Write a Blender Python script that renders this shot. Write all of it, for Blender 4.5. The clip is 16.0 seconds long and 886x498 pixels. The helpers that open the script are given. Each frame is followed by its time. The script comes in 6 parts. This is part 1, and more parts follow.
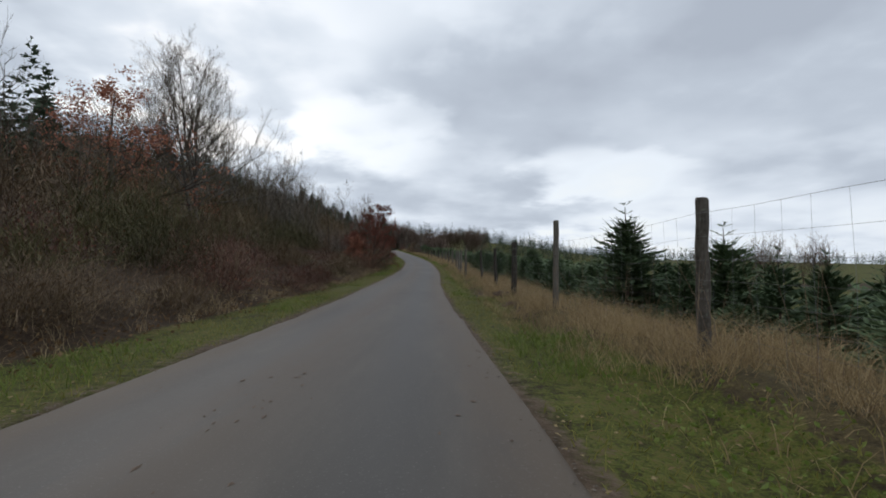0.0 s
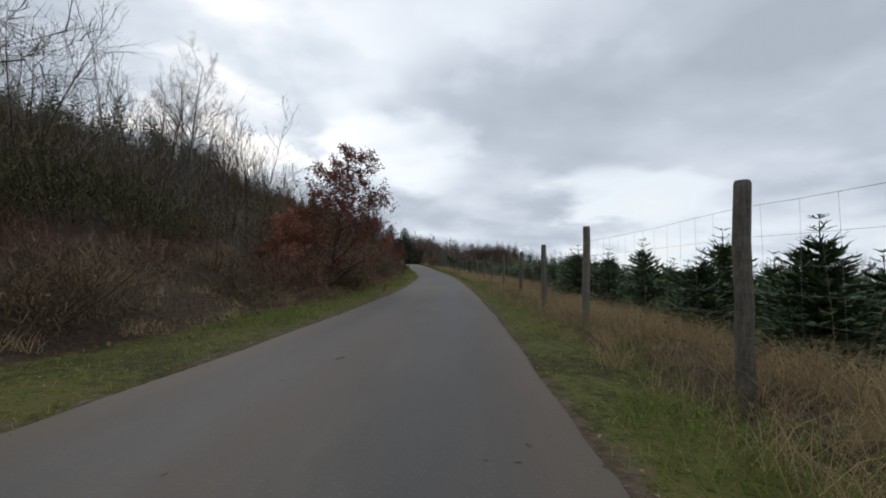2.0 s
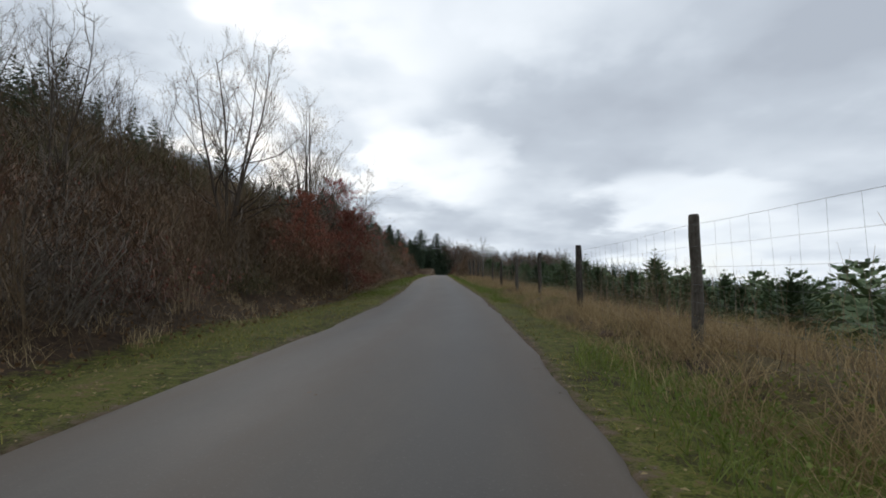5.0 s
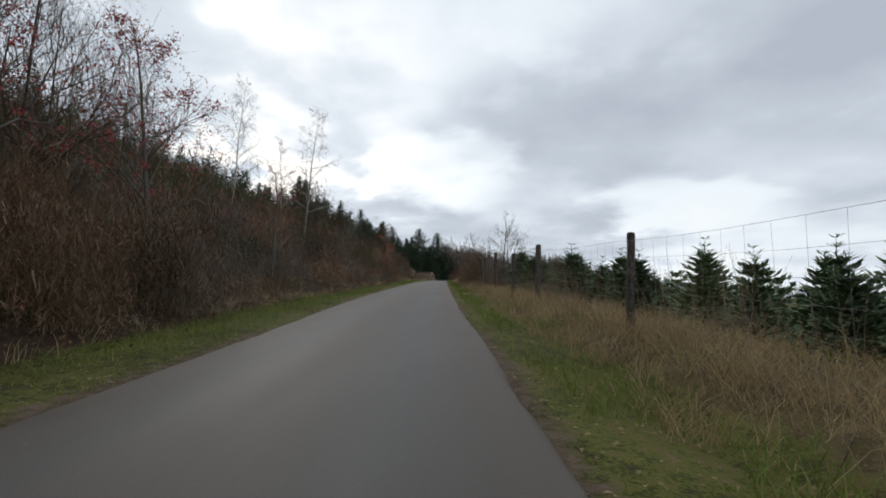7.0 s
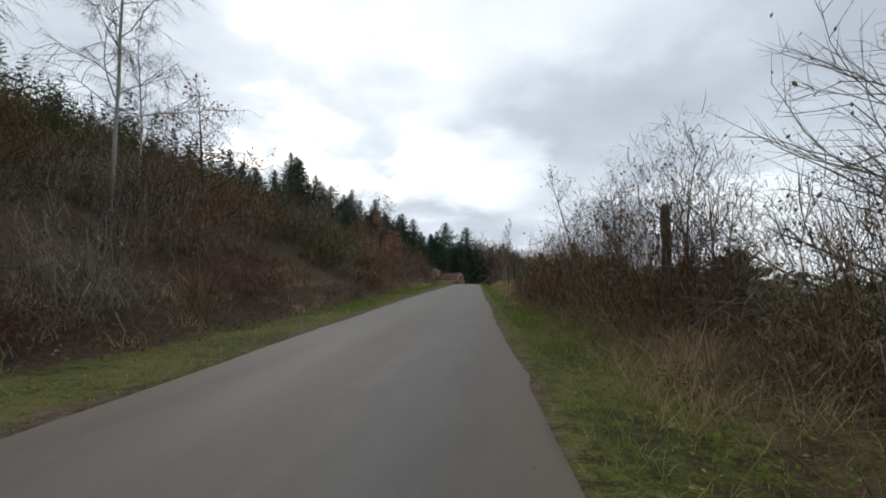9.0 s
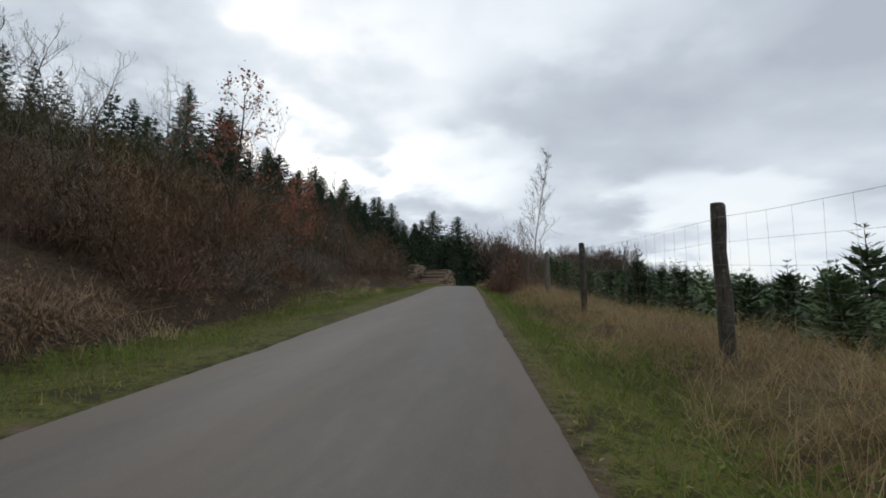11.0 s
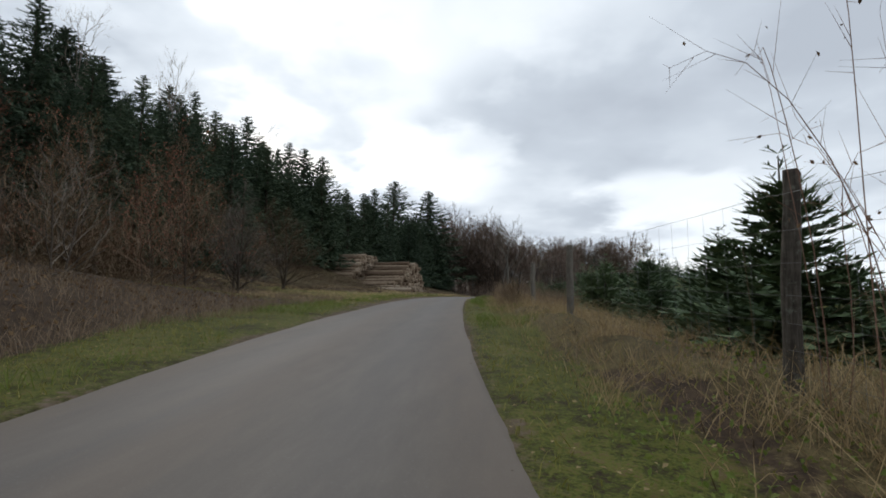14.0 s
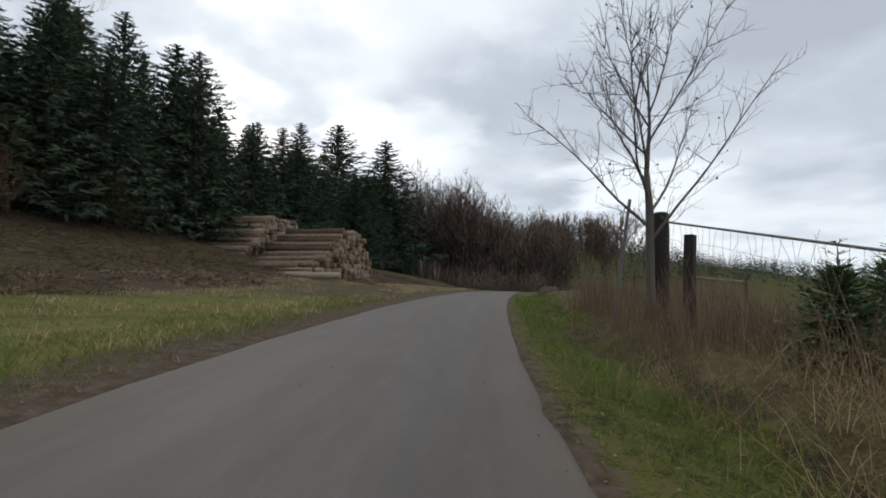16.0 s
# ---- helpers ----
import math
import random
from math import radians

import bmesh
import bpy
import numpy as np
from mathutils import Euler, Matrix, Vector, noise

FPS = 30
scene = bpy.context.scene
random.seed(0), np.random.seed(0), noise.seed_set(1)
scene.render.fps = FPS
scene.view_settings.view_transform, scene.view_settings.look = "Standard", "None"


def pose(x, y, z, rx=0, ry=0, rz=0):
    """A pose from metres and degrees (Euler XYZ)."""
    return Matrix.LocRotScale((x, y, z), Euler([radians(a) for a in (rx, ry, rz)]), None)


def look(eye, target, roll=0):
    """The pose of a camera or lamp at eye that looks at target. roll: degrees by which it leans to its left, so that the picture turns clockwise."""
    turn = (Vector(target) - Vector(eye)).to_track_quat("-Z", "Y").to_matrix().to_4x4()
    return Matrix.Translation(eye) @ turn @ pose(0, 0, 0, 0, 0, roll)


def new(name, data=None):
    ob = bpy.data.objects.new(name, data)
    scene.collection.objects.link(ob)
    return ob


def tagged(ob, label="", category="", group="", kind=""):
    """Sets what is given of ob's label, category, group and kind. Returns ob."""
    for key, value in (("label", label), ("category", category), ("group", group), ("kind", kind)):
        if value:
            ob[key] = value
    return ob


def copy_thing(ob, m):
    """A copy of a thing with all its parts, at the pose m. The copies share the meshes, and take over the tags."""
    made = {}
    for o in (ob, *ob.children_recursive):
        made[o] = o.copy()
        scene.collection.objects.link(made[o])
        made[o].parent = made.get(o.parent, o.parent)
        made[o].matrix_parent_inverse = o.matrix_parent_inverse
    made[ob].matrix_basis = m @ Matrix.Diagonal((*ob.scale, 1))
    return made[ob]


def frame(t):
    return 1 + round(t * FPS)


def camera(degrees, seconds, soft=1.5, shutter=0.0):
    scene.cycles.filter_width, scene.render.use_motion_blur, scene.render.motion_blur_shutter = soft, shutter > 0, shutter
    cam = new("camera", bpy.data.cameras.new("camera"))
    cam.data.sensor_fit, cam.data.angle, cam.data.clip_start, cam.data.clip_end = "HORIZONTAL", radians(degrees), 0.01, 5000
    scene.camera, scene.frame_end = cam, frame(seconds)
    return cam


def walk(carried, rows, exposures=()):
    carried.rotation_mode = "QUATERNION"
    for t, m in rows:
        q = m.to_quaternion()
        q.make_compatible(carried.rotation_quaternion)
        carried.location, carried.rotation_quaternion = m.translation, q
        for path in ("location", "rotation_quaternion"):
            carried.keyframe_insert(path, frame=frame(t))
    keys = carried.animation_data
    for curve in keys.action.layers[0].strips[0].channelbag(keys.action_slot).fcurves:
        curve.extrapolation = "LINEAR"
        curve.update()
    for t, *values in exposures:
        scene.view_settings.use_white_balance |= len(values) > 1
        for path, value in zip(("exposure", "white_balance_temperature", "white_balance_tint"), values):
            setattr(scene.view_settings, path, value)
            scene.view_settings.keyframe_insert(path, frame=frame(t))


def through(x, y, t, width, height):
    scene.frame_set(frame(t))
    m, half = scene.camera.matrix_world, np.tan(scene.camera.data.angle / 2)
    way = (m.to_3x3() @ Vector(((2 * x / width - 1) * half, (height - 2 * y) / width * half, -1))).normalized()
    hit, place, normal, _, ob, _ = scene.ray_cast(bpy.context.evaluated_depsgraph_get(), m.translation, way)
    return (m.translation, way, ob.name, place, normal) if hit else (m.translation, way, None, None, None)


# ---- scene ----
cam = camera(84.0, 16.0, 1.8)
PATH = [
    (0, (0.08, 0.004, 1.145), (0.137, 2.001, 1.233), -0.6),
    (0.5, (0.006, 6.727, 1.164), (0.058, 8.724, 1.261), 0.1),
    (1, (-0.05, 13.423, 1.206), (-0.066, 15.42, 1.315), 0.2),
    (1.5, (-0.136, 20.172, 1.315), (-0.176, 22.167, 1.45), 0.1),
    (2, (-0.071, 26.89, 1.525), (-0.117, 28.883, 1.683), 0.7),
    (2.5, (0.07, 33.314, 1.742), (0.097, 35.307, 1.91), -0.0),
    (3, (0.127, 39.78, 1.97), (-0.083, 41.761, 2.146), -0.2),
    (3.5, (0.104, 46.271, 2.215), (-0.105, 48.252, 2.402), 0.0),
    (4, (0.007, 52.775, 2.483), (-0.202, 54.755, 2.676), 0.0),
    (4.5, (-0.164, 59.279, 2.771), (-0.374, 61.258, 2.971), 0.0),
    (5, (-0.41, 65.773, 3.081), (-0.619, 67.752, 3.286), 0.0),
    (5.5, (-0.728, 72.245, 3.409), (-0.937, 74.224, 3.612), -1.4),
    (6, (-1.118, 78.682, 3.757), (-1.272, 80.665, 3.967), -1.0),
    (6.5, (-1.666, 85.095, 4.143), (-1.936, 87.065, 4.357), 1.3),
    (7, (-2.401, 91.517, 4.572), (-2.622, 93.492, 4.794), 0.3),
    (7.5, (-3.082, 97.874, 5.001), (-3.29, 99.85, 5.224), 0.3),
    (8, (-3.907, 104.423, 5.456), (-4.221, 106.386, 5.677), 0.2),
    (8.5, (-4.649, 110.893, 5.881), (-4.872, 112.868, 6.101), -0.7),
    (9, (-5.409, 117.423, 6.283), (-5.75, 119.381, 6.506), -0.1),
    (9.5, (-6.163, 123.95, 6.673), (-6.496, 125.91, 6.894), 0.0),
    (10, (-6.91, 130.48, 7.054), (-7.236, 132.441, 7.272), 0.0),
    (10.5, (-7.647, 137.016, 7.425), (-7.965, 138.979, 7.64), 0.0),
    (11, (-8.372, 143.564, 7.788), (-8.682, 145.529, 8.001), 0.0),
    (11.5, (-9.083, 150.13, 8.144), (-9.386, 152.096, 8.351), -0.6),
    (12, (-9.778, 156.72, 8.494), (-10.004, 158.697, 8.692), -0.5),
    (12.5, (-10.468, 163.439, 8.846), (-10.673, 165.417, 9.056), -0.3),
    (13, (-11.178, 170.443, 9.22), (-11.488, 172.408, 9.425), 0.8),
    (13.5, (-11.936, 177.392, 9.611), (-12.181, 179.366, 9.819), 0.2),
    (14, (-12.656, 184.319, 9.954), (-12.865, 186.299, 10.151), 0.1),
    (14.5, (-13.384, 191.109, 10.245), (-13.726, 193.071, 10.427), 1.5),
    (15, (-14.026, 197.801, 10.483), (-14.327, 199.772, 10.637), 0.3),
    (15.5, (-14.505, 204.434, 10.668), (-14.601, 206.427, 10.799), -0.9),
    (16, (-14.865, 211.201, 10.824), (-14.932, 213.196, 10.941), 0.2),
]
walk(cam, [(t, look(eye, target, roll)) for t, eye, target, roll in PATH],
     [(0.0, -0.08, 6480, 10), (1.0, -0.02, 6490, 10), (2.0, -0.09, 6510, 10), (3.0, -0.02, 6520, 10), (6.0, 0.0, 6600, 9), (8.3, -0.04, 6610, 9), (9.0, 0.12, 6620, 9), (11.4, -0.04, 6620, 9), (12.6, -0.04, 6620, 9), (13.0, 0.10, 6620, 9), (14.0, 0.13, 6620, 9), (15.0, 0.02, 6620, 9), (16.0, 0.05, 6620, 9)])

# ---------------------------------------------------------------- sky and light
world = bpy.data.worlds.new("overcast_sky")
scene.world = world
world.use_nodes = True


def graph(tree):
    """A short way to add nodes: g('ShaderNodeMath', op='ADD', a=..., ...)."""
    tree.nodes.clear()

    def add(kind, inputs=None, **props):
        node = tree.nodes.new(kind)
        for key, value in props.items():
            setattr(node, key, value)
        for key, value in (inputs or {}).items():
            if isinstance(value, bpy.types.NodeSocket):
                tree.links.new(value, node.inputs[key])
            else:
                node.inputs[key].default_value = value
        return node

    def math(op, a, b=0.0, c=0.0, clamp=False):
        return add("ShaderNodeMath", {0: a, 1: b, 2: c}, operation=op, use_clamp=clamp).outputs[0]

    def mix(fac, a, b, blend="MIX"):
        return add("ShaderNodeMix", {0: fac, 6: a, 7: b}, data_type="RGBA", blend_type=blend).outputs[2]

    def noise_at(vec, scale, detail=4.0, rough=0.55, distort=0.0):
        return add("ShaderNodeTexNoise", {"Vector": vec, "Scale": scale, "Detail": detail, "Roughness": rough, "Distortion": distort}).outputs["Fac"]

    def ramp(fac, stops):
        node = add("ShaderNodeValToRGB", {"Fac": fac})
        els = node.color_ramp.elements
        while len(els) < len(stops):
            els.new(0.5)
        for el, (pos, col) in zip(els, stops):
            el.position = pos
            el.color = (*col, 1.0) if len(col) == 3 else col
        return node.outputs["Color"]

    def spread(value, lo, hi, to_lo=0.0, to_hi=1.0, smooth=True):
        return add("ShaderNodeMapRange", {0: value, 1: lo, 2: hi, 3: to_lo, 4: to_hi},
                   interpolation_type="SMOOTHSTEP" if smooth else "LINEAR").outputs[0]

    return add, math, mix, noise_at, ramp, spread


def build_sky():
    tree = world.node_tree
    add, math, mix, noise_at, ramp, spread = graph(tree)
    coord = add("ShaderNodeTexCoord").outputs["Generated"]
    sep = add("ShaderNodeSeparateXYZ", {0: coord})
    x, y, z = sep.outputs
    up = math("ADD", math("MAXIMUM", z, 0.0), 0.22)
    px, py = math("DIVIDE", x, up), math("DIVIDE", y, up)
    plane = add("ShaderNodeCombineXYZ", {0: px, 1: py, 2: 0.0}).outputs[0]
    big = noise_at(plane, 1.25, 3.0, 0.45, 0.3)
    fine = noise_at(plane, 3.1, 4.0, 0.5, 0.1)
    cloud = math("ADD", math("MULTIPLY", big, 0.62), math("MULTIPLY", fine, 0.38))
    # thin places in the cloud cover, where it is brighter, and one heavier bank
    warp = math("MULTIPLY", math("SUBTRACT", fine, 0.5), 1.6)
    for ax, el, wide, high, gain in CLOUD_GAPS:
        az, ev = radians(ax), radians(el)
        cz = np.sin(ev)
        rx, ry = np.cos(az), -np.sin(az)
        side = math("ADD", math("MULTIPLY", x, float(rx)), math("MULTIPLY", y, float(ry)))
        side = math("ADD", math("DIVIDE", side, radians(wide)), warp)
        tall = math("ADD", math("DIVIDE", math("SUBTRACT", z, float(cz)), radians(high)), math("MULTIPLY", warp, 0.8))
        ahead = spread(math("ADD", math("MULTIPLY", x, float(np.sin(az))), math("MULTIPLY", y, float(np.cos(az)))), 0.0, 0.3)
        d2 = math("ADD", math("MULTIPLY", side, side), math("MULTIPLY", tall, tall))
        spot = math("MULTIPLY", spread(d2, 1.6, 0.1), ahead)
        cloud = math("ADD", cloud, math("MULTIPLY", spot, gain))
    low = spread(z, 0.30, 0.02)
    cloud = math("ADD", cloud, math("MULTIPLY", low, 0.03))
    col = ramp(cloud, [(0.30, (0.42, 0.470, 0.550)), (0.46, (0.51, 0.570, 0.655)), (0.58, (0.65, 0.715, 0.80)), (0.74, (0.87, 0.93, 1.0)), (0.9, (0.95, 0.98, 1.0))])
    sky = add("ShaderNodeTexSky", {}, sky_type="NISHITA", sun_disc=False, sun_elevation=radians(24), sun_rotation=radians(-35), air_density=1.0, dust_density=2.0)
    blue = add("ShaderNodeVectorMath", {0: sky.outputs[0], 3: 0.12}, operation="SCALE").outputs[0]
    thin = math("MULTIPLY", spread(cloud, 0.62, 0.80), 0.18)
    col = mix(thin, col, blue)
    bg = add("ShaderNodeBackground", {"Color": col, "Strength": SKY_STRENGTH})
    out = add("ShaderNodeOutputWorld", {"Surface": bg.outputs[0]})


# azimuth to the right of +y, elevation, half width, half height (degrees), how much thinner
CLOUD_GAPS = [
    (-7, 15.0, 9, 4.5, 0.24),
    (19, 10.5, 9, 3.0, 0.26),
    (32, 4.0, 22, 3.0, 0.20),
    (-26, 24.0, 18, 12, 0.20),
    (2, 33.0, 16, 8, 0.12),
    (9, 21.0, 15, 5, -0.07),
    (36, 19.0, 14, 6, -0.07),
]
SKY_STRENGTH = 1.08
build_sky()

sun = new("sun", bpy.data.lights.new("sun", "SUN"))
sun.data.energy, sun.data.angle, sun.data.color = 0.7, radians(25), (1.0, 0.97, 0.93)
sun.matrix_world = look((-57, 82, 45), (0, 0, 0))


# ---------------------------------------------------------------- materials
def material(name):
    m = bpy.data.materials.new(name)
    m.use_nodes = True
    tools = graph(m.node_tree)
    return m, tools


def finish(tools, color, rough=0.9, bump=None, strength=0.3, distance=0.02, spec=0.3, sheen=None, through=None):
    add = tools[0]
    ins = {"Base Color": color, "Roughness": rough, "Specular IOR Level": spec}
    if bump is not None:
        ins["Normal"] = add("ShaderNodeBump", {"Height": bump, "Strength": strength, "Distance": distance}).outputs[0]
    bsdf = add("ShaderNodeBsdfPrincipled", ins)
    surface = bsdf.outputs[0]
    if through:
        glow = add("ShaderNodeBsdfTranslucent", {"Color": color})
        surface = add("ShaderNodeMixShader", {0: through, 1: surface, 2: glow.outputs[0]}).outputs[0]
    add("ShaderNodeOutputMaterial", {"Surface": surface})


def plant_material(name, stops, rough=0.85, through=None, island=True, scale=6.0, spec=0.2):
    """Leaves, twigs and grass: each piece takes its own tone out of the ramp."""
    m, tools = material(name)
    add, math, mix, noise_at, ramp, spread = tools
    obj = add("ShaderNodeTexCoord").outputs["Object"]
    own = add("ShaderNodeNewGeometry").outputs["Random Per Island"]
    thing = add("ShaderNodeObjectInfo").outputs["Random"]
    patch = noise_at(obj, scale, 3.0)
    fac = math("ADD", math("MULTIPLY", own, 0.36), math("ADD", math("MULTIPLY", patch, 0.35), math("MULTIPLY", thing, 0.42)))
    col = ramp(fac, stops)
    finish(tools, col, rough, spec=spec, through=through)
    return m


def bark_material(name, dark, light, scale=9.0, stretch=0.25):
    m, tools = material(name)
    add, math, mix, noise_at, ramp, spread = tools
    obj = add("ShaderNodeTexCoord").outputs["Object"]
    vec = add("ShaderNodeMapping", {"Vector": obj, "Scale": (1, 1, stretch)}).outputs[0]
    grain = noise_at(vec, scale * 3, 5.0, 0.65)
    patch = noise_at(obj, scale * 0.4, 3.0)
    col = mix(math("ADD", math("MULTIPLY", grain, 0.6), math("MULTIPLY", patch, 0.45)), (*dark, 1), (*light, 1))
    finish(tools, col, 0.92, grain, 0.5, 0.01)
    return m


def asphalt_material():
    m, tools = material("worn_asphalt")
    add, math, mix, noise_at, ramp, spread = tools
    uv = add("ShaderNodeUVMap").outputs[0]
    sep = add("ShaderNodeSeparateXYZ", {0: uv})
    lat = sep.outputs[0]
    obj = add("ShaderNodeTexCoord").outputs["Object"]
    drawn = add("ShaderNodeMapping", {"Vector": obj, "Scale": (1, 0.22, 1)}).outputs[0]
    large = noise_at(drawn, 0.55, 4.0, 0.6)
    mid = noise_at(drawn, 3.4, 6.0, 0.7)
    grit = noise_at(obj, 55.0, 2.0, 0.7)
    along = noise_at(add("ShaderNodeMapping", {"Vector": obj, "Scale": (1.6, 0.06, 1)}).outputs[0], 1.5, 4.0, 0.6)
    col = ramp(math("ADD", math("MULTIPLY", large, 0.5), math("MULTIPLY", mid, 0.5)),
               [(0.34, (0.057, 0.048, 0.040)), (0.47, (0.083, 0.071, 0.059)), (0.55, (0.101, 0.087, 0.073)), (0.68, (0.138, 0.120, 0.098))])
    # two darker, smoother wheel tracks and brown mud between them and along the edges
    left = spread(math("ABSOLUTE", math("ADD", lat, 0.72)), 0.55, 0.0)
    right = spread(math("ABSOLUTE", math("SUBTRACT", lat, 0.78)), 0.55, 0.0)
    track = math("MAXIMUM", left, right)
    col = mix(math("MULTIPLY", track, 0.45), col, (0.056, 0.054, 0.053, 1))
    edge = spread(math("ABSOLUTE", lat), 1.0, 1.65)
    middle = spread(math("ABSOLUTE", math("ADD", lat, 0.35)), 0.85, 0.0)
    mud = math("MULTIPLY", math("MAXIMUM", math("MULTIPLY", edge, 1.0), math("MULTIPLY", middle, 0.8)), spread(math("ADD", along, math("MULTIPLY", mid, 0.5)), 0.46, 0.80))
    col = mix(math("MULTIPLY", mud, 0.85), col, (0.098, 0.072, 0.052, 1))
    rim = math("MULTIPLY", spread(math("ADD", math("ABSOLUTE", lat), math("MULTIPLY", math("SUBTRACT", mid, 0.5), 0.9)), 1.30, 1.72), 0.7)
    col = mix(rim, col, (0.112, 0.084, 0.058, 1))
    speck = spread(grit, 0.58, 0.78)
    col = mix(math("MULTIPLY", speck, 0.5), col, (0.20, 0.185, 0.17, 1))
    long = sep.outputs[1]
    # darker and slightly smoother between about 62 and 116 m along the lane
    dark_stretch = math("MULTIPLY", spread(math("ADD", long, math("MULTIPLY", large, 12.0)), 62, 80), spread(math("ADD", long, math("MULTIPLY", large, 12.0)), 116, 102))
    col = mix(math("MULTIPLY", dark_stretch, 0.38), col, (0.050, 0.043, 0.038, 1))
    # paler, warmer tones fading in from about 112 m, varied by noise
    pale_stretch = math("MULTIPLY", spread(math("ADD", long, math("MULTIPLY", large, 16.0)), 112, 150), math("ADD", 0.12, math("MULTIPLY", along, 0.55)))
    col = mix(pale_stretch, col, ramp(mid, [(0.30, (0.115, 0.094, 0.076)), (0.5, (0.149, 0.122, 0.100)), (0.70, (0.187, 0.156, 0.129))]))
    rough = math("SUBTRACT", math("ADD", math("SUBTRACT", 0.64, math("MULTIPLY", dark_stretch, 0.04)), math("MULTIPLY", mid, 0.2)), math("MULTIPLY", track, 0.05))
    finish(tools, col, rough, math("ADD", math("MULTIPLY", grit, 0.6), math("MULTIPLY", mid, 0.5)), 0.30, 0.006, spec=0.42)
    return m


def ground_material():
    m, tools = material("verge_soil_and_grass")
    add, math, mix, noise_at, ramp, spread = tools
    obj = add("ShaderNodeTexCoord").outputs["Object"]
    zone = add("ShaderNodeVertexColor", layer_name="zones")
    sep = add("ShaderNodeSeparateColor", {0: zone.outputs[0]})
    n1 = noise_at(obj, 0.9, 5.0, 0.6)
    n2 = noise_at(obj, 7.0, 4.0, 0.65)
    n3 = noise_at(obj, 40.0, 3.0, 0.7)
    litter = ramp(math("ADD", math("MULTIPLY", n2, 0.6), math("MULTIPLY", n3, 0.4)),
                  [(0.3, (0.022, 0.016, 0.011)), (0.5, (0.060, 0.040, 0.026)), (0.7, (0.125, 0.083, 0.050))])
    speckle = math("ADD", math("MULTIPLY", n1, 0.28), math("ADD", math("MULTIPLY", n2, 0.34), math("MULTIPLY", n3, 0.38)))
    green = ramp(speckle, [(0.38, (0.029, 0.022, 0.011)), (0.45, (0.057, 0.045, 0.018)), (0.475, (0.055, 0.065, 0.013)), (0.51, (0.095, 0.107, 0.020)), (0.545, (0.129, 0.117, 0.030)), (0.58, (0.112, 0.077, 0.037)), (0.64, (0.198, 0.155, 0.082))])
    dry = ramp(speckle,
               [(0.38, (0.036, 0.026, 0.013)), (0.48, (0.085, 0.064, 0.029)), (0.55, (0.130, 0.100, 0.046)), (0.64, (0.22, 0.17, 0.085))])
    mud = ramp(n2, [(0.3, (0.055, 0.038, 0.026)), (0.5, (0.105, 0.074, 0.050)), (0.7, (0.155, 0.116, 0.082))])
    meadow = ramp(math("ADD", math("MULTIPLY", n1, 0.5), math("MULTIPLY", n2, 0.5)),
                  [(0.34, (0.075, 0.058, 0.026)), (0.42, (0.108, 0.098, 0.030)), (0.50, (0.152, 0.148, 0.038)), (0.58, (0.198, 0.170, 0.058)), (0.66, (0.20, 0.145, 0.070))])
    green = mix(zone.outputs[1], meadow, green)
    wob = math("ADD", math("MULTIPLY", math("SUBTRACT", n2, 0.5), 1.3), math("MULTIPLY", math("SUBTRACT", n1, 0.5), 0.9))
    col = mix(spread(math("ADD", sep.outputs[1], wob), 0.30, 0.70), litter, dry)
    col = mix(spread(math("ADD", sep.outputs[0], wob), 0.30, 0.70), col, green)
    col = mix(spread(math("ADD", sep.outputs[2], wob), 0.30, 0.70), col, mud)
    finish(tools, col, 0.95, math("ADD", math("MULTIPLY", n2, 0.7), math("MULTIPLY", n3, 0.3)), 0.8, 0.06, spec=0.15)
    return m


def post_material():
    m, tools = material("weathered_post_wood")
    add, math, mix, noise_at, ramp, spread = tools
    obj = add("ShaderNodeTexCoord").outputs["Object"]
    rnd = add("ShaderNodeObjectInfo").outputs["Random"]
    vec = add("ShaderNodeMapping", {"Vector": obj, "Scale": (1, 1, 0.06)}).outputs[0]
    grain = noise_at(vec, 60.0, 5.0, 0.7)
    patch = noise_at(obj, 9.0, 4.0, 0.65)
    lichen = spread(noise_at(obj, 16.0, 5.0, 0.7), 0.54, 0.68)
    col = ramp(math("ADD", math("MULTIPLY", grain, 0.55), math("ADD", math("MULTIPLY", patch, 0.35), math("MULTIPLY", rnd, 0.30))),
               [(0.3, (0.018, 0.015, 0.012)), (0.5, (0.062, 0.052, 0.043)), (0.78, (0.180, 0.158, 0.130))])
    col = mix(math("MULTIPLY", lichen, 0.55), col, (0.20, 0.215, 0.170, 1))
    finish(tools, col, 0.95, math("ADD", grain, patch), 0.7, 0.012, spec=0.15)
    return m


def log_material(name, stops):
    m, tools = material(name)
    add, math, mix, noise_at, ramp, spread = tools
    obj = add("ShaderNodeTexCoord").outputs["Object"]
    rnd = add("ShaderNodeObjectInfo").outputs["Random"]
    vec = add("ShaderNodeMapping", {"Vector": obj, "Scale": (0.35, 1, 1)}).outputs[0]
    n = noise_at(vec, 7.0, 5.0, 0.65)
    fine = noise_at(obj, 40.0, 3.0, 0.6)
    fac = math("ADD", math("MULTIPLY", n, 0.6), math("ADD", math("MULTIPLY", rnd, 0.42), math("MULTIPLY", fine, 0.15)))
    finish(tools, ramp(fac, stops), 0.9, math("ADD", n, fine), 0.5, 0.01, spec=0.15)
    return m


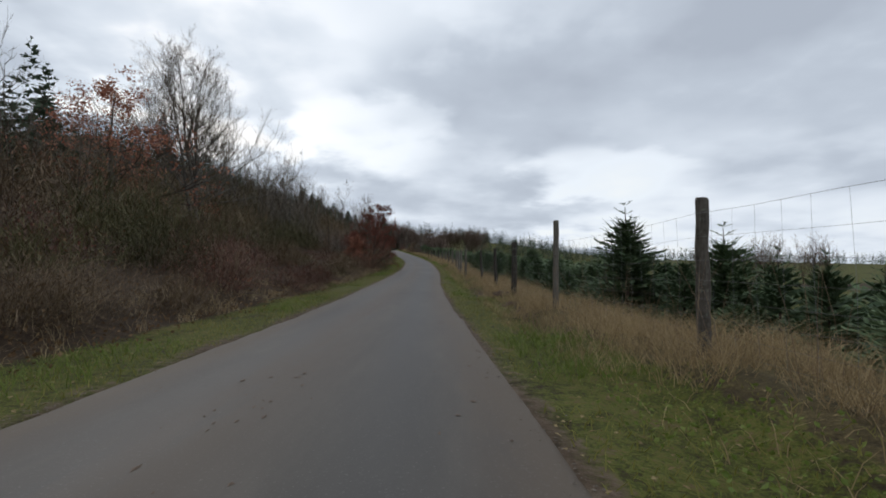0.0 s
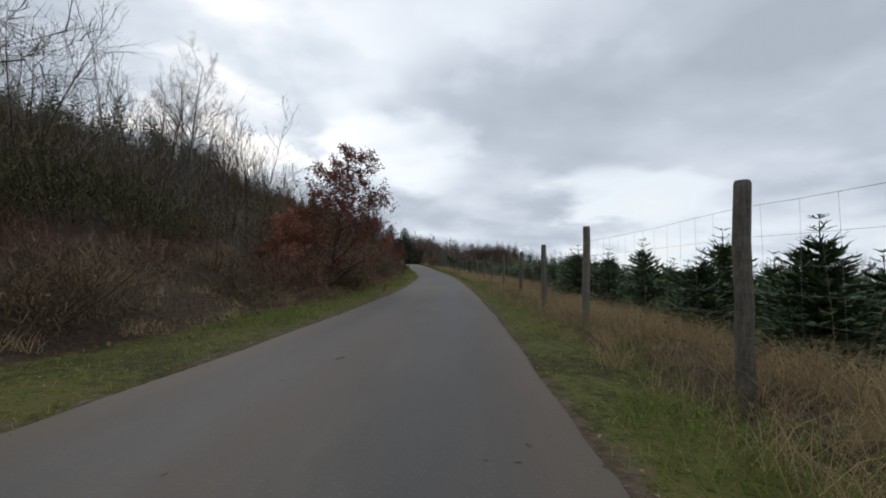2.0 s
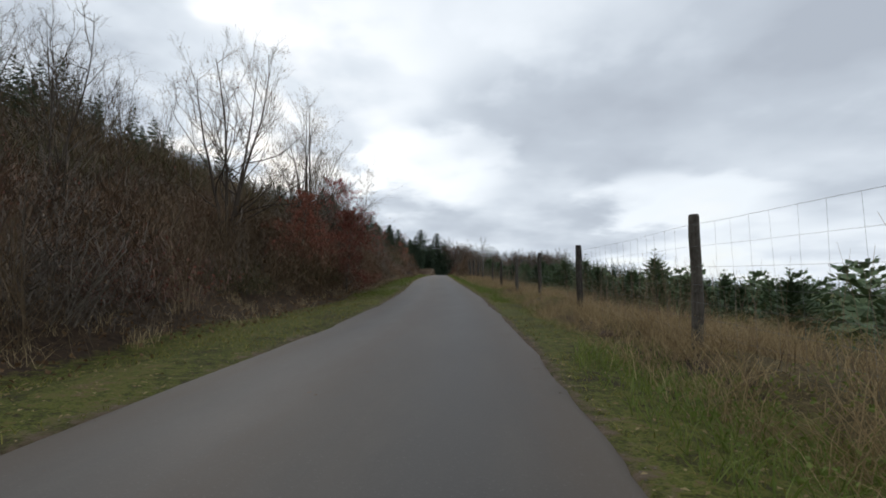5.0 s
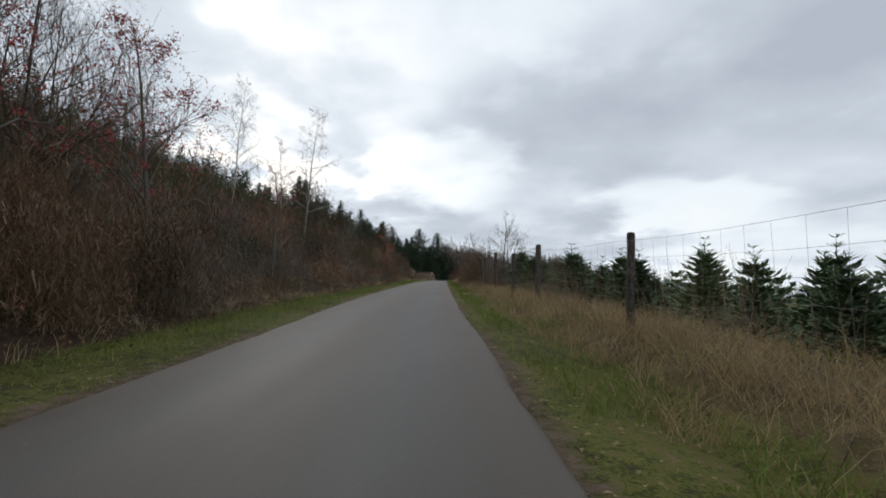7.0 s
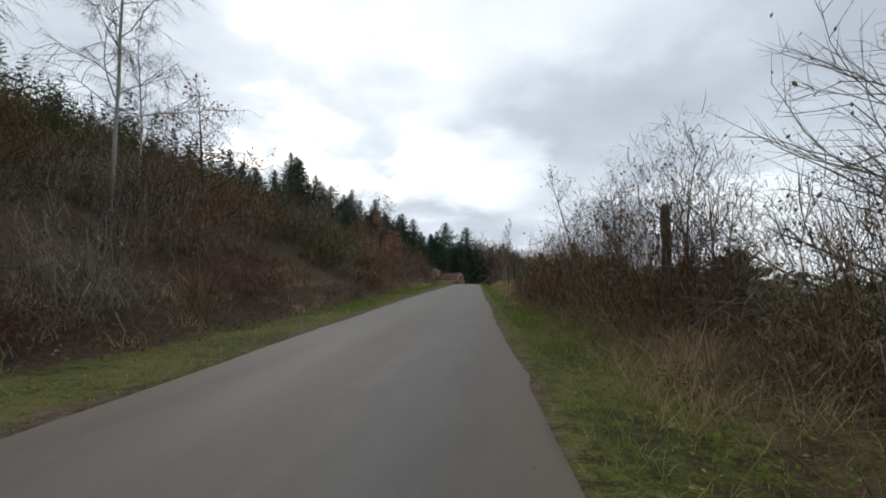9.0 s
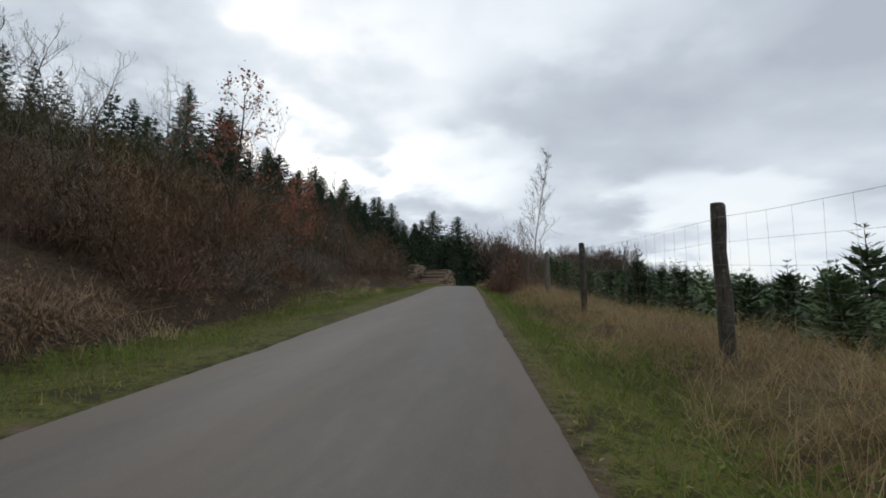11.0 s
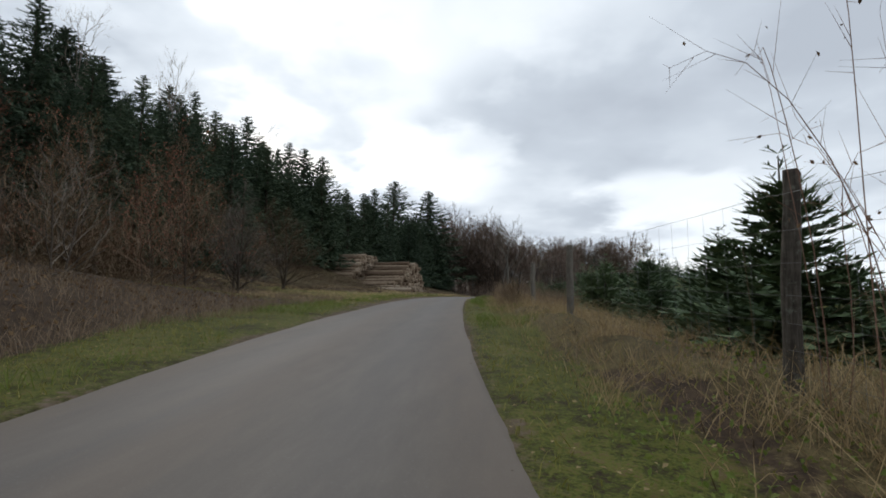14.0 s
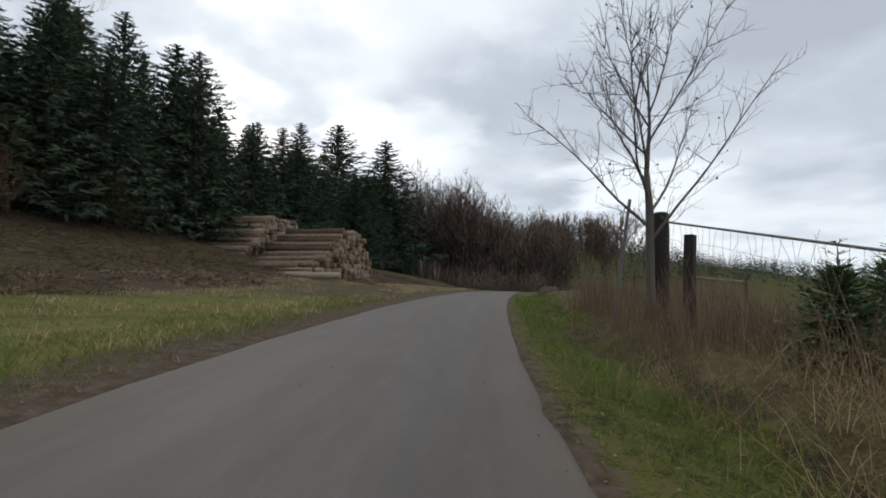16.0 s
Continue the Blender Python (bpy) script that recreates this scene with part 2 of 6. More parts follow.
def plain_material(name, color, rough=0.5, metal=0.0, vary=0.25, scale=12.0):
    m, tools = material(name)
    add, math, mix, noise_at, ramp, spread = tools
    n = noise_at(add("ShaderNodeTexCoord").outputs["Object"], scale, 4.0, 0.6)
    dark = tuple(c * (1 - vary) for c in color)
    light = tuple(min(1.0, c * (1 + vary)) for c in color)
    bsdf = add("ShaderNodeBsdfPrincipled", {"Base Color": mix(n, (*dark, 1), (*light, 1)), "Roughness": rough, "Metallic": metal})
    add("ShaderNodeOutputMaterial", {"Surface": bsdf.outputs[0]})
    return m


ASPHALT, GROUND, POST = asphalt_material(), ground_material(), post_material()
POST_DARK = plain_material("dark_old_post_wood", (0.040, 0.031, 0.025), 0.95, 0.0, 0.6, 22.0)
WIRE = plain_material("galvanised_wire", (0.23, 0.23, 0.23), 0.55, 0.7)
TUBE = plain_material("grey_gate_tube", (0.20, 0.19, 0.18), 0.6, 0.4)
LOG_BARK = log_material("pale_log_bark", [(0.22, (0.050, 0.030, 0.020)), (0.42, (0.122, 0.081, 0.053)), (0.58, (0.238, 0.176, 0.122)), (0.8, (0.389, 0.317, 0.238))])
LOG_END = log_material("cut_log_end", [(0.2, (0.104, 0.068, 0.044)), (0.5, (0.208, 0.148, 0.096)), (0.8, (0.360, 0.280, 0.200))])
BARK_GREY = bark_material("grey_bark", (0.055, 0.048, 0.040), (0.19, 0.175, 0.15))
BARK_BROWN = bark_material("brown_bark", (0.030, 0.022, 0.016), (0.105, 0.080, 0.060))
BARK_BIRCH = bark_material("birch_bark", (0.14, 0.125, 0.11), (0.50, 0.47, 0.43), 4.0, 1.6)
TWIG_GREY = plant_material("bare_grey_twigs", [(0.2, (0.076, 0.061, 0.048)), (0.6, (0.164, 0.136, 0.108)), (0.9, (0.265, 0.228, 0.184))])
TWIG_BROWN = plant_material("bare_brown_twigs", [(0.2, (0.053, 0.036, 0.023)), (0.55, (0.140, 0.095, 0.056)), (0.9, (0.266, 0.195, 0.121))])
TWIG_RED = plant_material("reddish_twigs", [(0.2, (0.072, 0.042, 0.029)), (0.55, (0.187, 0.113, 0.070)), (0.9, (0.323, 0.218, 0.136))])
TWIG_DARK = plant_material("dark_bramble_canes", [(0.2, (0.054, 0.028, 0.022)), (0.55, (0.135, 0.073, 0.054)), (0.9, (0.257, 0.151, 0.105))])
LEAF_OAK = plant_material("withered_oak_leaves", [(0.15, (0.105, 0.038, 0.029)), (0.5, (0.231, 0.084, 0.059)), (0.8, (0.371, 0.151, 0.095)), (1.0, (0.532, 0.280, 0.168))], 0.8, 0.2)
LEAF_BROWN = plant_material("dead_brown_leaves", [(0.15, (0.060, 0.036, 0.022)), (0.5, (0.150, 0.090, 0.048)), (0.9, (0.300, 0.198, 0.102))], 0.85, 0.15)
LEAF_GREEN = plant_material("bramble_leaves", [(0.15, (0.030, 0.036, 0.014)), (0.5, (0.065, 0.080, 0.026)), (0.9, (0.16, 0.15, 0.045))], 0.7, 0.2)
BERRY = plain_material("red_berries", (0.38, 0.045, 0.045), 0.4)
LEAF_LITTER = plant_material("fallen_leaf_litter", [(0.15, (0.112, 0.075, 0.037)), (0.5, (0.237, 0.169, 0.081)), (0.9, (0.400, 0.312, 0.163))], 0.85, 0.1)
FIR = plant_material("fir_needles", [(0.1, (0.039, 0.060, 0.031)), (0.5, (0.086, 0.127, 0.065)), (0.9, (0.176, 0.234, 0.117))], 0.75, None, True, 3.0)
SPRUCE = plant_material("dark_spruce_needles", [(0.1, (0.025, 0.039, 0.025)), (0.5, (0.052, 0.078, 0.048)), (0.9, (0.106, 0.140, 0.081))], 0.8, None, True, 0.6)
GRASS = plant_material("verge_grass", [(0.1, (0.063, 0.081, 0.017)), (0.5, (0.163, 0.159, 0.039)), (0.8, (0.263, 0.243, 0.065)), (1.0, (0.430, 0.336, 0.143))], 0.7, 0.25, True, 0.8)
MEADOW = plant_material("meadow_grass", [(0.1, (0.105, 0.119, 0.031)), (0.5, (0.240, 0.236, 0.057)), (1.0, (0.476, 0.406, 0.154))], 0.7, 0.25, True, 0.8)
LUSH = plant_material("lush_green_grass", [(0.1, (0.054, 0.083, 0.017)), (0.5, (0.112, 0.160, 0.029)), (1.0, (0.221, 0.255, 0.064))], 0.65, 0.25, True, 0.8)
STRAW = plant_material("dead_straw_grass", [(0.1, (0.132, 0.091, 0.046)), (0.4, (0.326, 0.233, 0.121)), (0.75, (0.623, 0.474, 0.264)), (1.0, (0.900, 0.762, 0.482))], 0.8, 0.3, True, 0.8)
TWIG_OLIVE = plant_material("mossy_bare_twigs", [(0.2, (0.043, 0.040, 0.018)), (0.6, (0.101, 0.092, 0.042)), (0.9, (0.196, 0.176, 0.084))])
STALK = plant_material("dead_weed_stalks", [(0.1, (0.080, 0.050, 0.032)), (0.5, (0.175, 0.118, 0.075)), (1.0, (0.34, 0.25, 0.165))], 0.85)
CLOD = plain_material("dried_mud", (0.125, 0.086, 0.060), 0.95)
GRAVEL = plant_material("grit_and_soil", [(0.2, (0.110, 0.085, 0.062)), (0.6, (0.180, 0.150, 0.120)), (1.0, (0.30, 0.26, 0.21))], 0.95)
SOIL = plain_material("dark_soil", (0.082, 0.050, 0.029), 0.97, 0.0, 0.75, 26.0)
FARWOOD = plant_material("far_bare_wood", [(0.2, (0.087, 0.061, 0.048)), (0.6, (0.165, 0.119, 0.092)), (1.0, (0.260, 0.190, 0.147))])


# ---------------------------------------------------------------- mesh helpers
def mesh_of(name, verts, faces, mat, smooth=False):
    """A mesh out of arrays: faces is (n, 3) or (n, 4)."""
    verts, faces = np.asarray(verts, np.float32), np.asarray(faces, np.int32)
    me = bpy.data.meshes.new(name)
    n, k = faces.shape
    me.vertices.add(len(verts))
    me.vertices.foreach_set("co", verts.ravel())
    me.loops.add(n * k)
    me.loops.foreach_set("vertex_index", faces.ravel())
    me.polygons.add(n)
    me.polygons.foreach_set("loop_start", np.arange(0, n * k, k, dtype=np.int32))
    me.polygons.foreach_set("use_smooth", np.full(n, smooth))
    me.update(calc_edges=True)
    for one in mat if isinstance(mat, (list, tuple)) else [mat]:
        me.materials.append(one)
    return me


def join(pieces):
    """Several (verts, faces) with faces of one size as one."""
    vs, fs, base = [], [], 0
    for v, f in pieces:
        vs.append(v)
        fs.append(f + base)
        base += len(v)
    return np.concatenate(vs), np.concatenate(fs)


def tubes(p, r, sides=3):
    """Tapered tubes along polylines p (m, n, 3) with radii r (m, n), as quads."""
    p, r = np.asarray(p, float), np.asarray(r, float)
    m, n = r.shape
    t = np.gradient(p, axis=1) if n > 2 else np.repeat(p[:, 1:] - p[:, :1], 2, 1)
    t /= np.linalg.norm(t, axis=-1, keepdims=True) + 1e-9
    ref = np.where(np.abs(t[..., 2:]) > 0.9, [1.0, 0, 0], [0, 0, 1.0])
    a = np.cross(t, ref)
    a /= np.linalg.norm(a, axis=-1, keepdims=True) + 1e-9
    b = np.cross(t, a)
    ang = np.arange(sides) * 2 * np.pi / sides
    ring = a[:, :, None] * np.cos(ang)[:, None] + b[:, :, None] * np.sin(ang)[:, None]
    v = (p[:, :, None] + ring * r[:, :, None, None]).reshape(-1, 3)
    i = np.arange(m)[:, None, None] * n * sides
    j = np.arange(n - 1)[None, :, None] * sides
    k = np.arange(sides if sides > 2 else 1)[None, None]
    k2 = (k + 1) % sides
    f = np.stack([i + j + k, i + j + k2, i + j + sides + k2, i + j + sides + k], -1).reshape(-1, 4)
    return v, f


def tube_groups(lines, sides=3, fine=False):
    """Polylines of several lengths [(points, radii)] as one set of quads."""
    groups = {}
    for pts, rad in lines:
        groups.setdefault(len(pts), ([], []))
        groups[len(pts)][0].append(pts)
        groups[len(pts)][1].append(rad)
    return join([tubes(np.array(p), np.array(r), 2 if n <= 4 and fine else sides) for n, (p, r) in groups.items()])


def spindles(a, b, w, flat=0.6):
    """Needle-clad shoots from a to b, thickest before the middle: six triangles each."""
    a, b, w = np.asarray(a, float), np.asarray(b, float), np.asarray(w, float)
    d = b - a
    d1 = d / (np.linalg.norm(d, axis=1, keepdims=True) + 1e-9)
    s = np.cross(d1, [0, 0, 1.0])
    s /= np.linalg.norm(s, axis=1, keepdims=True) + 1e-6
    u = np.cross(s, d1)
    mid = a + d * 0.38
    w = w[:, None]
    v = np.stack([a, mid + s * w, mid - s * w, mid + u * w * flat, b], 1).reshape(-1, 3)
    i = np.arange(len(a))[:, None] * 5
    f = np.concatenate([i + np.array([[0, 1, 3]]), i + np.array([[0, 3, 2]]), i + np.array([[0, 2, 1]]),
                        i + np.array([[4, 3, 1]]), i + np.array([[4, 2, 3]]), i + np.array([[4, 1, 2]])])
    return v, f


def leaves(rng, centres, size, droop=0.3):
    """Small bent leaves, two triangles each, turned at random."""
    n = len(centres)
    d = rng.normal(size=(n, 3))
    d[:, 2] -= droop
    d /= np.linalg.norm(d, axis=1, keepdims=True)
    e = np.cross(d, rng.normal(size=(n, 3)))
    e /= np.linalg.norm(e, axis=1, keepdims=True) + 1e-9
    up = np.cross(d, e)
    s = (size * rng.uniform(0.6, 1.3, n))[:, None]
    c = np.asarray(centres)
    v = np.stack([c - d * s * 0.5, c + e * s * 0.33 + up * s * 0.1, c + d * s * 0.5, c - e * s * 0.33 + up * s * 0.1], 1).reshape(-1, 3)
    i = np.arange(n)[:, None] * 4
    return v, np.concatenate([i + np.array([[0, 1, 2]]), i + np.array([[0, 2, 3]])])


def flat_leaves(rng, centres, size):
    """Fallen leaves lying almost flat, a little curled."""
    n = len(centres)
    ang = rng.uniform(0, 2 * np.pi, n)
    d = np.stack([np.cos(ang), np.sin(ang), rng.normal(0, 0.18, n)], 1)
    e = np.stack([-np.sin(ang), np.cos(ang), rng.normal(0, 0.18, n)], 1)
    s = (size * rng.uniform(0.6, 1.3, n))[:, None]
    up = np.array([0, 0, 0.12]) * s
    c = np.asarray(centres)
    v = np.stack([c - d * s * 0.5, c + e * s * 0.3 + up, c + d * s * 0.5, c - e * s * 0.3 + up], 1).reshape(-1, 3)
    i = np.arange(n)[:, None] * 4
    return v, np.concatenate([i + np.array([[0, 1, 2]]), i + np.array([[0, 2, 3]])])


def blades(rng, root, tall, wide, lean=0.35):
    """Grass blades with a bend: three triangles each."""
    n = len(root)
    ang = rng.uniform(0, 2 * np.pi, n)
    side = np.stack([np.cos(ang), np.sin(ang), 0 * ang], 1)
    ang2 = rng.uniform(0, 2 * np.pi, n)
    tip = np.stack([np.cos(ang2), np.sin(ang2), 0 * ang2], 1) * (lean * tall * rng.uniform(0.2, 1.2, n))[:, None]
    h = np.zeros((n, 3))
    h[:, 2] = tall
    w = (wide * np.ones(n))[:, None]
    mid = root + h * 0.6 + tip * 0.35
    v = np.stack([root - side * w * 0.5, root + side * w * 0.5, mid - side * w * 0.38, mid + side * w * 0.38, root + h * 0.96 + tip], 1).reshape(-1, 3)
    i = np.arange(n)[:, None] * 5
    return v, np.concatenate([i + np.array([[0, 1, 3]]), i + np.array([[0, 3, 2]]), i + np.array([[2, 3, 4]])])


def lattice_noise(x, y, scale, seed=0):
    """Smooth value noise, 0 to 1, over arrays."""
    x, y = np.asarray(x, float) / scale, np.asarray(y, float) / scale
    i, j = np.floor(x), np.floor(y)
    fx, fy = x - i, y - j
    fx, fy = fx * fx * (3 - 2 * fx), fy * fy * (3 - 2 * fy)

    def h(a, b):
        s = np.sin(a * 127.1 + b * 311.7 + seed * 74.7) * 43758.5453
        return s - np.floor(s)

    return (h(i, j) * (1 - fx) + h(i + 1, j) * fx) * (1 - fy) + (h(i, j + 1) * (1 - fx) + h(i + 1, j + 1) * fx) * fy


def step(x, lo, hi):
    t = np.clip((np.asarray(x, float) - lo) / (hi - lo), 0, 1)
    return t * t * (3 - 2 * t)


def smooth_line(ky, kv):
    """A smooth curve through knots (Catmull-Rom), as a function of arrays."""
    ky, kv = np.array(ky, float), np.array(kv, float)
    slope = np.gradient(kv, ky)

    def at(y):
        y = np.clip(np.asarray(y, float), ky[0], ky[-1])
        k = np.clip(np.searchsorted(ky, y, side="right") - 1, 0, len(ky) - 2)
        h = ky[k + 1] - ky[k]
        t = (y - ky[k]) / h
        return ((2 * t**3 - 3 * t**2 + 1) * kv[k] + (t**3 - 2 * t**2 + t) * h * slope[k]
                + (-2 * t**3 + 3 * t**2) * kv[k + 1] + (t**3 - t**2) * h * slope[k + 1])

    return at


def part(name, mesh, parent, label=""):
    ob = new(name, mesh)
    ob.parent = parent
    return tagged(ob, label, kind="stuff" if name in ("spray", "foliage") else "")


def thing(name, label, category, group="", at=(0, 0, 0)):
    ob = new(name)
    ob.empty_display_size = 0.3
    ob.location = at
    return tagged(ob, label, category, group)


def structure(name, mesh, label, category, kind="structure"):
    return tagged(new(name, mesh), label, category, "", kind)


# ---------------------------------------------------------------- the lie of the land
ROAD_KNOTS = [
    (-60, -0.7, 0.1), (-20, -0.8, 0.12), (0, -0.92, 0.14), (12, -1.07, 0.20), (24, -1.11, 0.43), (36, -0.90, 0.84), (48, -0.91, 1.29),
    (60, -1.18, 1.81), (72, -1.65, 2.40), (84, -2.60, 3.08), (96, -4.02, 3.87), (108, -5.58, 4.69), (120, -6.95, 5.44), (132, -8.28, 6.14),
    (144, -9.58, 6.81), (156, -10.83, 7.46), (168, -12.06, 8.09), (180, -13.40, 8.74), (192, -14.82, 9.28), (204, -15.65, 9.66),
    (214, -15.99, 9.87), (226, -15.2, 9.99), (244, -12.7, 9.88), (262, -9.6, 9.4), (290, -3.5, 8.4), (330, 6.0, 7.0),
]
road_x = smooth_line([k[0] for k in ROAD_KNOTS], [k[1] for k in ROAD_KNOTS])
road_z = smooth_line([k[0] for k in ROAD_KNOTS], [k[2] for k in ROAD_KNOTS])
HALF = 1.75
FENCE_KNOTS = [(-5, 4.05), (11, 4.02), (17, 4.02), (27.4, 4.02), (31, 3.42), (36.3, 3.32), (42, 3.5), (83, 3.63), (105, 3.77), (183, 3.84), (210, 3.8)]
fence_u = smooth_line([k[0] for k in FENCE_KNOTS], [k[1] for k in FENCE_KNOTS])


def lay(u, y):
    """Height of the ground u metres to the right of the road's middle."""
    u, y = np.asarray(u, float), np.asarray(y, float)
    z = road_z(y)
    a = np.maximum(-u - HALF, 0)
    b = np.maximum(u - HALF, 0)
    steep = 0.32 + 0.14 * step(y, 50, 90)
    bank = np.maximum(a - 1.9, 0) * steep * np.minimum(1, np.maximum(a - 1.9, 0) / 1.5) * 0.97
    bank = np.minimum(bank, 20 + np.maximum(a - 62, 0) * 0.05)
    yard = 0.07 * a + 0.13 * np.maximum(a - 8, 0) + 0.15 * np.maximum(a - 20, 0)
    yard = np.minimum(yard, 24 + np.maximum(a - 80, 0) * 0.08)
    open_left = step(y, 183, 206)
    z = z + bank * (1 - open_left) + yard * open_left
    drop = 0.035 * np.maximum(b - 2.2, 0) + 0.14 * np.maximum(b - 4, 0) - 0.10 * np.maximum(b - 70, 0) - 0.065 * np.maximum(b - 150, 0)
    z = z - np.minimum(drop, 17 + 0.0 * b)
    # a shallow ditch on the right, a low lip of turf on both sides
    z = z - 0.10 * np.exp(-((b - 1.15) / 0.45) ** 2) * (u > 0) + 0.05 * np.exp(-((a - 0.8) / 0.5) ** 2) * (u < 0)
    z = z + 0.12 * np.exp(-((b - 1.95) / 0.5) ** 2) * (u > 0)
    z = z + 0.22 * np.exp(-((b - 1.7) / 0.75) ** 2) * (lattice_noise(u, y, 1.3, 9) - 0.5) * (u > 0)
    # roughness of the turf
    off = np.maximum(np.abs(u) - HALF - 0.1, 0)
    rough = np.minimum(off / 1.0, 1)
    z = z + rough * (0.10 + 0.09 * (b > 0.5)) * (lattice_noise(u, y, 0.9, 1) - 0.5) + rough * 0.22 * (lattice_noise(u, y, 3.1, 2) - 0.5) * np.minimum(off / 3, 1)
    z = z + np.minimum(off / 12, 1) * 1.2 * (lattice_noise(u, y, 14, 3) - 0.5)
    # wooded hills far off
    x = road_x(y) + u
    hill = 11 * np.exp(-(((x - 10) / 150) ** 2 + ((y - 620) / 120) ** 2)) + 22 * np.exp(-(((x - 330) / 300) ** 2 + ((y - 760) / 140) ** 2))
    hill = hill + 16 * np.exp(-(((x - 700) / 260) ** 2 + ((y - 300) / 500) ** 2))
    hill = hill + 28 * np.exp(-(((x - 95) / 200) ** 2 + ((y - 590) / 130) ** 2))
    z = z + hill * step(y + np.maximum(u - 200, 0), 330, 480)
    return np.where(np.abs(u) < HALF - 0.02, z - 0.06, z)


def ground_point(u, y):
    return np.stack([road_x(y) + u, np.asarray(y, float) + 0 * np.asarray(u, float), lay(u, y)], -1)


def build_ground():
    us = np.concatenate([-np.geomspace(900, 42, 16), -np.arange(40, 16, -2.0), -np.arange(16, 7.5, -0.8), -np.arange(7.2, 1.76, -0.25), [-1.75, -1.70, 0, 1.70, 1.75],
                         np.arange(2.0, 7.3, 0.25), np.arange(7.8, 16, 0.8), np.arange(16, 42, 2.0), np.geomspace(44, 1500, 18)])
    ys = np.concatenate([[-300, -150, -80, -50, -30, -20], np.arange(-14, 262, 0.9), np.arange(262, 340, 4.0), np.geomspace(345, 1800, 30)])
    u, y = np.meshgrid(us, ys)
    v = ground_point(u, y).reshape(-1, 3)
    ny, nu = u.shape
    i = np.arange(ny - 1)[:, None] * nu + np.arange(nu - 1)[None]
    f = np.stack([i, i + 1, i + nu + 1, i + nu], -1).reshape(-1, 4)
    me = mesh_of("ground", v, f, GROUND, True)
    a, b = -u - HALF, u - HALF
    wob = lattice_noise(u, y, 5.0, 5)
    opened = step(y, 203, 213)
    verge = 1.5 + 1.1 * step(y, 140, 165) * (1 - 0.8 * step(y, 174, 186)) + 0.8 * wob
    green = np.maximum(step(a, verge + 0.5, verge - 0.2) * (u < 0), step(b + 0.8 * (wob - 0.5), 1.65, 1.15) * (u > 0))
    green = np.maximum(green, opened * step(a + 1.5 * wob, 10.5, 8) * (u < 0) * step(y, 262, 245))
    green = np.maximum(green, 0.62 * (u > 0) * step(b, 2.6, 4.0) * lattice_noise(u, y, 4.0, 6) * 1.4 * step(y, 262, 245))
    green = np.maximum(green, step(b, 34, 40) * step(b, 190, 150) * (u > 0) * step(y, 330, 270))
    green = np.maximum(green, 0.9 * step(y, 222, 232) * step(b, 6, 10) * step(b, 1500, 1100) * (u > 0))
    dry = np.maximum(step(b + 0.9 * (lattice_noise(u, y, 1.6, 8) - 0.5) + 0.45 * step(y, 40, 55), 1.55, 1.95) * step(b, 5.5, 4.0), 0.75 * step(b, 3.0, 4.0) * step(b, 60, 40)) * (u > 0) * step(y, 262, 240)
    green = green * step(y, 275, 262) * (u < 0) + green * (u >= 0) * np.where(b < 5, step(y, 275, 262), 1)
    dry = np.maximum(dry, opened * 0.6 * step(a, 6, 9) * step(a, 26, 20) * (u < 0))
    mud = step(np.minimum(np.abs(a), np.abs(b)), 0.34, 0.10) * (0.35 + 0.5 * lattice_noise(u, y, 1.7, 7))
    yard = np.maximum(step(y, 222, 230) * step(a, 14, 10), 0.85 * step(y, 194, 206) * step(a + 0.6 * (wob - 0.5), 1.5, 0.5)) * step(y, 275, 262) * (u < 0)
    mud = np.maximum(mud, yard * 0.95)
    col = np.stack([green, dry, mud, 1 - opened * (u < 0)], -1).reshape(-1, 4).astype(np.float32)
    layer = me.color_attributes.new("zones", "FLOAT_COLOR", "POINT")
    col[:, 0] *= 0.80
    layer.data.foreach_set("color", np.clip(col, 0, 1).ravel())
    structure("ground", me, "grass verges, brown wooded bank and sloping fields", "ground")


def build_road():
    us = np.array([-1.84, -1.78, -1.70, -1.4, -1.0, -0.5, 0, 0.5, 1.0, 1.4, 1.70, 1.78, 1.84])
    ys = np.concatenate([np.arange(-60, -12, 3.0), np.arange(-12, 262, 0.3), np.arange(262, 331, 3.0)])
    u, y = np.meshgrid(us, ys)
    edge = np.abs(us) > 1.69
    jag = (lattice_noise(u * 9, y, 0.6, 11) - 0.5) * 0.14 + (lattice_noise(u * 3, y, 3.0, 12) - 0.5) * 0.14
    u = u + np.sign(u) * jag * edge
    z = road_z(y) + 0.035 * (1 - (u / 1.8) ** 2) + 0.012 * (lattice_noise(u, y, 2.2, 13) - 0.5)
    z = z - 0.09 * (np.abs(us) > 1.80) - 0.01 * (np.abs(us) > 1.75)
    v = np.stack([road_x(y) + u, y, z], -1).reshape(-1, 3)
    ny, nu = u.shape
    i = np.arange(ny - 1)[:, None] * nu + np.arange(nu - 1)[None]
    f = np.stack([i, i + 1, i + nu + 1, i + nu], -1).reshape(-1, 4)
    me = mesh_of("road", v, f, ASPHALT, True)
    uv = me.uv_layers.new(name="lane")
    idx = f.ravel()
    uv.data.foreach_set("uv", np.stack([u.ravel()[idx], y.ravel()[idx]], -1).astype(np.float32).ravel())
    structure("road", me, "narrow grey asphalt lane with muddy middle and crumbling edges", "road")


build_ground()
build_road()


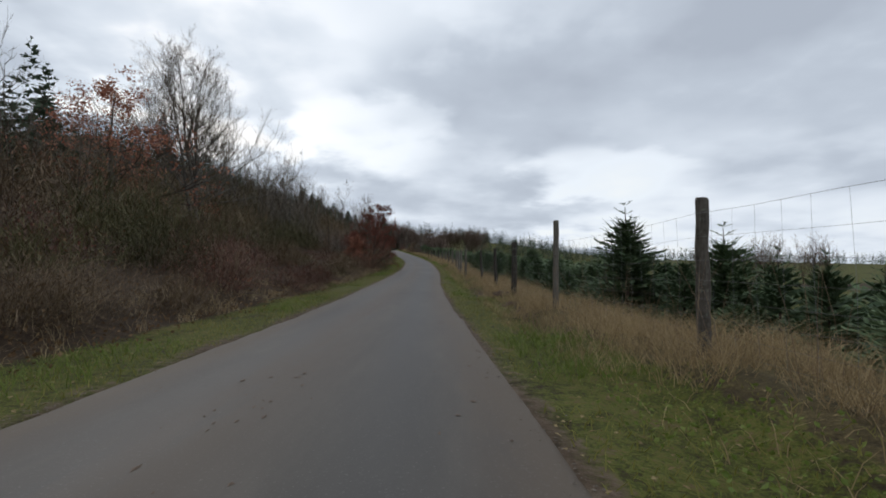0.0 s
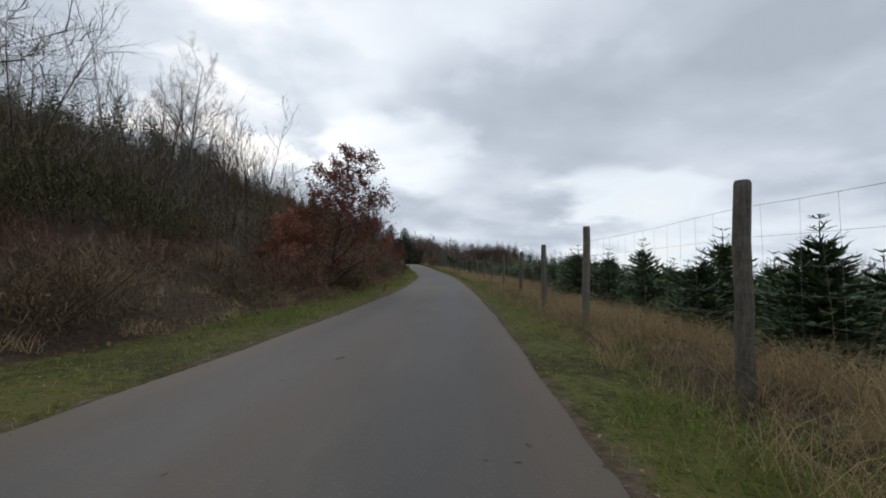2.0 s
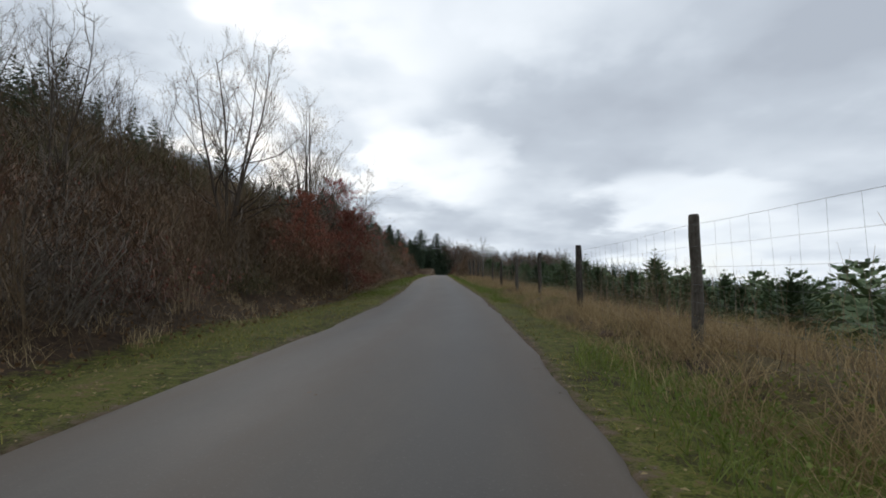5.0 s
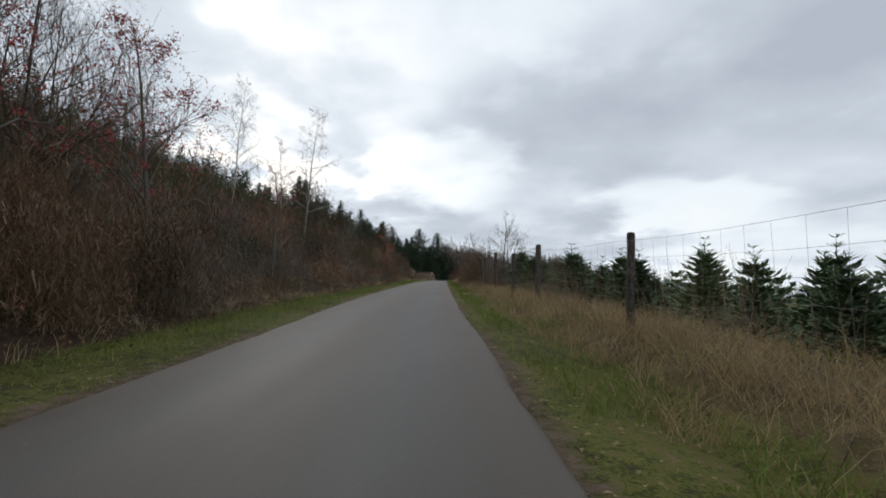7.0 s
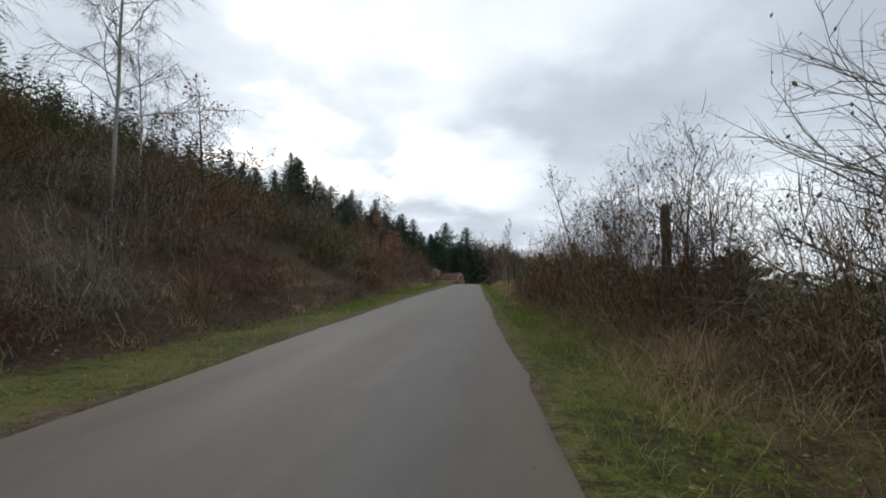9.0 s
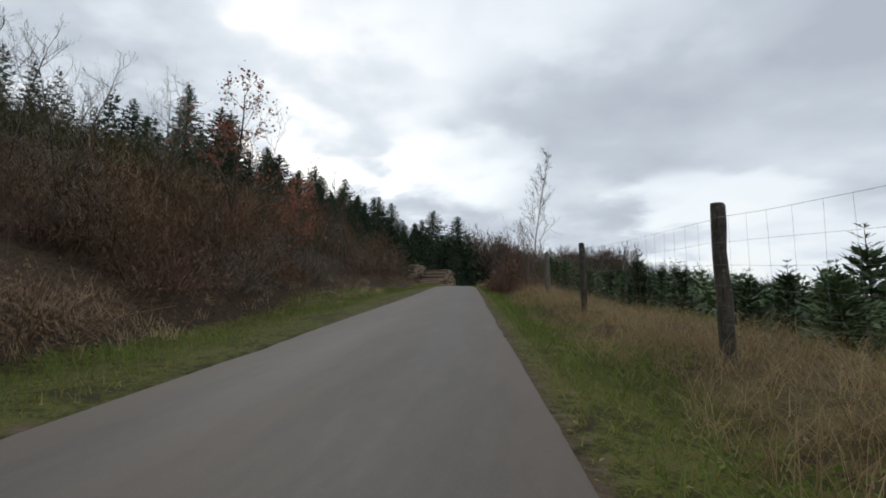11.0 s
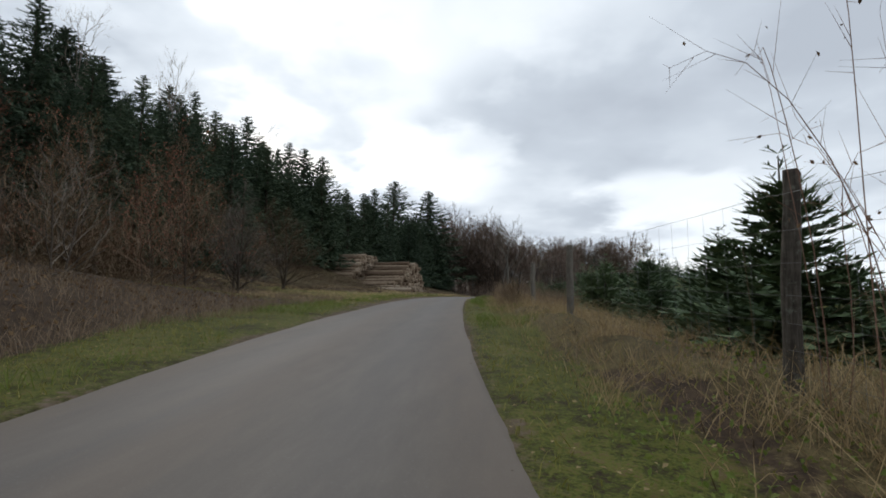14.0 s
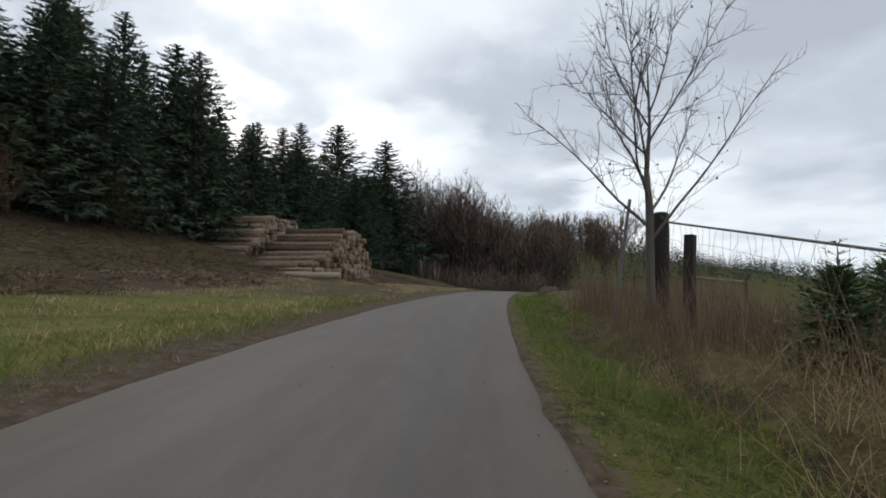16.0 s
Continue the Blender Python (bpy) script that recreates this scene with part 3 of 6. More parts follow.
# ---------------------------------------------------------------- plants: makers
def shrub_parts(seed, tall, wide, stems, twigs, arch=0.35, leaf=None, count=0, leaf_size=0.05, sides=3, thick=0.011, n=4, fine=3, curl=0.0):
    """A many-stemmed bare shrub standing at the origin: stems, side twigs, and leaves if any."""
    rng = np.random.default_rng(seed)
    t = np.linspace(0, 1, n)
    ang = rng.uniform(0, 2 * np.pi, stems)
    out = rng.uniform(0.15, 1.0, stems) * wide * 0.5
    hgt = tall * rng.uniform(0.45, 1.0, stems) * (1.05 - 0.35 * (out / (wide * 0.5)))
    root = rng.uniform(-1, 1, (stems, 2)) * wide * 0.16
    p = np.zeros((stems, n, 3))
    bend = 1 + arch * rng.uniform(0.2, 1.6, stems)
    sway = rng.normal(0, 1, (6, stems))
    for k in range(n):
        r = out * t[k] ** bend
        p[:, k, 0] = root[:, 0] + np.cos(ang) * r + (sway[0] * 0.06 + sway[1] * 0.035 * np.sin(5 * t[k] + 3 * sway[2])) * t[k] * tall
        p[:, k, 1] = root[:, 1] + np.sin(ang) * r + (sway[3] * 0.06 + sway[4] * 0.035 * np.sin(5 * t[k] + 3 * sway[5])) * t[k] * tall
        p[:, k, 2] = hgt * (t[k] ** (0.9 + 0.1 * arch) * (1 + curl) - curl * t[k] ** 3) - 0.05
    rad = thick * (1 - 0.75 * t)[None] * rng.uniform(0.7, 1.4, stems)[:, None]
    stem = tubes(p, rad, sides)
    which = rng.integers(0, stems, twigs)
    pos = rng.uniform(0.25, 1.0, twigs)
    seg = np.minimum((pos * (n - 1)).astype(int), n - 2)
    fr = (pos * (n - 1) - seg)[:, None]
    a = p[which, seg] * (1 - fr) + p[which, seg + 1] * fr
    along = p[which, seg + 1] - p[which, seg]
    along /= np.linalg.norm(along, axis=1, keepdims=True) + 1e-6
    d = along * 0.7 + rng.normal(0, 0.62, (twigs, 3))
    d /= np.linalg.norm(d, axis=1, keepdims=True)
    ln = (min(tall, 1.5 if n > 4 else 2.4) * rng.uniform(0.07, 0.30, twigs))[:, None]
    c = a + d * ln + np.array([0, 0, 1.0]) * ln * rng.uniform(-0.1, 0.35, (twigs, 1))
    tw = tubes(np.stack([a, c], 1), np.stack([np.full(twigs, thick * 0.45), np.full(twigs, thick * 0.14)], 1), fine)
    made = [stem, tw]
    if count:
        k = rng.integers(0, twigs, count)
        w = rng.uniform(0, 1, (count, 1))
        made.append(leaves(rng, a[k] * (1 - w) + c[k] * w + rng.normal(0, 0.02, (count, 3)), leaf_size))
    return made


def shrub(label, seed, tall, wide, stems, twigs, wood, leafing=None, count=0, leaf_size=0.05, arch=0.35, group="shrubs on the bank", category="shrub", thick=0.011, n=4, fine=2, curl=0.0):
    made = shrub_parts(seed, tall, wide, stems, twigs, arch, leafing, count, leaf_size, fine, thick, n, fine, curl)
    ob = thing("shrub", label, category, group)
    part("thicket", mesh_of("thicket", *made[0], wood), ob)
    part("spray", mesh_of("spray", *made[1], wood), ob)
    if count:
        part("foliage", mesh_of("foliage", *made[2], leafing), ob, "withered brown leaves" if leafing is not LEAF_GREEN else "small green leaves")
    return ob


def limb(rng, start, way, length, radius, n=6, wander=0.12, lift=0.05):
    pts, d = [np.array(start, float)], np.array(way, float)
    for _ in range(n - 1):
        d = d + rng.normal(0, wander, 3) + np.array([0, 0, lift])
        d /= np.linalg.norm(d)
        pts.append(pts[-1] + d * length / (n - 1))
    return np.array(pts), radius * np.linspace(1, 0.35, n)


def tree_parts(seed, tall, radius, first=0.25, limbs=14, spread_at=0.9, levels=3, kids=(6, 5), lean=(0, 0), droop=0.0, forks=1, lift=0.06, top=1.0, rise=1.0):
    """Trunk and limbs (thick), twigs (thin), and the points of the twigs."""
    rng = np.random.default_rng(seed)
    thick, thin, tips = [], [], []
    for fk in range(forks):
        way = np.array([lean[0] + rng.normal(0, 0.12) * (forks > 1), lean[1] + rng.normal(0, 0.12) * (forks > 1), 1.0])
        pts, rad = limb(rng, (rng.normal(0, 0.1) * (forks > 1), rng.normal(0, 0.1) * (forks > 1), -0.15), way / np.linalg.norm(way), tall * (1 if fk == 0 else rng.uniform(0.7, 0.95)), radius, 9, 0.05, 0.03)
        rad = radius * np.linspace(1, 0.12, 9) ** 0.9
        thick.append((pts, rad))
        queue = []
        for k in range(limbs):
            f = first + (1 - first) * (k + rng.uniform(0, 0.8)) / limbs
            f = min(f, 0.98)
            s = f * 8
            i = min(int(s), 7)
            at = pts[i] + (pts[i + 1] - pts[i]) * (s - i)
            ang = k * 2.4 + rng.uniform(-0.5, 0.5)
            up = (rng.uniform(0.35, 0.9) + 0.5 * f) * rise
            way = np.array([np.cos(ang), np.sin(ang), up])
            ln = tall * spread_at * 0.42 * (1.15 - f * top * 0.85) * rng.uniform(0.75, 1.2)
            queue.append((at, way / np.linalg.norm(way), ln, max(radius * (1 - f) * 0.55, 0.012), 1))
        while queue:
            at, way, ln, rr, lev = queue.pop()
            n = 6 if lev == 1 else (4 if lev < levels else 2)
            pts2, rad2 = limb(rng, at, way, ln, rr, n, 0.16, lift if lev < 3 else lift - droop)
            (thick if rr > 0.02 else thin).append((pts2, rad2))
            if lev >= levels:
                tips.append(pts2[1:])
                continue
            m = kids[lev - 1]
            for q in range(m):
                f = 0.25 + 0.75 * (q + rng.uniform(0, 1)) / m
                s = min(f, 0.99) * (n - 1)
                i = int(s)
                at2 = pts2[i] + (pts2[i + 1] - pts2[i]) * (s - i)
                d = pts2[i + 1] - pts2[i]
                d = d / (np.linalg.norm(d) + 1e-9) + rng.normal(0, 0.55, 3) + np.array([0, 0, -droop])
                queue.append((at2, d / np.linalg.norm(d), ln * rng.uniform(0.28, 0.55) if lev > 1 else ln * rng.uniform(0.35, 0.6), max(rr * 0.45, 0.0035), lev + 1))
    return thick, thin, np.concatenate(tips)


def bare_tree(label, seed, tall, radius, wood, twig, at, leafing=None, count=0, leaf_size=0.09, category="tree", turn=0.0, name="bare_tree", group="", fine=False, bold=1.0, **shape):
    rng = np.random.default_rng(seed + 1000)
    thick, thin, tips = tree_parts(seed, tall, radius, **shape)
    thin = [(p, r * bold) for p, r in thin]
    ob = thing(name, label, category, group, at)
    ob.rotation_euler[2] = turn
    part("trunk", mesh_of("trunk", *tube_groups(thick, 4 if fine else 6, fine), wood, True), ob)
    part("spray", mesh_of("spray", *tube_groups(thin, 3, fine), twig), ob)
    if count:
        c = tips.reshape(-1, 3)
        c = c[rng.integers(0, len(c), count)] + rng.normal(0, leaf_size * 0.9, (count, 3))
        part("foliage", mesh_of("foliage", *leaves(rng, c, leaf_size), leafing), ob, "withered leaves still on the twigs" if leafing is not BERRY else "bunches of red berries")
    return ob


def fir_parts(seed, tall, wide, whorls, per, sprays, w=0.20, leader=True, size=1.0):
    """A young fir: layered whorls of boughs clad with flat sprays of needles, and a bare leader with a few stars of shoots."""
    g = np.random.default_rng(seed)
    trunk = [(np.array([[0, 0, -0.1], [g.normal(0, 0.02), g.normal(0, 0.02), tall * 0.5], [0, 0, tall * 0.97]]), np.array([0.035, 0.022, 0.005]) * tall / 2.2)]
    boughs = whorls * per
    f = np.repeat(np.arange(whorls), per) / whorls
    f = (f + (0.2 + g.uniform(-1, 1, boughs) * (0.85 - 0.72 * step(f, 0.45, 0.75))) / whorls).clip(0, None)
    ang = np.tile(np.arange(per) * 2 * np.pi / per, whorls) + np.repeat(g.uniform(0, 6, whorls), per) + g.normal(0, 0.25, boughs)
    ln = wide * 0.5 * (0.05 + 0.95 * (1 - f) ** 0.74) * g.uniform(0.66, 1.15, boughs)
    rise = 0.06 + 0.60 * f + g.normal(0, 0.13, boughs)
    out = np.stack([np.cos(ang), np.sin(ang), rise], 1)
    side = np.stack([-np.sin(ang), np.cos(ang), 0 * ang], 1)
    k = np.repeat(np.arange(boughs), sprays)
    j = np.tile(np.arange(sprays), boughs)
    n = len(k)
    t = (j + g.uniform(0.1, 1, n)) / sprays
    base = out[k] * (ln[k] * t)[:, None]
    base[:, 2] += tall * (0.02 + (0.80 if leader else 0.90) * f[k]) - 0.10 * ln[k] * t ** 2
    tip = j == sprays - 1
    sway = np.where(j % 2, 1, -1) * g.uniform(0.35, 1.0, n) * np.where(tip, 0.25, 1)
    way = out[k] * g.uniform(0.5, 1.0, n)[:, None] + side[k] * sway[:, None]
    way[:, 2] += g.uniform(-0.22, 0.42, n)
    way /= np.linalg.norm(way, axis=1, keepdims=True)
    long = (0.065 * wide + 0.26 * ln[k] * (1.05 - 0.6 * t)) * g.uniform(0.7, 1.25, n) * size
    e = np.cross(way, np.array([0, 0, 1.0]) + g.normal(0, 0.55, (n, 3)))
    e /= np.linalg.norm(e, axis=1, keepdims=True) + 1e-9
    wd = (long * w * g.uniform(0.75, 1.25, n))[:, None]
    long = long[:, None]
    v = np.stack([base - way * long * 0.15, base + way * long * 0.4 + e * wd, base + way * long, base + way * long * 0.4 - e * wd], 1).reshape(-1, 3)
    i = np.arange(n)[:, None] * 4
    crown = (v, np.concatenate([i + np.array([[0, 1, 2]]), i + np.array([[0, 2, 3]])]))
    if leader:
        a, b, r = [[0, 0, tall * 0.70]], [[0, 0, tall * 1.13]], [0.009]
        for h, reach, m in ((0.66, 0.42, 7), (0.74, 0.36, 7), (0.82, 0.28, 6), (0.90, 0.20, 5), (0.98, 0.14, 5)):
            turn = g.uniform(0, 6)
            for q in range(m):
                c = turn + q * 2 * np.pi / m + g.normal(0, 0.2)
                d = np.array([np.cos(c), np.sin(c), g.uniform(0.25, 0.7)]) * reach * g.uniform(0.7, 1.15) * tall * 0.5
                a.append([0, 0, tall * h]), b.append(np.array([0, 0, tall * h]) + d), r.append(0.017)
                for turned in (-0.7, 0.7):
                    cs, sn = math.cos(turned), math.sin(turned)
                    start = np.array([0, 0, tall * h]) + d * g.uniform(0.4, 0.65)
                    a.append(start), b.append(start + np.array([d[0] * cs - d[1] * sn, d[0] * sn + d[1] * cs, d[2]]) * 0.42), r.append(0.014)
        # upturned shoots at the ends of the upper boughs
        for q in np.flatnonzero(f > 0.22)[::2]:
            start = out[q] * ln[q] * 0.85 + [0, 0, tall * (0.02 + 0.80 * f[q]) - 0.07 * ln[q]]
            d = out[q] + [0, 0, 0.25]
            a.append(start), b.append(start + d * g.uniform(0.09, 0.17) * tall * 0.6), r.append(0.014)
        crown = join([crown, spindles(np.array(a, float), np.array(b, float), np.array(r))])
    return trunk, crown


def conifer(name, label, category, group, seed, mat, **shape):
    trunk, crown = fir_parts(seed, **shape)
    ob = thing(name, label, category, group)
    part("trunk", mesh_of("trunk", *tube_groups(trunk, 6), BARK_BROWN), ob)
    part("crown", mesh_of("crown", *crown, mat), ob)
    return ob


def place(u, y, sink=0.0):
    p = ground_point(np.array(float(u)), np.array(float(y)))
    return float(p[0]), float(p[1]), float(p[2]) - sink


def scatter(makers, spots, rng, lo=0.8, hi=1.2, tilt=6, size=lambda y: 1.0):
    """Copies of the makers at the spots; the makers themselves take the first spots."""
    for k, (u, y) in enumerate(spots):
        x, yy, z = place(u, y, 0.03)
        s = rng.uniform(lo, hi) * size(y)
        m = pose(x, yy, z, rng.uniform(-tilt, tilt), rng.uniform(-tilt, tilt), rng.uniform(0, 360))
        if k < len(makers):
            ob = makers[k]
            ob.matrix_basis = m @ Matrix.Diagonal((s, s, s, 1))
        else:
            src = makers[int(rng.integers(0, len(makers)))]
            ob = copy_thing(src, m)
            ob.scale = (s, s, s * rng.uniform(0.9, 1.1))


rng = np.random.default_rng(7)

# ---------------------------------------------------------------- fence along the plantation
FENCE_POSTS = [
    (-0.3, 1.72, 1), (5.3, 1.74, 0), (11.2, 2.06, 1), (16.45, 1.80, -1), (21.8, 1.72, 1), (27.2, 1.70, 2), (31.2, 1.80, 0), (36.3, 1.86, -1), (41.5, 1.78, 4),
    (47.5, 1.78, 0), (53.8, 1.80, 1), (60.0, 1.75, -2), (66.0, 1.75, 1), (72.0, 1.70, 0), (77.7, 1.64, 1), (83.0, 1.66, 0), (88.4, 1.60, 1), (93.8, 1.52, -2),
    (98.6, 1.52, 2), (104.6, 1.66, 0), (108.8, 1.58, 1), (114.35, 1.82, 1), (119.6, 1.80, 0), (124.5, 1.90, -1), (130.5, 1.80, 1), (136.7, 1.80, -1), (143.0, 1.76, 0),
    (149.2, 1.74, 1), (155.5, 1.72, 0), (160.8, 1.76, -1), (166.6, 1.95, 0), (172.6, 1.88, 0), (178.9, 1.88, -1), (183.2, 1.80, 1), (188.1, 1.74, 0), (194.2, 1.62, 2),
    (199.0, 1.45, -3), (203.9, 1.30, 8), (208.1, 1.20, -14),
]


def post_mesh(seed, tall, wide=1.0):
    """A round, weathered, slightly crooked post with a chamfered head."""
    g = np.random.default_rng(seed)
    zs = np.concatenate([np.linspace(-0.25, tall - 0.03, 9), [tall, tall + 0.003]])
    rad = 0.066 * wide * np.concatenate([np.linspace(1.08, 0.95, 9), [0.82, 0.02]])
    bend = np.cumsum(g.normal(0, 0.006, (11, 2)), 0)
    ang = np.arange(9) * 2 * np.pi / 9
    lump = 1 + 0.10 * g.normal(size=9)
    v = [(b[0] + r * l * math.cos(t), b[1] + r * l * math.sin(t), z) for z, r, b in zip(zs, rad, bend) for t, l in zip(ang, lump * (1 + 0.04 * g.normal(size=9)))]
    i = np.arange(10)[:, None] * 9
    k = np.arange(9)[None]
    f = np.stack([i + k, i + (k + 1) % 9, i + 9 + (k + 1) % 9, i + 9 + k], -1).reshape(-1, 4)
    return mesh_of("post", np.array(v), f, POST, True)


def build_fence():
    fence = thing("fence", "wire mesh deer fence on weathered round wooden posts", "fence")
    heads = []
    for k, (y, tall, tilt) in enumerate(FENCE_POSTS):
        x, yy, z = place(float(fence_u(y)), y)
        z = float(road_z(y)) + 0.02
        ob = part("post", post_mesh(50 + k, tall, 1.4 if y == 114.5 else 0.66 if y > 203 else 0.92 + 0.26 * (k * 0.618 % 1)), fence)
        ob.matrix_basis = pose(x, yy, z, rng.uniform(-2, 2), tilt, rng.uniform(0, 360)) if abs(tilt) < 5 else pose(x, yy, z, 3, tilt, 0)
        heads.append((x, yy, z, tall))
    # small side branch left on one of the posts
    g = np.random.default_rng(3)
    x, yy, z, tall = heads[5]
    spur = [limb(g, (x + 0.04, yy, z + 1.22), (0.8, 0, 0.6), 0.34, 0.016, 4, 0.2, 0.1), limb(g, (x + 0.05, yy, z + 1.30), (0.9, 0.1, 0.2), 0.22, 0.012, 4, 0.2, 0.1)]
    part("spur", mesh_of("spur", *tube_groups(spur, 5), POST, True), fence, "short dead side branch of a post")
    # strands and upright wires, bay by bay
    levels = [0.14, 0.30, 0.46, 0.64, 0.84, 1.06, 1.30, 1.56]
    for (xa, ya, za, ta), (xb, yb, zb, tb) in zip(heads[:-1], heads[1:]):
        lines, n = [], 7
        t = np.linspace(0, 1, n)
        sag = g.uniform(0.0, 0.05)
        top_a, top_b = min(1.0, ta / 1.7), min(1.0, tb / 1.7)

        def strand(h):
            bow = 4 * t * (1 - t) * sag * (h / 1.5)
            return np.stack([xa + (xb - xa) * t - 0.06, ya + (yb - ya) * t, za + (zb - za) * t + h * (top_a + (top_b - top_a) * t) - bow + g.normal(0, 0.004, n)], 1)

        for h in levels:
            lines.append((strand(h), np.full(n, 0.0014 if h < 1.5 else 0.0020)))
        ups = int((yb - ya) / 0.32)
        for q in range(1, ups):
            f = q / ups
            base = np.array([xa + (xb - xa) * f - 0.06, ya + (yb - ya) * f, za + (zb - za) * f])
            high = 1.56 * (top_a + (top_b - top_a) * f) - 4 * f * (1 - f) * sag
            kink = g.normal(0, 0.02, 2)
            lines.append((np.array([base + [0, 0, 0.14], base + [kink[0] * 0.3, kink[0], high * 0.55], base + [0, kink[1], high]]), np.full(3, 0.0012)))
        part("mesh_panel", mesh_of("mesh_panel", *tube_groups(lines, 3), WIRE), fence, "galvanised wire mesh bay")


build_fence()

# ---------------------------------------------------------------- young firs of the plantation
FIR_LABEL = "young dark green fir of the plantation with bare leader"
FIR_SHAPES = [(2.1, 2.1, 13), (1.8, 1.95, 12), (2.4, 2.2, 14), (1.6, 1.9, 11), (2.2, 2.3, 13)]
FIRS = [conifer("fir_tree", FIR_LABEL, "fir tree", "plantation firs", 20 + k, FIR, tall=t, wide=sp, whorls=w, per=9, sprays=15, w=0.17, size=0.78) for k, (t, sp, w) in enumerate(FIR_SHAPES)]
THIN_FIRS = [conifer("fir_tree", FIR_LABEL, "fir tree", "plantation firs", 30 + k, FIR, tall=t, wide=sp, whorls=10, per=9, sprays=9, w=0.22, size=0.9) for k, (t, sp, w) in enumerate(FIR_SHAPES[:3])]
fir_spots = []
for row in range(5):
    y = -2.0 + 0.7 * row
    while y < 214:
        u = 6.1 + 0.6 * float(step(y, 40, 25)) + row * 1.8 + rng.uniform(-0.4, 0.4) + 0.4 * math.sin(y * 0.13 + row)
        gap = lattice_noise(u, y, 6.0, 31) > 0.84 - 0.44 * float(step(y, 190, 196) * step(y, 206, 203))
        if not gap and not 110 < y < 118:
            fir_spots.append((u, y))
        y += rng.uniform(1.5, 2.2) + (0.7 if row > 1 else 0)
fir_spots = sorted(fir_spots, key=lambda s: s[0])
near_firs, rest_firs = fir_spots[:230], fir_spots[230:]
def fir_size(y):
    """The firs are lower along the middle of the fence."""
    return 1.0 - 0.26 * float(step(y, 60, 70) * step(y, 90, 84))


scatter(FIRS, near_firs[:115], rng, 0.66, 0.94, 3, fir_size)
scatter(THIN_FIRS, near_firs[115:], rng, 0.72, 1.05, 3, fir_size)
FINE_FIRS = [conifer("fir_tree", "dark green fir standing close behind the fence", "fir tree", "plantation firs", 50 + k, FIR, tall=t, wide=sp, whorls=w, per=12, sprays=30, w=0.19, size=0.50) for k, (t, sp, w) in enumerate([(3.0, 2.6, 19), (2.3, 2.2, 16)])]
# those that stand out close to the fence: offset, distance along the lane, height
stand_out = [(6.3, 12.7, 3.4), (8.4, 11.9, 3.3), (7.3, 15.0, 3.4), (5.5, 33.2, 2.3), (7.3, 29.5, 3.0), (6.4, 37.2, 2.5), (6.2, 30.6, 2.1), (5.7, 46.3, 2.6), (6.6, 50.0, 2.2), (6.0, 85.6, 1.5), (6.2, 89.6, 1.8), (5.6, 108.0, 2.5), (5.9, 120.0, 3.2), (6.0, 116.6, 2.9), (6.8, 118.0, 2.8), (6.0, 127.0, 2.4),
             (6.4, 159.5, 2.2), (5.7, 170.8, 2.5), (5.6, 169.2, 2.3), (5.5, 184.5, 2.4), (5.55, 190.7, 3.0), (5.8, 200.2, 1.7), (5.6, 206.5, 1.5), (7.8, 199.4, 1.2), (7.2, 203.4, 1.3), (5.6, 204.3, 1.4), (5.9, 208.8, 1.6), (5.8, 211.5, 1.6),
             (4.6, 215.9, 1.5), (5.7, 216.6, 1.7)]
for k, (u, y, tall) in enumerate(stand_out):
    x, yy, z = place(u, y, 0.05)
    one = (3.0, 2.3)[k % 2]
    m = pose(x, yy, z, 0, 0, 63 * k)
    ob = FINE_FIRS[k] if k < 2 else copy_thing(FINE_FIRS[k % 2], m)
    ob.matrix_basis = m @ Matrix.Diagonal((tall / one * 0.96, tall / one * 0.96, tall / one * 0.88, 1))


def fir_field():
    """The rows farther down the slope, joined."""
    lib = [fir_parts(60 + k, t, s, 6, 6, 3, 0.42, False)[1] for k, (t, s) in enumerate([(2.0, 2.1), (1.7, 1.9), (2.3, 2.3)])]
    bits = []
    for row in range(10):
        y = -4.0
        while y < 235:
            u = 14.5 + row * 1.95 + rng.uniform(-0.4, 0.4)
            if lattice_noise(u, y, 9.0, 32) < 0.86:
                v, f = lib[int(rng.integers(0, 3))]
                c, s = math.cos(a := rng.uniform(0, 6.28)), math.sin(a)
                k = rng.uniform(0.75, 1.2)
                bits.append(((v @ np.array([[c, s, 0], [-s, c, 0], [0, 0, 1.0]])) * k + np.array(place(u, y)), f))
            y += rng.uniform(2.0, 3.1) + row * 0.30
    for u, y in rest_firs:
        v, f = lib[0]
        bits.append((v + np.array(place(u, y)), f))
    structure("fir_plantation", mesh_of("fir_plantation", *join(bits), FIR), "rows of young dark green firs down the slope", "plantation", "stuff")


fir_field()

# ---------------------------------------------------------------- shrubs on the bank
SHRUBS = [
    shrub("tangle of bare brown shrub stems on the bank", 101, 2.6, 2.6, 46, 300, TWIG_BROWN, None, 0, 0.05, 0.9),
    shrub("bare brown shrub with a few withered leaves on the bank", 102, 2.2, 2.8, 42, 260, TWIG_BROWN, LEAF_BROWN, 160, 0.06),
    shrub("bare grey-brown hazel shrub on the bank", 103, 3.2, 2.6, 40, 300, TWIG_GREY, None, 0, 0.05, 0.8),
    shrub("low arching brown bramble thicket on the bank", 104, 1.5, 2.8, 52, 240, TWIG_RED, LEAF_BROWN, 200, 0.055, 1.4),
    shrub("reddish brown leafy shrub on the bank", 105, 2.4, 2.4, 36, 240, TWIG_RED, LEAF_OAK, 420, 0.06),
    shrub("bare brown thorn shrub with upright twigs on the bank", 106, 2.9, 2.2, 44, 320, TWIG_BROWN, None, 0, 0.05, 0.7),
]
bank_spots = []
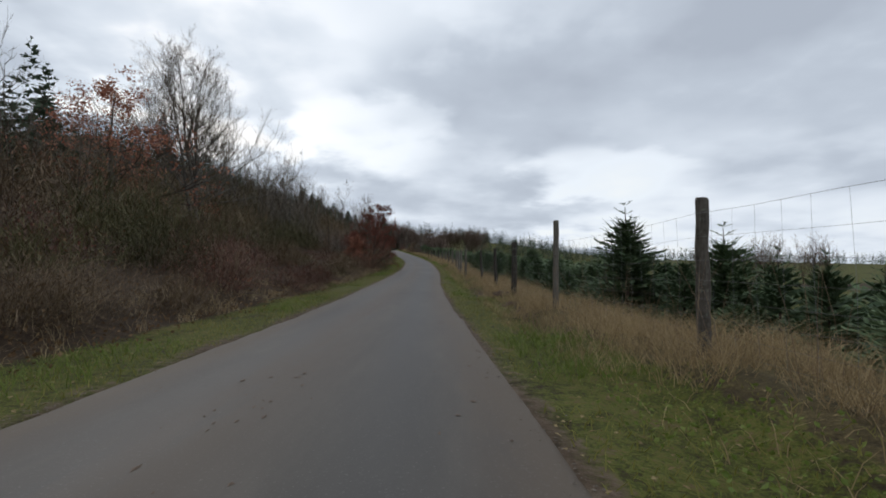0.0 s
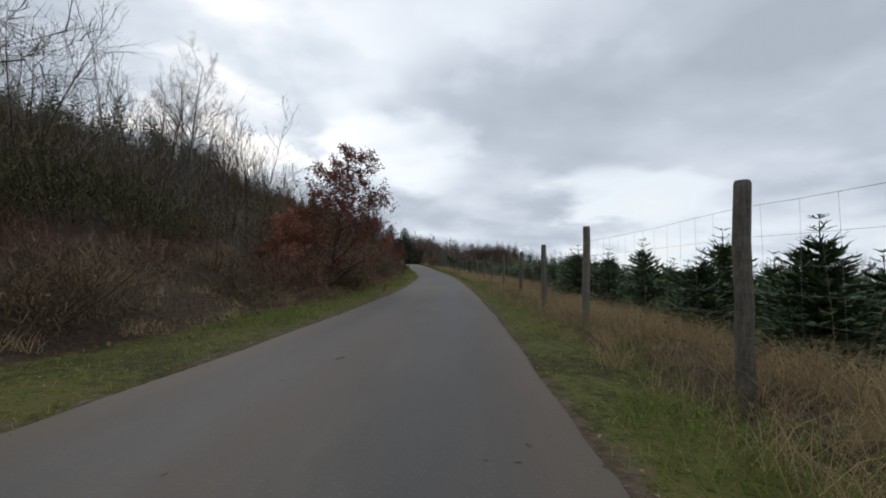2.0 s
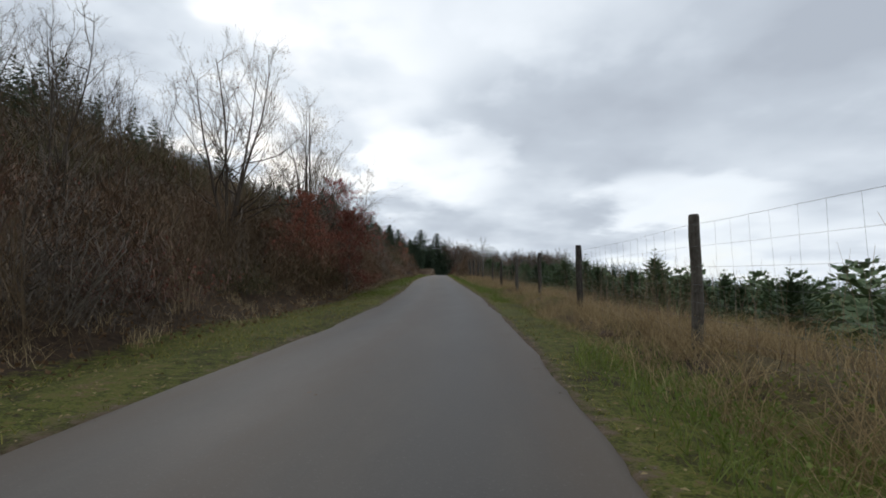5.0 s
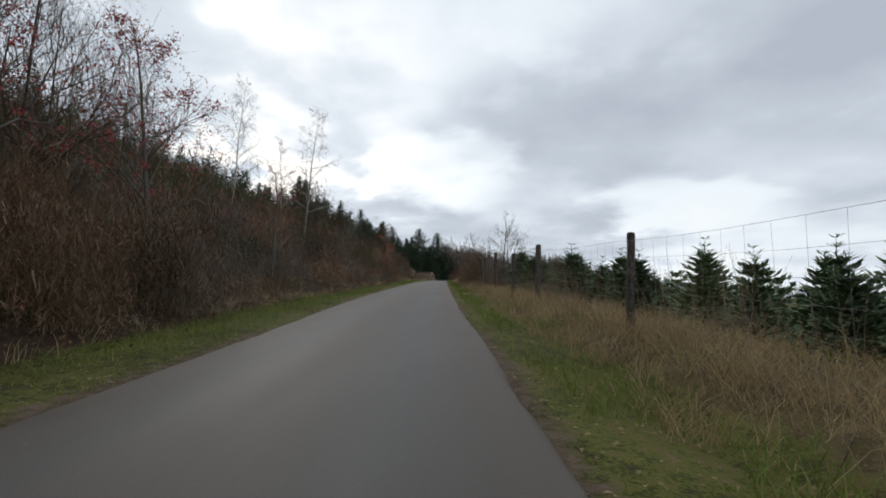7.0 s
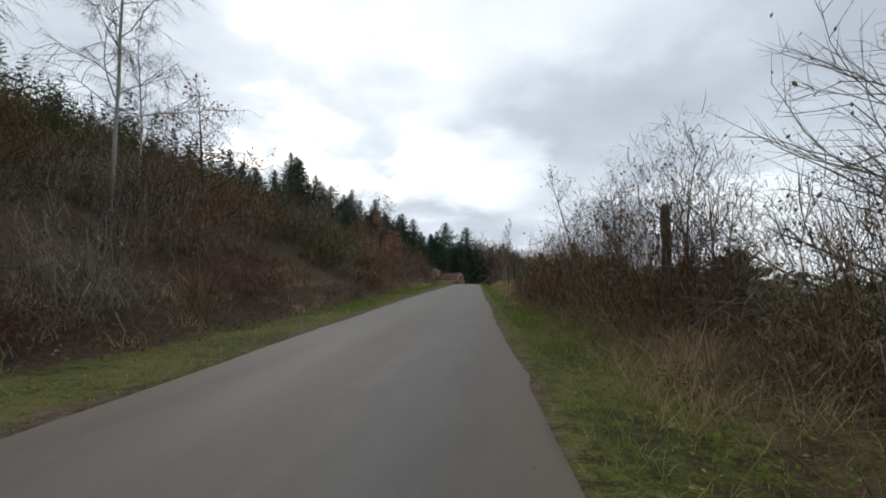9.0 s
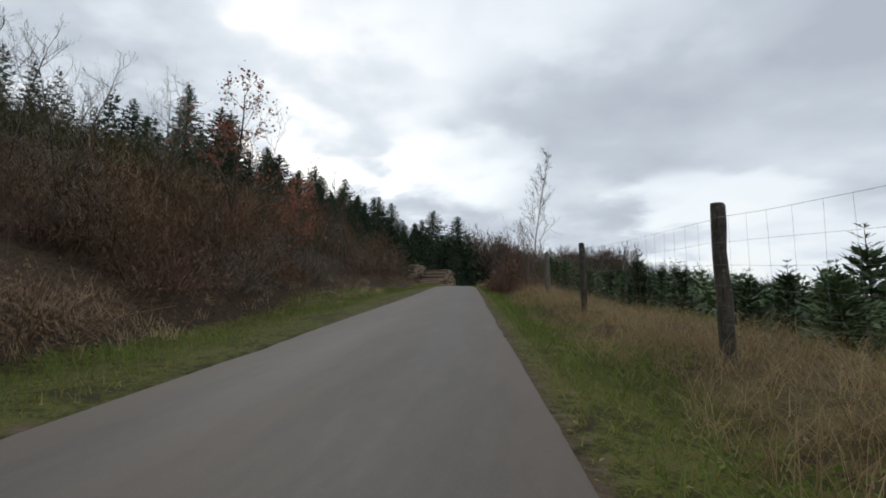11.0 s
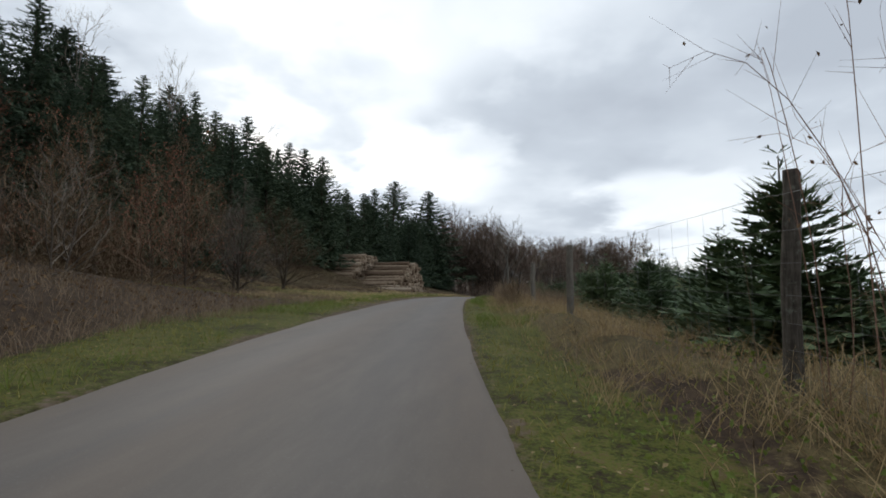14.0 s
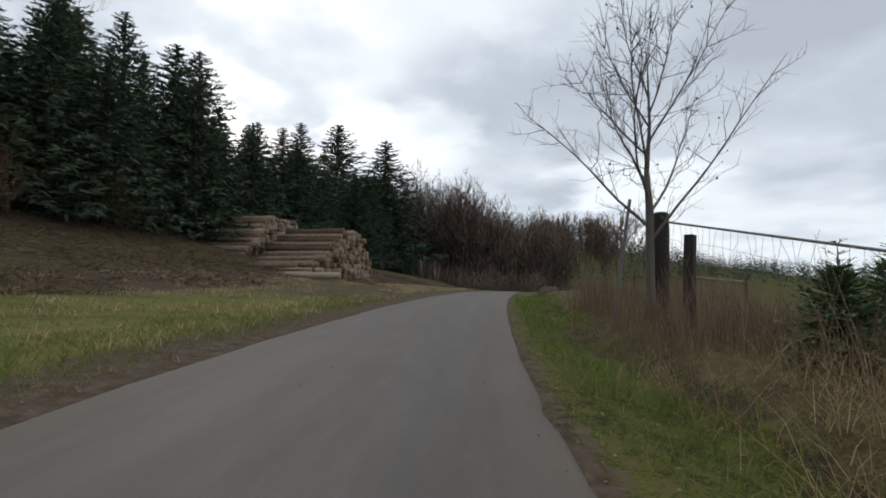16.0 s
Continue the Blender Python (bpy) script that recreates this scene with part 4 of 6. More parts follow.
for y in np.arange(-3, 200, 1.55):
    for a0, chance in ((2.9, 0.9), (4.9, 0.75), (7.4, 0.35)):
        if rng.random() > chance * (0.25 if y < 44 else (1 if y < 186 else 0.45)):
            continue
        wide = 0.9 * float(step(y, 140, 165))
        bank_spots.append((-HALF - a0 - wide - rng.uniform(-0.4, 0.9), y + rng.uniform(-0.7, 0.7)))
rng.shuffle(bank_spots)
scatter(SHRUBS, bank_spots[:50], rng, 0.6, 1.0, 9)


def bramble_mass(label, seed, u, y, tall, wide, long, n, wood, leafing, count, leaf_size=0.05, bold=1.0, group="dense bushes along the fence", light=False):
    """A dense bush: stems from the ground and short curved twigs filling a rounded mass."""
    g = np.random.default_rng(seed)
    ob = thing("bramble_bush", label, "bush", group, place(u, y, 0.03))
    d = g.normal(size=(n, 3))
    d /= np.linalg.norm(d, axis=1, keepdims=True)
    d[:, 2] = np.abs(d[:, 2])
    lump = 0.72 + 0.55 * lattice_noise(d[:, 0] * 2 + d[:, 2], d[:, 1] * 2, 0.7, seed)
    c = d * (g.uniform(0.02, 1, n) ** 0.45 * lump)[:, None] * np.array([wide / 2, long / 2, tall])
    ln = g.uniform(0.12, 0.42, n) * bold ** 0.5
    way = d * [0.5, 0.5, 0.2] + g.normal(0, 0.55, (n, 3)) + [0, 0, 0.15]
    way /= np.linalg.norm(way, axis=1, keepdims=True)
    mid = c + way * (ln * 0.55)[:, None] + g.normal(0, 0.03, (n, 3))
    end = c + way * ln[:, None] + np.stack([0 * ln, 0 * ln, -0.25 * ln], 1) * g.uniform(-0.6, 1.4, (n, 1))
    r = g.uniform(0.0028, 0.006, n) * bold
    if light:
        twigs = tubes(np.stack([c, end], 1), np.stack([r, r * 0.35], 1), 2)
    else:
        twigs = tubes(np.stack([c, mid, end], 1), np.stack([r, r * 0.8, r * 0.35], 1), 2)
    part("spray", mesh_of("spray", *twigs, wood), ob)
    m = 36 if light else 60
    top = d[:m] * np.array([wide / 2, long / 2, tall]) * 0.9
    foot = np.stack([top[:, 0] * 0.5, top[:, 1] * 0.6, np.full(m, -0.05)], 1)
    line = np.stack([foot, foot * 0.4 + top * 0.6 + [0, 0, 0.15], top], 1)
    part("thicket", mesh_of("thicket", *tubes(line, np.tile([0.007, 0.005, 0.002], (m, 1)), 3), wood), ob)
    q = c[g.integers(0, n, count)] + g.normal(0, 0.05, (count, 3))
    part("foliage", mesh_of("foliage", *leaves(g, q, leaf_size), leafing), ob, "withered brown leaves")
    return ob


def soft_bush(label, seed, tall, wide, n, wood, leafing, count, bold=1.0, leaf_size=0.055):
    """A rounded bush of very fine twigs on a few arching stems."""
    g = np.random.default_rng(seed)
    ob = thing("shrub", label, "shrub", "bushes all over the bank")
    d = g.normal(size=(n, 3))
    d /= np.linalg.norm(d, axis=1, keepdims=True)
    d[:, 2] = np.abs(d[:, 2])
    lump = 0.60 + 0.70 * lattice_noise(d[:, 0] * 2 + d[:, 2] * 1.3, d[:, 1] * 2, 0.55, seed)
    c = d * (g.uniform(0.03, 1, n) ** 0.5 * lump)[:, None] * np.array([wide / 2, wide / 2, tall])
    ln = g.uniform(0.10, 0.42, n) * (0.6 + 0.2 * tall)
    way = d * [0.6, 0.6, 0.3] + g.normal(0, 0.55, (n, 3)) + [0, 0, 0.08]
    way /= np.linalg.norm(way, axis=1, keepdims=True)
    r = g.uniform(0.0022, 0.0052, n) * bold
    end = c + way * ln[:, None]
    part("spray", mesh_of("spray", *tubes(np.stack([c, end], 1), np.stack([r, r * 0.4], 1), 2), wood), ob)
    m = 22
    top = d[:m] * np.array([wide / 2, wide / 2, tall]) * g.uniform(0.7, 1.12, (m, 1))
    foot = np.stack([top[:, 0] * 0.35, top[:, 1] * 0.35, np.full(m, -0.05)], 1)
    bow = g.normal(0, 0.07, (m, 3)) * tall
    line = np.stack([foot, foot * 0.55 + top * 0.45 + bow + [0, 0, 0.12 * tall], top], 1)
    part("thicket", mesh_of("thicket", *tubes(line, np.tile([0.010, 0.007, 0.003], (m, 1)) * bold ** 0.5, 3), wood), ob)
    if count:
        q = c[g.integers(0, n, count)] + g.normal(0, 0.05, (count, 3))
        part("foliage", mesh_of("foliage", *leaves(g, q, leaf_size), leafing), ob, "withered brown leaves")
    return ob


SOFT = {
    "low": [soft_bush("low rounded brown bush of fine bare twigs and brambles", 380, 1.1, 3.0, 2600, TWIG_DARK, LEAF_OAK, 260, 1.5),
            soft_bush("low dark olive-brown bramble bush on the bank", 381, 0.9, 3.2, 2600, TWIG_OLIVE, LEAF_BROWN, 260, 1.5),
            soft_bush("low tangled brown bush with dead grass on the bank", 382, 1.3, 2.8, 2600, TWIG_BROWN, LEAF_BROWN, 200, 1.4)],
    "heath": [soft_bush("low reddish brown bracken and bramble bush on the bank", 389, 0.8, 3.4, 2400, TWIG_RED, LEAF_BROWN, 300, 1.5),
              soft_bush("low dark red-brown bramble bush on the bank", 390, 1.0, 3.0, 2400, TWIG_DARK, LEAF_OAK, 260, 1.5),
              soft_bush("low grey-brown bush on the bank", 391, 1.4, 2.8, 2400, TWIG_GREY, LEAF_BROWN, 120, 1.3)],
    "brown": [soft_bush("rounded brown bush of fine bare twigs on the bank", 383, 2.1, 3.2, 3400, TWIG_BROWN, LEAF_BROWN, 160, 1.5),
              soft_bush("rounded grey-brown bare bush on the bank", 384, 2.5, 3.0, 3400, TWIG_GREY, LEAF_BROWN, 60, 1.4),
              soft_bush("rounded red-brown bare bush on the bank", 385, 1.9, 3.4, 3400, TWIG_RED, LEAF_OAK, 200, 1.5)],
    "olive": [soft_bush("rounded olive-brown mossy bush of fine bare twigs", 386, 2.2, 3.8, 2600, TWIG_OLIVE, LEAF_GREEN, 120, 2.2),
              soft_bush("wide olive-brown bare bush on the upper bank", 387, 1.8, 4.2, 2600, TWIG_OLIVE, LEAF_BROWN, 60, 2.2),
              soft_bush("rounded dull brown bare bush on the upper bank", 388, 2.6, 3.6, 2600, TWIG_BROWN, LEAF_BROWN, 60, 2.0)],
}
soft_spots = {"low": [], "heath": [], "brown": [], "olive": []}
for y in np.arange(-5, 186, 2.5):
    for row, out in enumerate((3.2, 5.5, 8.4)):
        spot = (-HALF - out - 0.9 * float(step(y, 140, 165)) - rng.uniform(-0.6, 0.6), y + rng.uniform(-1.1, 1.1))
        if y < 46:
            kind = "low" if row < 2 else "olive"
        elif y > 103:
            kind = "heath" if row == 0 or (row == 1 and rng.random() < 0.45) else ("brown" if rng.random() < 0.6 else "olive")
        else:
            kind = "low" if row == 0 and rng.random() < 0.5 else "brown"
        if rng.random() > 0.10:
            soft_spots[kind].append(spot)
soft_spots["brown"] += [(-HALF - rng.uniform(7.0, 13.0), rng.uniform(176, 203)) for _ in range(26)]
for kind, spots in soft_spots.items():
    scatter(SOFT[kind], spots, rng, 0.75, 1.3, 8)


def upper_scrub():
    """The bushes farther up the hillside, joined."""
    g = np.random.default_rng(47)
    lib = []
    for k in range(4):
        n = 520
        d = g.normal(size=(n, 3))
        d /= np.linalg.norm(d, axis=1, keepdims=True)
        d[:, 2] = np.abs(d[:, 2])
        lump = 0.6 + 0.7 * lattice_noise(d[:, 0] * 2 + d[:, 2], d[:, 1] * 2, 0.55, 90 + k)
        c = d * (g.uniform(0.05, 1, n) ** 0.45 * lump)[:, None] * np.array([1.9, 1.9, 1.7 + 0.3 * k])
        way = d * [0.6, 0.6, 0.4] + g.normal(0, 0.5, (n, 3)) + [0, 0, 0.2]
        way /= np.linalg.norm(way, axis=1, keepdims=True)
        r = g.uniform(0.008, 0.017, n)
        lib.append(tubes(np.stack([c, c + way * g.uniform(0.25, 0.8, n)[:, None]], 1), np.stack([r, r * 0.3], 1), 2))
    bits = {0: [], 1: []}
    for y in np.arange(-8, 215, 2.9):
        for out in (11, 13.4, 16, 19, 22.5, 26.5, 31, 36, 40, 44.5, 49, 54, 60):
            if g.random() < 0.12 or (y > 184 and out < 20) or (y > 90 and out > 38):
                continue
            u, yy = -HALF - out - g.uniform(-1.3, 1.3), y + g.uniform(-1.4, 1.4)
            v, f = lib[int(g.integers(0, 4))]
            c, q = math.cos(a := g.uniform(0, 6.28)), math.sin(a)
            k = g.uniform(0.75, 1.3)
            bits[int(lattice_noise(u, yy, 9.0, 41) > 0.55)].append(((v @ np.array([[c, q, 0], [-q, c, 0], [0, 0, 1.0]])) * k + np.array(place(u, yy)), f))
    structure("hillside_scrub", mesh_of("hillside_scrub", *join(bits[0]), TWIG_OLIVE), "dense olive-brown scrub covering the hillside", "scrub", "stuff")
    structure("hillside_scrub", mesh_of("hillside_scrub", *join(bits[1]), TWIG_BROWN), "dense bare brown scrub covering the hillside", "scrub", "stuff")


upper_scrub()


RED_WALL = [
    shrub("tall dense red-brown thicket beside the lane", 171, 3.6, 3.2, 24, 2600, TWIG_RED, LEAF_OAK, 700, 0.05, 1.2, "tall thicket on the bank", "shrub", 0.006),
    shrub("tall dense brown thicket beside the lane", 172, 4.0, 3.0, 24, 2600, TWIG_BROWN, LEAF_BROWN, 300, 0.05, 1.2, "tall thicket on the bank", "shrub", 0.006),
    shrub("tall dense red-brown thicket with withered leaves", 173, 3.2, 3.4, 24, 2600, TWIG_RED, LEAF_OAK, 1100, 0.05, 1.2, "tall thicket on the bank", "shrub", 0.006),
]
MASSES = [bramble_mass("tall dense red-brown thicket of fine twigs on the bank", 370 + k, -5.0, 82.0 + 4 * k, t, 3.0, 3.6, 3000, wood, leaf, n, 0.055, 1.6, "fine-twigged thickets on the bank", True)
          for k, (t, wood, leaf, n) in enumerate([(3.0, TWIG_RED, LEAF_OAK, 700), (2.6, TWIG_BROWN, LEAF_BROWN, 500), (3.3, TWIG_RED, LEAF_OAK, 1200)])]
mass_spots = [(-HALF - rng.uniform(2.9, 3.6) - 1.7 * (k % 2), 84 + 19 * k / 16) for k in range(16)] + [(-HALF - rng.uniform(9.5, 12.0), 120 + 60 * k / 6) for k in range(6)] + [(-HALF - rng.uniform(4.6, 6.6), 152.5 + 9 * k / 6) for k in range(6)]
scatter(MASSES, mass_spots, rng, 0.55, 0.9, 6)
wall_spots = [(-HALF - rng.uniform(2.6, 3.6) - 1.6 * (k % 2), 84 + 19 * k / 11) for k in range(11)] + [(-HALF - rng.uniform(4.2, 6.0), 154 + 2.6 * k) for k in range(3)]
scatter(RED_WALL, wall_spots, rng, 0.6, 0.9, 6)


def brush():
    """The low tangle under the bushes and the leaves on the ground."""
    n = 7000
    y = rng.uniform(-6, 198, n)
    a = 1.9 + rng.gamma(1.6, 1.6, n) + 0.9 * step(y, 140, 165)
    right = rng.random(n) < 0.20
    y = np.where(right, np.choose(rng.integers(0, 4, n), [rng.uniform(117, 143, n), rng.uniform(163, 176, n), rng.uniform(168, 180, n), rng.uniform(117, 130, n)]), y)
    p0 = ground_point(np.where(right, HALF + rng.normal(2.1, 0.55, n).clip(1.1, 4), -HALF - a), y)
    ang = rng.uniform(0, 2 * np.pi, n)
    ln = rng.uniform(0.3, 1.1, n)
    d = np.stack([np.cos(ang), np.sin(ang), 0 * ang], 1) * ln[:, None]
    h = np.zeros((n, 3))
    h[:, 2] = ln * rng.uniform(0.25, 0.9, n)
    p = np.stack([p0, p0 + d * 0.45 + h, p0 + d + h * 0.7], 1)
    structure("bramble_tangle", mesh_of("bramble_tangle", *tubes(p, np.stack([np.full(n, 0.0035), np.full(n, 0.003), np.full(n, 0.0015)], 1), 3), TWIG_BROWN), "low tangle of dead brambles and stems", "brambles", "stuff")
    n = 26000
    y = rng.uniform(-6, 200, n)
    a = 1.2 + rng.gamma(1.7, 1.5, n) + 0.9 * step(y, 140, 165)
    c = ground_point(-HALF - a, y) + np.stack([0 * y, 0 * y, rng.uniform(0.01, 0.35, n) ** 1.3], 1)
    structure("fallen_leaves", mesh_of("fallen_leaves", *leaves(rng, c, 0.07), LEAF_BROWN), "brown fallen leaves under the shrubs", "leaves", "stuff")


brush()

# ---------------------------------------------------------------- trees on the bank
def at_place(x, y):
    return place(x - float(road_x(y)), y, 0.1)


OAK = dict(first=0.06, limbs=24, spread_at=1.1, levels=3, kids=(7, 6), rise=0.42, lift=0.03)
BEECH = dict(first=0.05, limbs=26, spread_at=0.85, levels=3, kids=(7, 6), rise=0.7, lift=0.03)
bare_tree("young oak with withered red-brown leaves beside the lane", 201, 6.0, 0.11, BARK_BROWN, TWIG_BROWN, at_place(-5.5, 48.3), LEAF_OAK, 14000, 0.10, "oak", name="oak_tree", **{**OAK, "spread_at": 1.15, "limbs": 30})
for x, y, tall, seed in ((-6.9, 46.4, 2.6, 224), (-7.6, 49.8, 3.0, 225)):
    bare_tree("young bushy oak with dense withered red-brown leaves", seed, tall, 0.035, BARK_BROWN, TWIG_RED, at_place(x, y), LEAF_OAK, 4200, 0.085, "oak", name="oak_tree", group="young oaks beside the lane", **OAK)
bare_tree("oak with withered brown leaves up the bank", 202, 8.2, 0.14, BARK_BROWN, TWIG_BROWN, at_place(-17.4, 27.3), LEAF_OAK, 5200, 0.15, "oak", name="oak_tree", **OAK)
bare_tree("large bare grey tree with a wide crown on the bank", 203, 13.0, 0.13, BARK_GREY, TWIG_GREY, at_place(-17.9, 38.2), levels=4, kids=(9, 8, 6), first=0.10, limbs=28, spread_at=1.0, forks=3, fine=True, bold=1.5)
bare_tree("bare tree with a dense crown of fine twigs on the bank", 204, 9.5, 0.10, BARK_GREY, TWIG_GREY, at_place(-15.6, 54.0), levels=4, kids=(8, 7, 5), first=0.12, limbs=24, spread_at=0.9, forks=2, fine=True, bold=1.1)
bare_tree("large many-stemmed bare tree on the bank", 205, 10.0, 0.085, BARK_BROWN, TWIG_GREY, at_place(-11.0, 84.0), LEAF_BROWN, 260, 0.07, levels=4, kids=(6, 5, 3), first=0.15, limbs=12, spread_at=0.9, forks=4, fine=True, bold=1.3)
bare_tree("bare many-stemmed tree with a few withered leaves on the bank", 206, 9.5, 0.08, BARK_BROWN, TWIG_GREY, at_place(-11.0, 92.5), LEAF_BROWN, 600, 0.07, levels=4, kids=(7, 5, 3), first=0.10, limbs=16, spread_at=0.95, forks=5, fine=True, bold=1.1)
bare_tree("bare many-stemmed tree above the thicket on the bank", 221, 8.0, 0.055, BARK_BROWN, TWIG_GREY, at_place(-13.0, 101.0), LEAF_OAK, 500, 0.07, levels=4, kids=(7, 5, 3), first=0.10, limbs=14, spread_at=0.9, forks=5, fine=True, bold=1.1)
bare_tree("young beech with withered red-brown leaves beside the lane", 207, 3.7, 0.045, BARK_GREY, TWIG_RED, at_place(-7.0, 87.3), LEAF_OAK, 9000, 0.065, "beech", name="beech_tree", **BEECH)
bare_tree("young beech with withered red-brown leaves on the bank", 208, 3.6, 0.045, BARK_GREY, TWIG_RED, at_place(-8.0, 84.6), LEAF_OAK, 7000, 0.065, "beech", name="beech_tree", **BEECH)
bare_tree("bare rowan with bunches of red berries on the bank", 209, 6.6, 0.08, BARK_GREY, TWIG_RED, at_place(-11.5, 103.5), BERRY, 5200, 0.058, "rowan", name="rowan_tree", levels=3, kids=(7, 6), first=0.15, limbs=18, spread_at=0.8)
bare_tree("bare rowan with bunches of red berries on the bank", 223, 6.0, 0.07, BARK_GREY, TWIG_RED, at_place(-11.2, 98.0), BERRY, 4400, 0.058, "rowan", name="rowan_tree", levels=3, kids=(7, 6), first=0.15, limbs=18, spread_at=0.8)
bare_tree("bare rowan with bunches of red berries on the bank", 210, 4.6, 0.05, BARK_GREY, TWIG_RED, at_place(-11.0, 109.5), BERRY, 1200, 0.045, "rowan", name="rowan_tree", levels=3, kids=(7, 6), first=0.15, limbs=18, spread_at=0.8)
BIRCH = dict(levels=3, kids=(9, 9), first=0.25, limbs=26, spread_at=0.62, droop=0.5, lift=0.02)
bare_tree("bare white-stemmed birch with hanging twigs on the bank", 211, 11.5, 0.075, BARK_BIRCH, TWIG_GREY, at_place(-18.6, 130.9), category="birch", name="birch_tree", lean=(0.08, 0.0), **BIRCH)
bare_tree("leaning bare white-stemmed birch on the bank", 212, 11.0, 0.075, BARK_BIRCH, TWIG_GREY, at_place(-24.4, 129.4), category="birch", name="birch_tree", lean=(0.12, 0), **BIRCH)
bare_tree("slim bare birch on the bank", 213, 9.0, 0.06, BARK_BIRCH, TWIG_GREY, at_place(-24.0, 138.0), category="birch", name="birch_tree", **BIRCH)
bare_tree("slim bare birch on the bank", 214, 9.5, 0.06, BARK_BIRCH, TWIG_GREY, at_place(-27.0, 122.0), category="birch", name="birch_tree", **BIRCH)
bare_tree("small oak with a few withered brown leaves on the bank", 215, 6.0, 0.09, BARK_BROWN, TWIG_BROWN, at_place(-19.6, 137.2), LEAF_OAK, 900, 0.13, "oak", name="oak_tree", **OAK)
bare_tree("bare oak with scattered withered leaves on the bank", 216, 6.0, 0.09, BARK_BROWN, TWIG_GREY, at_place(-18.6, 159.5), LEAF_OAK, 900, 0.12, "oak", name="oak_tree", levels=3, kids=(6, 5), first=0.15, limbs=14, spread_at=0.95)
bare_tree("red-brown leafy young beech on the bank", 217, 4.0, 0.06, BARK_GREY, TWIG_RED, at_place(-19.4, 166.0), LEAF_OAK, 3600, 0.07, "beech", name="beech_tree", **BEECH)
bare_tree("pale bare tree among the spruces", 218, 14.0, 0.15, BARK_GREY, TWIG_GREY, at_place(-50.0, 236.0), levels=3, kids=(7, 6), first=0.4, limbs=18, spread_at=0.6)
bare_tree("bare shrubby tree below the spruce wood", 219, 5.5, 0.07, BARK_BROWN, TWIG_BROWN, at_place(-25.5, 213.0), levels=3, kids=(7, 6), first=0.08, limbs=20, spread_at=1.0, forks=3)
bare_tree("bare shrubby tree below the spruce wood", 220, 5.0, 0.06, BARK_BROWN, TWIG_GREY, at_place(-24.5, 206.0), levels=3, kids=(7, 6), first=0.08, limbs=20, spread_at=1.0, forks=3)
for k, (x, y, t) in enumerate([(-20.5, 188.0, 3.4), (-22.5, 194.5, 3.8), (-19.6, 181.0, 3.0), (-21.5, 175.0, 3.2), (-21.0, 148.0, 4.0), (-18.5, 116.0, 4.0), (-13.5, 68.0, 5.5), (-17.0, 60.0, 6.5), (-20.0, 50.0, 7.5), (-22.0, 66.0, 7.0)]):
    bare_tree("bare bushy tree in the hillside scrub", 230 + k, t, 0.04, BARK_BROWN, TWIG_GREY if k % 2 else TWIG_BROWN, at_place(x, y), levels=3, kids=(6, 6), first=0.08, limbs=16, spread_at=0.95, forks=2, group="bushy trees on the hillside", fine=True, bold=1.1)

GREY_TREES = [bare_tree("tall bare grey tree on the crest of the bank", 250 + k, t, 0.06, BARK_GREY, TWIG_GREY, at_place(x, y), levels=3, kids=(7, 6), first=0.2, limbs=16, spread_at=0.75, forks=2, group="bare trees on the crest", fine=True, bold=1.35)
              for k, (x, y, t) in enumerate([(-21.0, 46.0, 9.5), (-24.5, 52.0, 10.0), (-19.0, 61.0, 8.0)])]
LIGHT_TREES = [bare_tree("bushy bare tree on the wooded bank", 270 + k, t, 0.03, BARK_BROWN, (TWIG_GREY, TWIG_BROWN, TWIG_GREY)[k], at_place(x, y), levels=3, kids=(6, 5), first=0.05, limbs=13, spread_at=0.9, forks=3, group="bushy trees on the bank", fine=True, bold=1.0)
               for k, (x, y, t) in enumerate([(-14.0, 20.0, 5.5), (-18.0, 33.0, 6.0), (-13.5, 44.0, 5.0)])]
for k in range(44):
    y = rng.uniform(14, 84) if k < 28 else rng.uniform(84, 122)
    gx, gy, gz = place(-HALF - rng.uniform(7.5, 30), y, 0.1)
    sc = rng.uniform(0.75, 1.35)
    copy_thing(LIGHT_TREES[k % 3], pose(gx, gy, gz, 0, 0, rng.uniform(0, 360))).scale = (sc, sc, sc)
for k, (x, y, sc) in enumerate([(-11.0, 44.5, 1.25), (-10.0, 50.5, 1.2), (-13.5, 48.0, 1.4), (-12.5, 54.0, 1.2), (-15.0, 57.0, 1.4), (-23.0, 157.0, 1.1), (-25.0, 164.0, 1.3), (-24.0, 170.5, 1.1), (-27.0, 158.5, 1.3)]):
    gx, gy, gz = at_place(x, y)
    copy_thing(LIGHT_TREES[k % 3], pose(gx, gy, gz, 0, 0, 61 * k)).scale = (sc, sc, sc)
for k, (x, y) in enumerate([(-27.0, 45.0), (-22.5, 57.0), (-26.0, 62.0), (-21.0, 70.0), (-25.0, 75.0), (-24.0, 38.0), (-29.0, 55.0), (-23.0, 83.0), (-27.0, 92.0), (-44.0, 248.0), (-22.0, 299.0), (-18.0, 303.0), (-41.0, 212.0), (-39.0, 221.0), (-44.0, 206.0)]):
    gx, gy, gz = at_place(x, y)
    copy_thing(GREY_TREES[k % 3], pose(gx, gy, gz, 0, 0, 50 * k)).scale = (1, 1, 1) if k < 9 else (1.5, 1.5, 1.7)

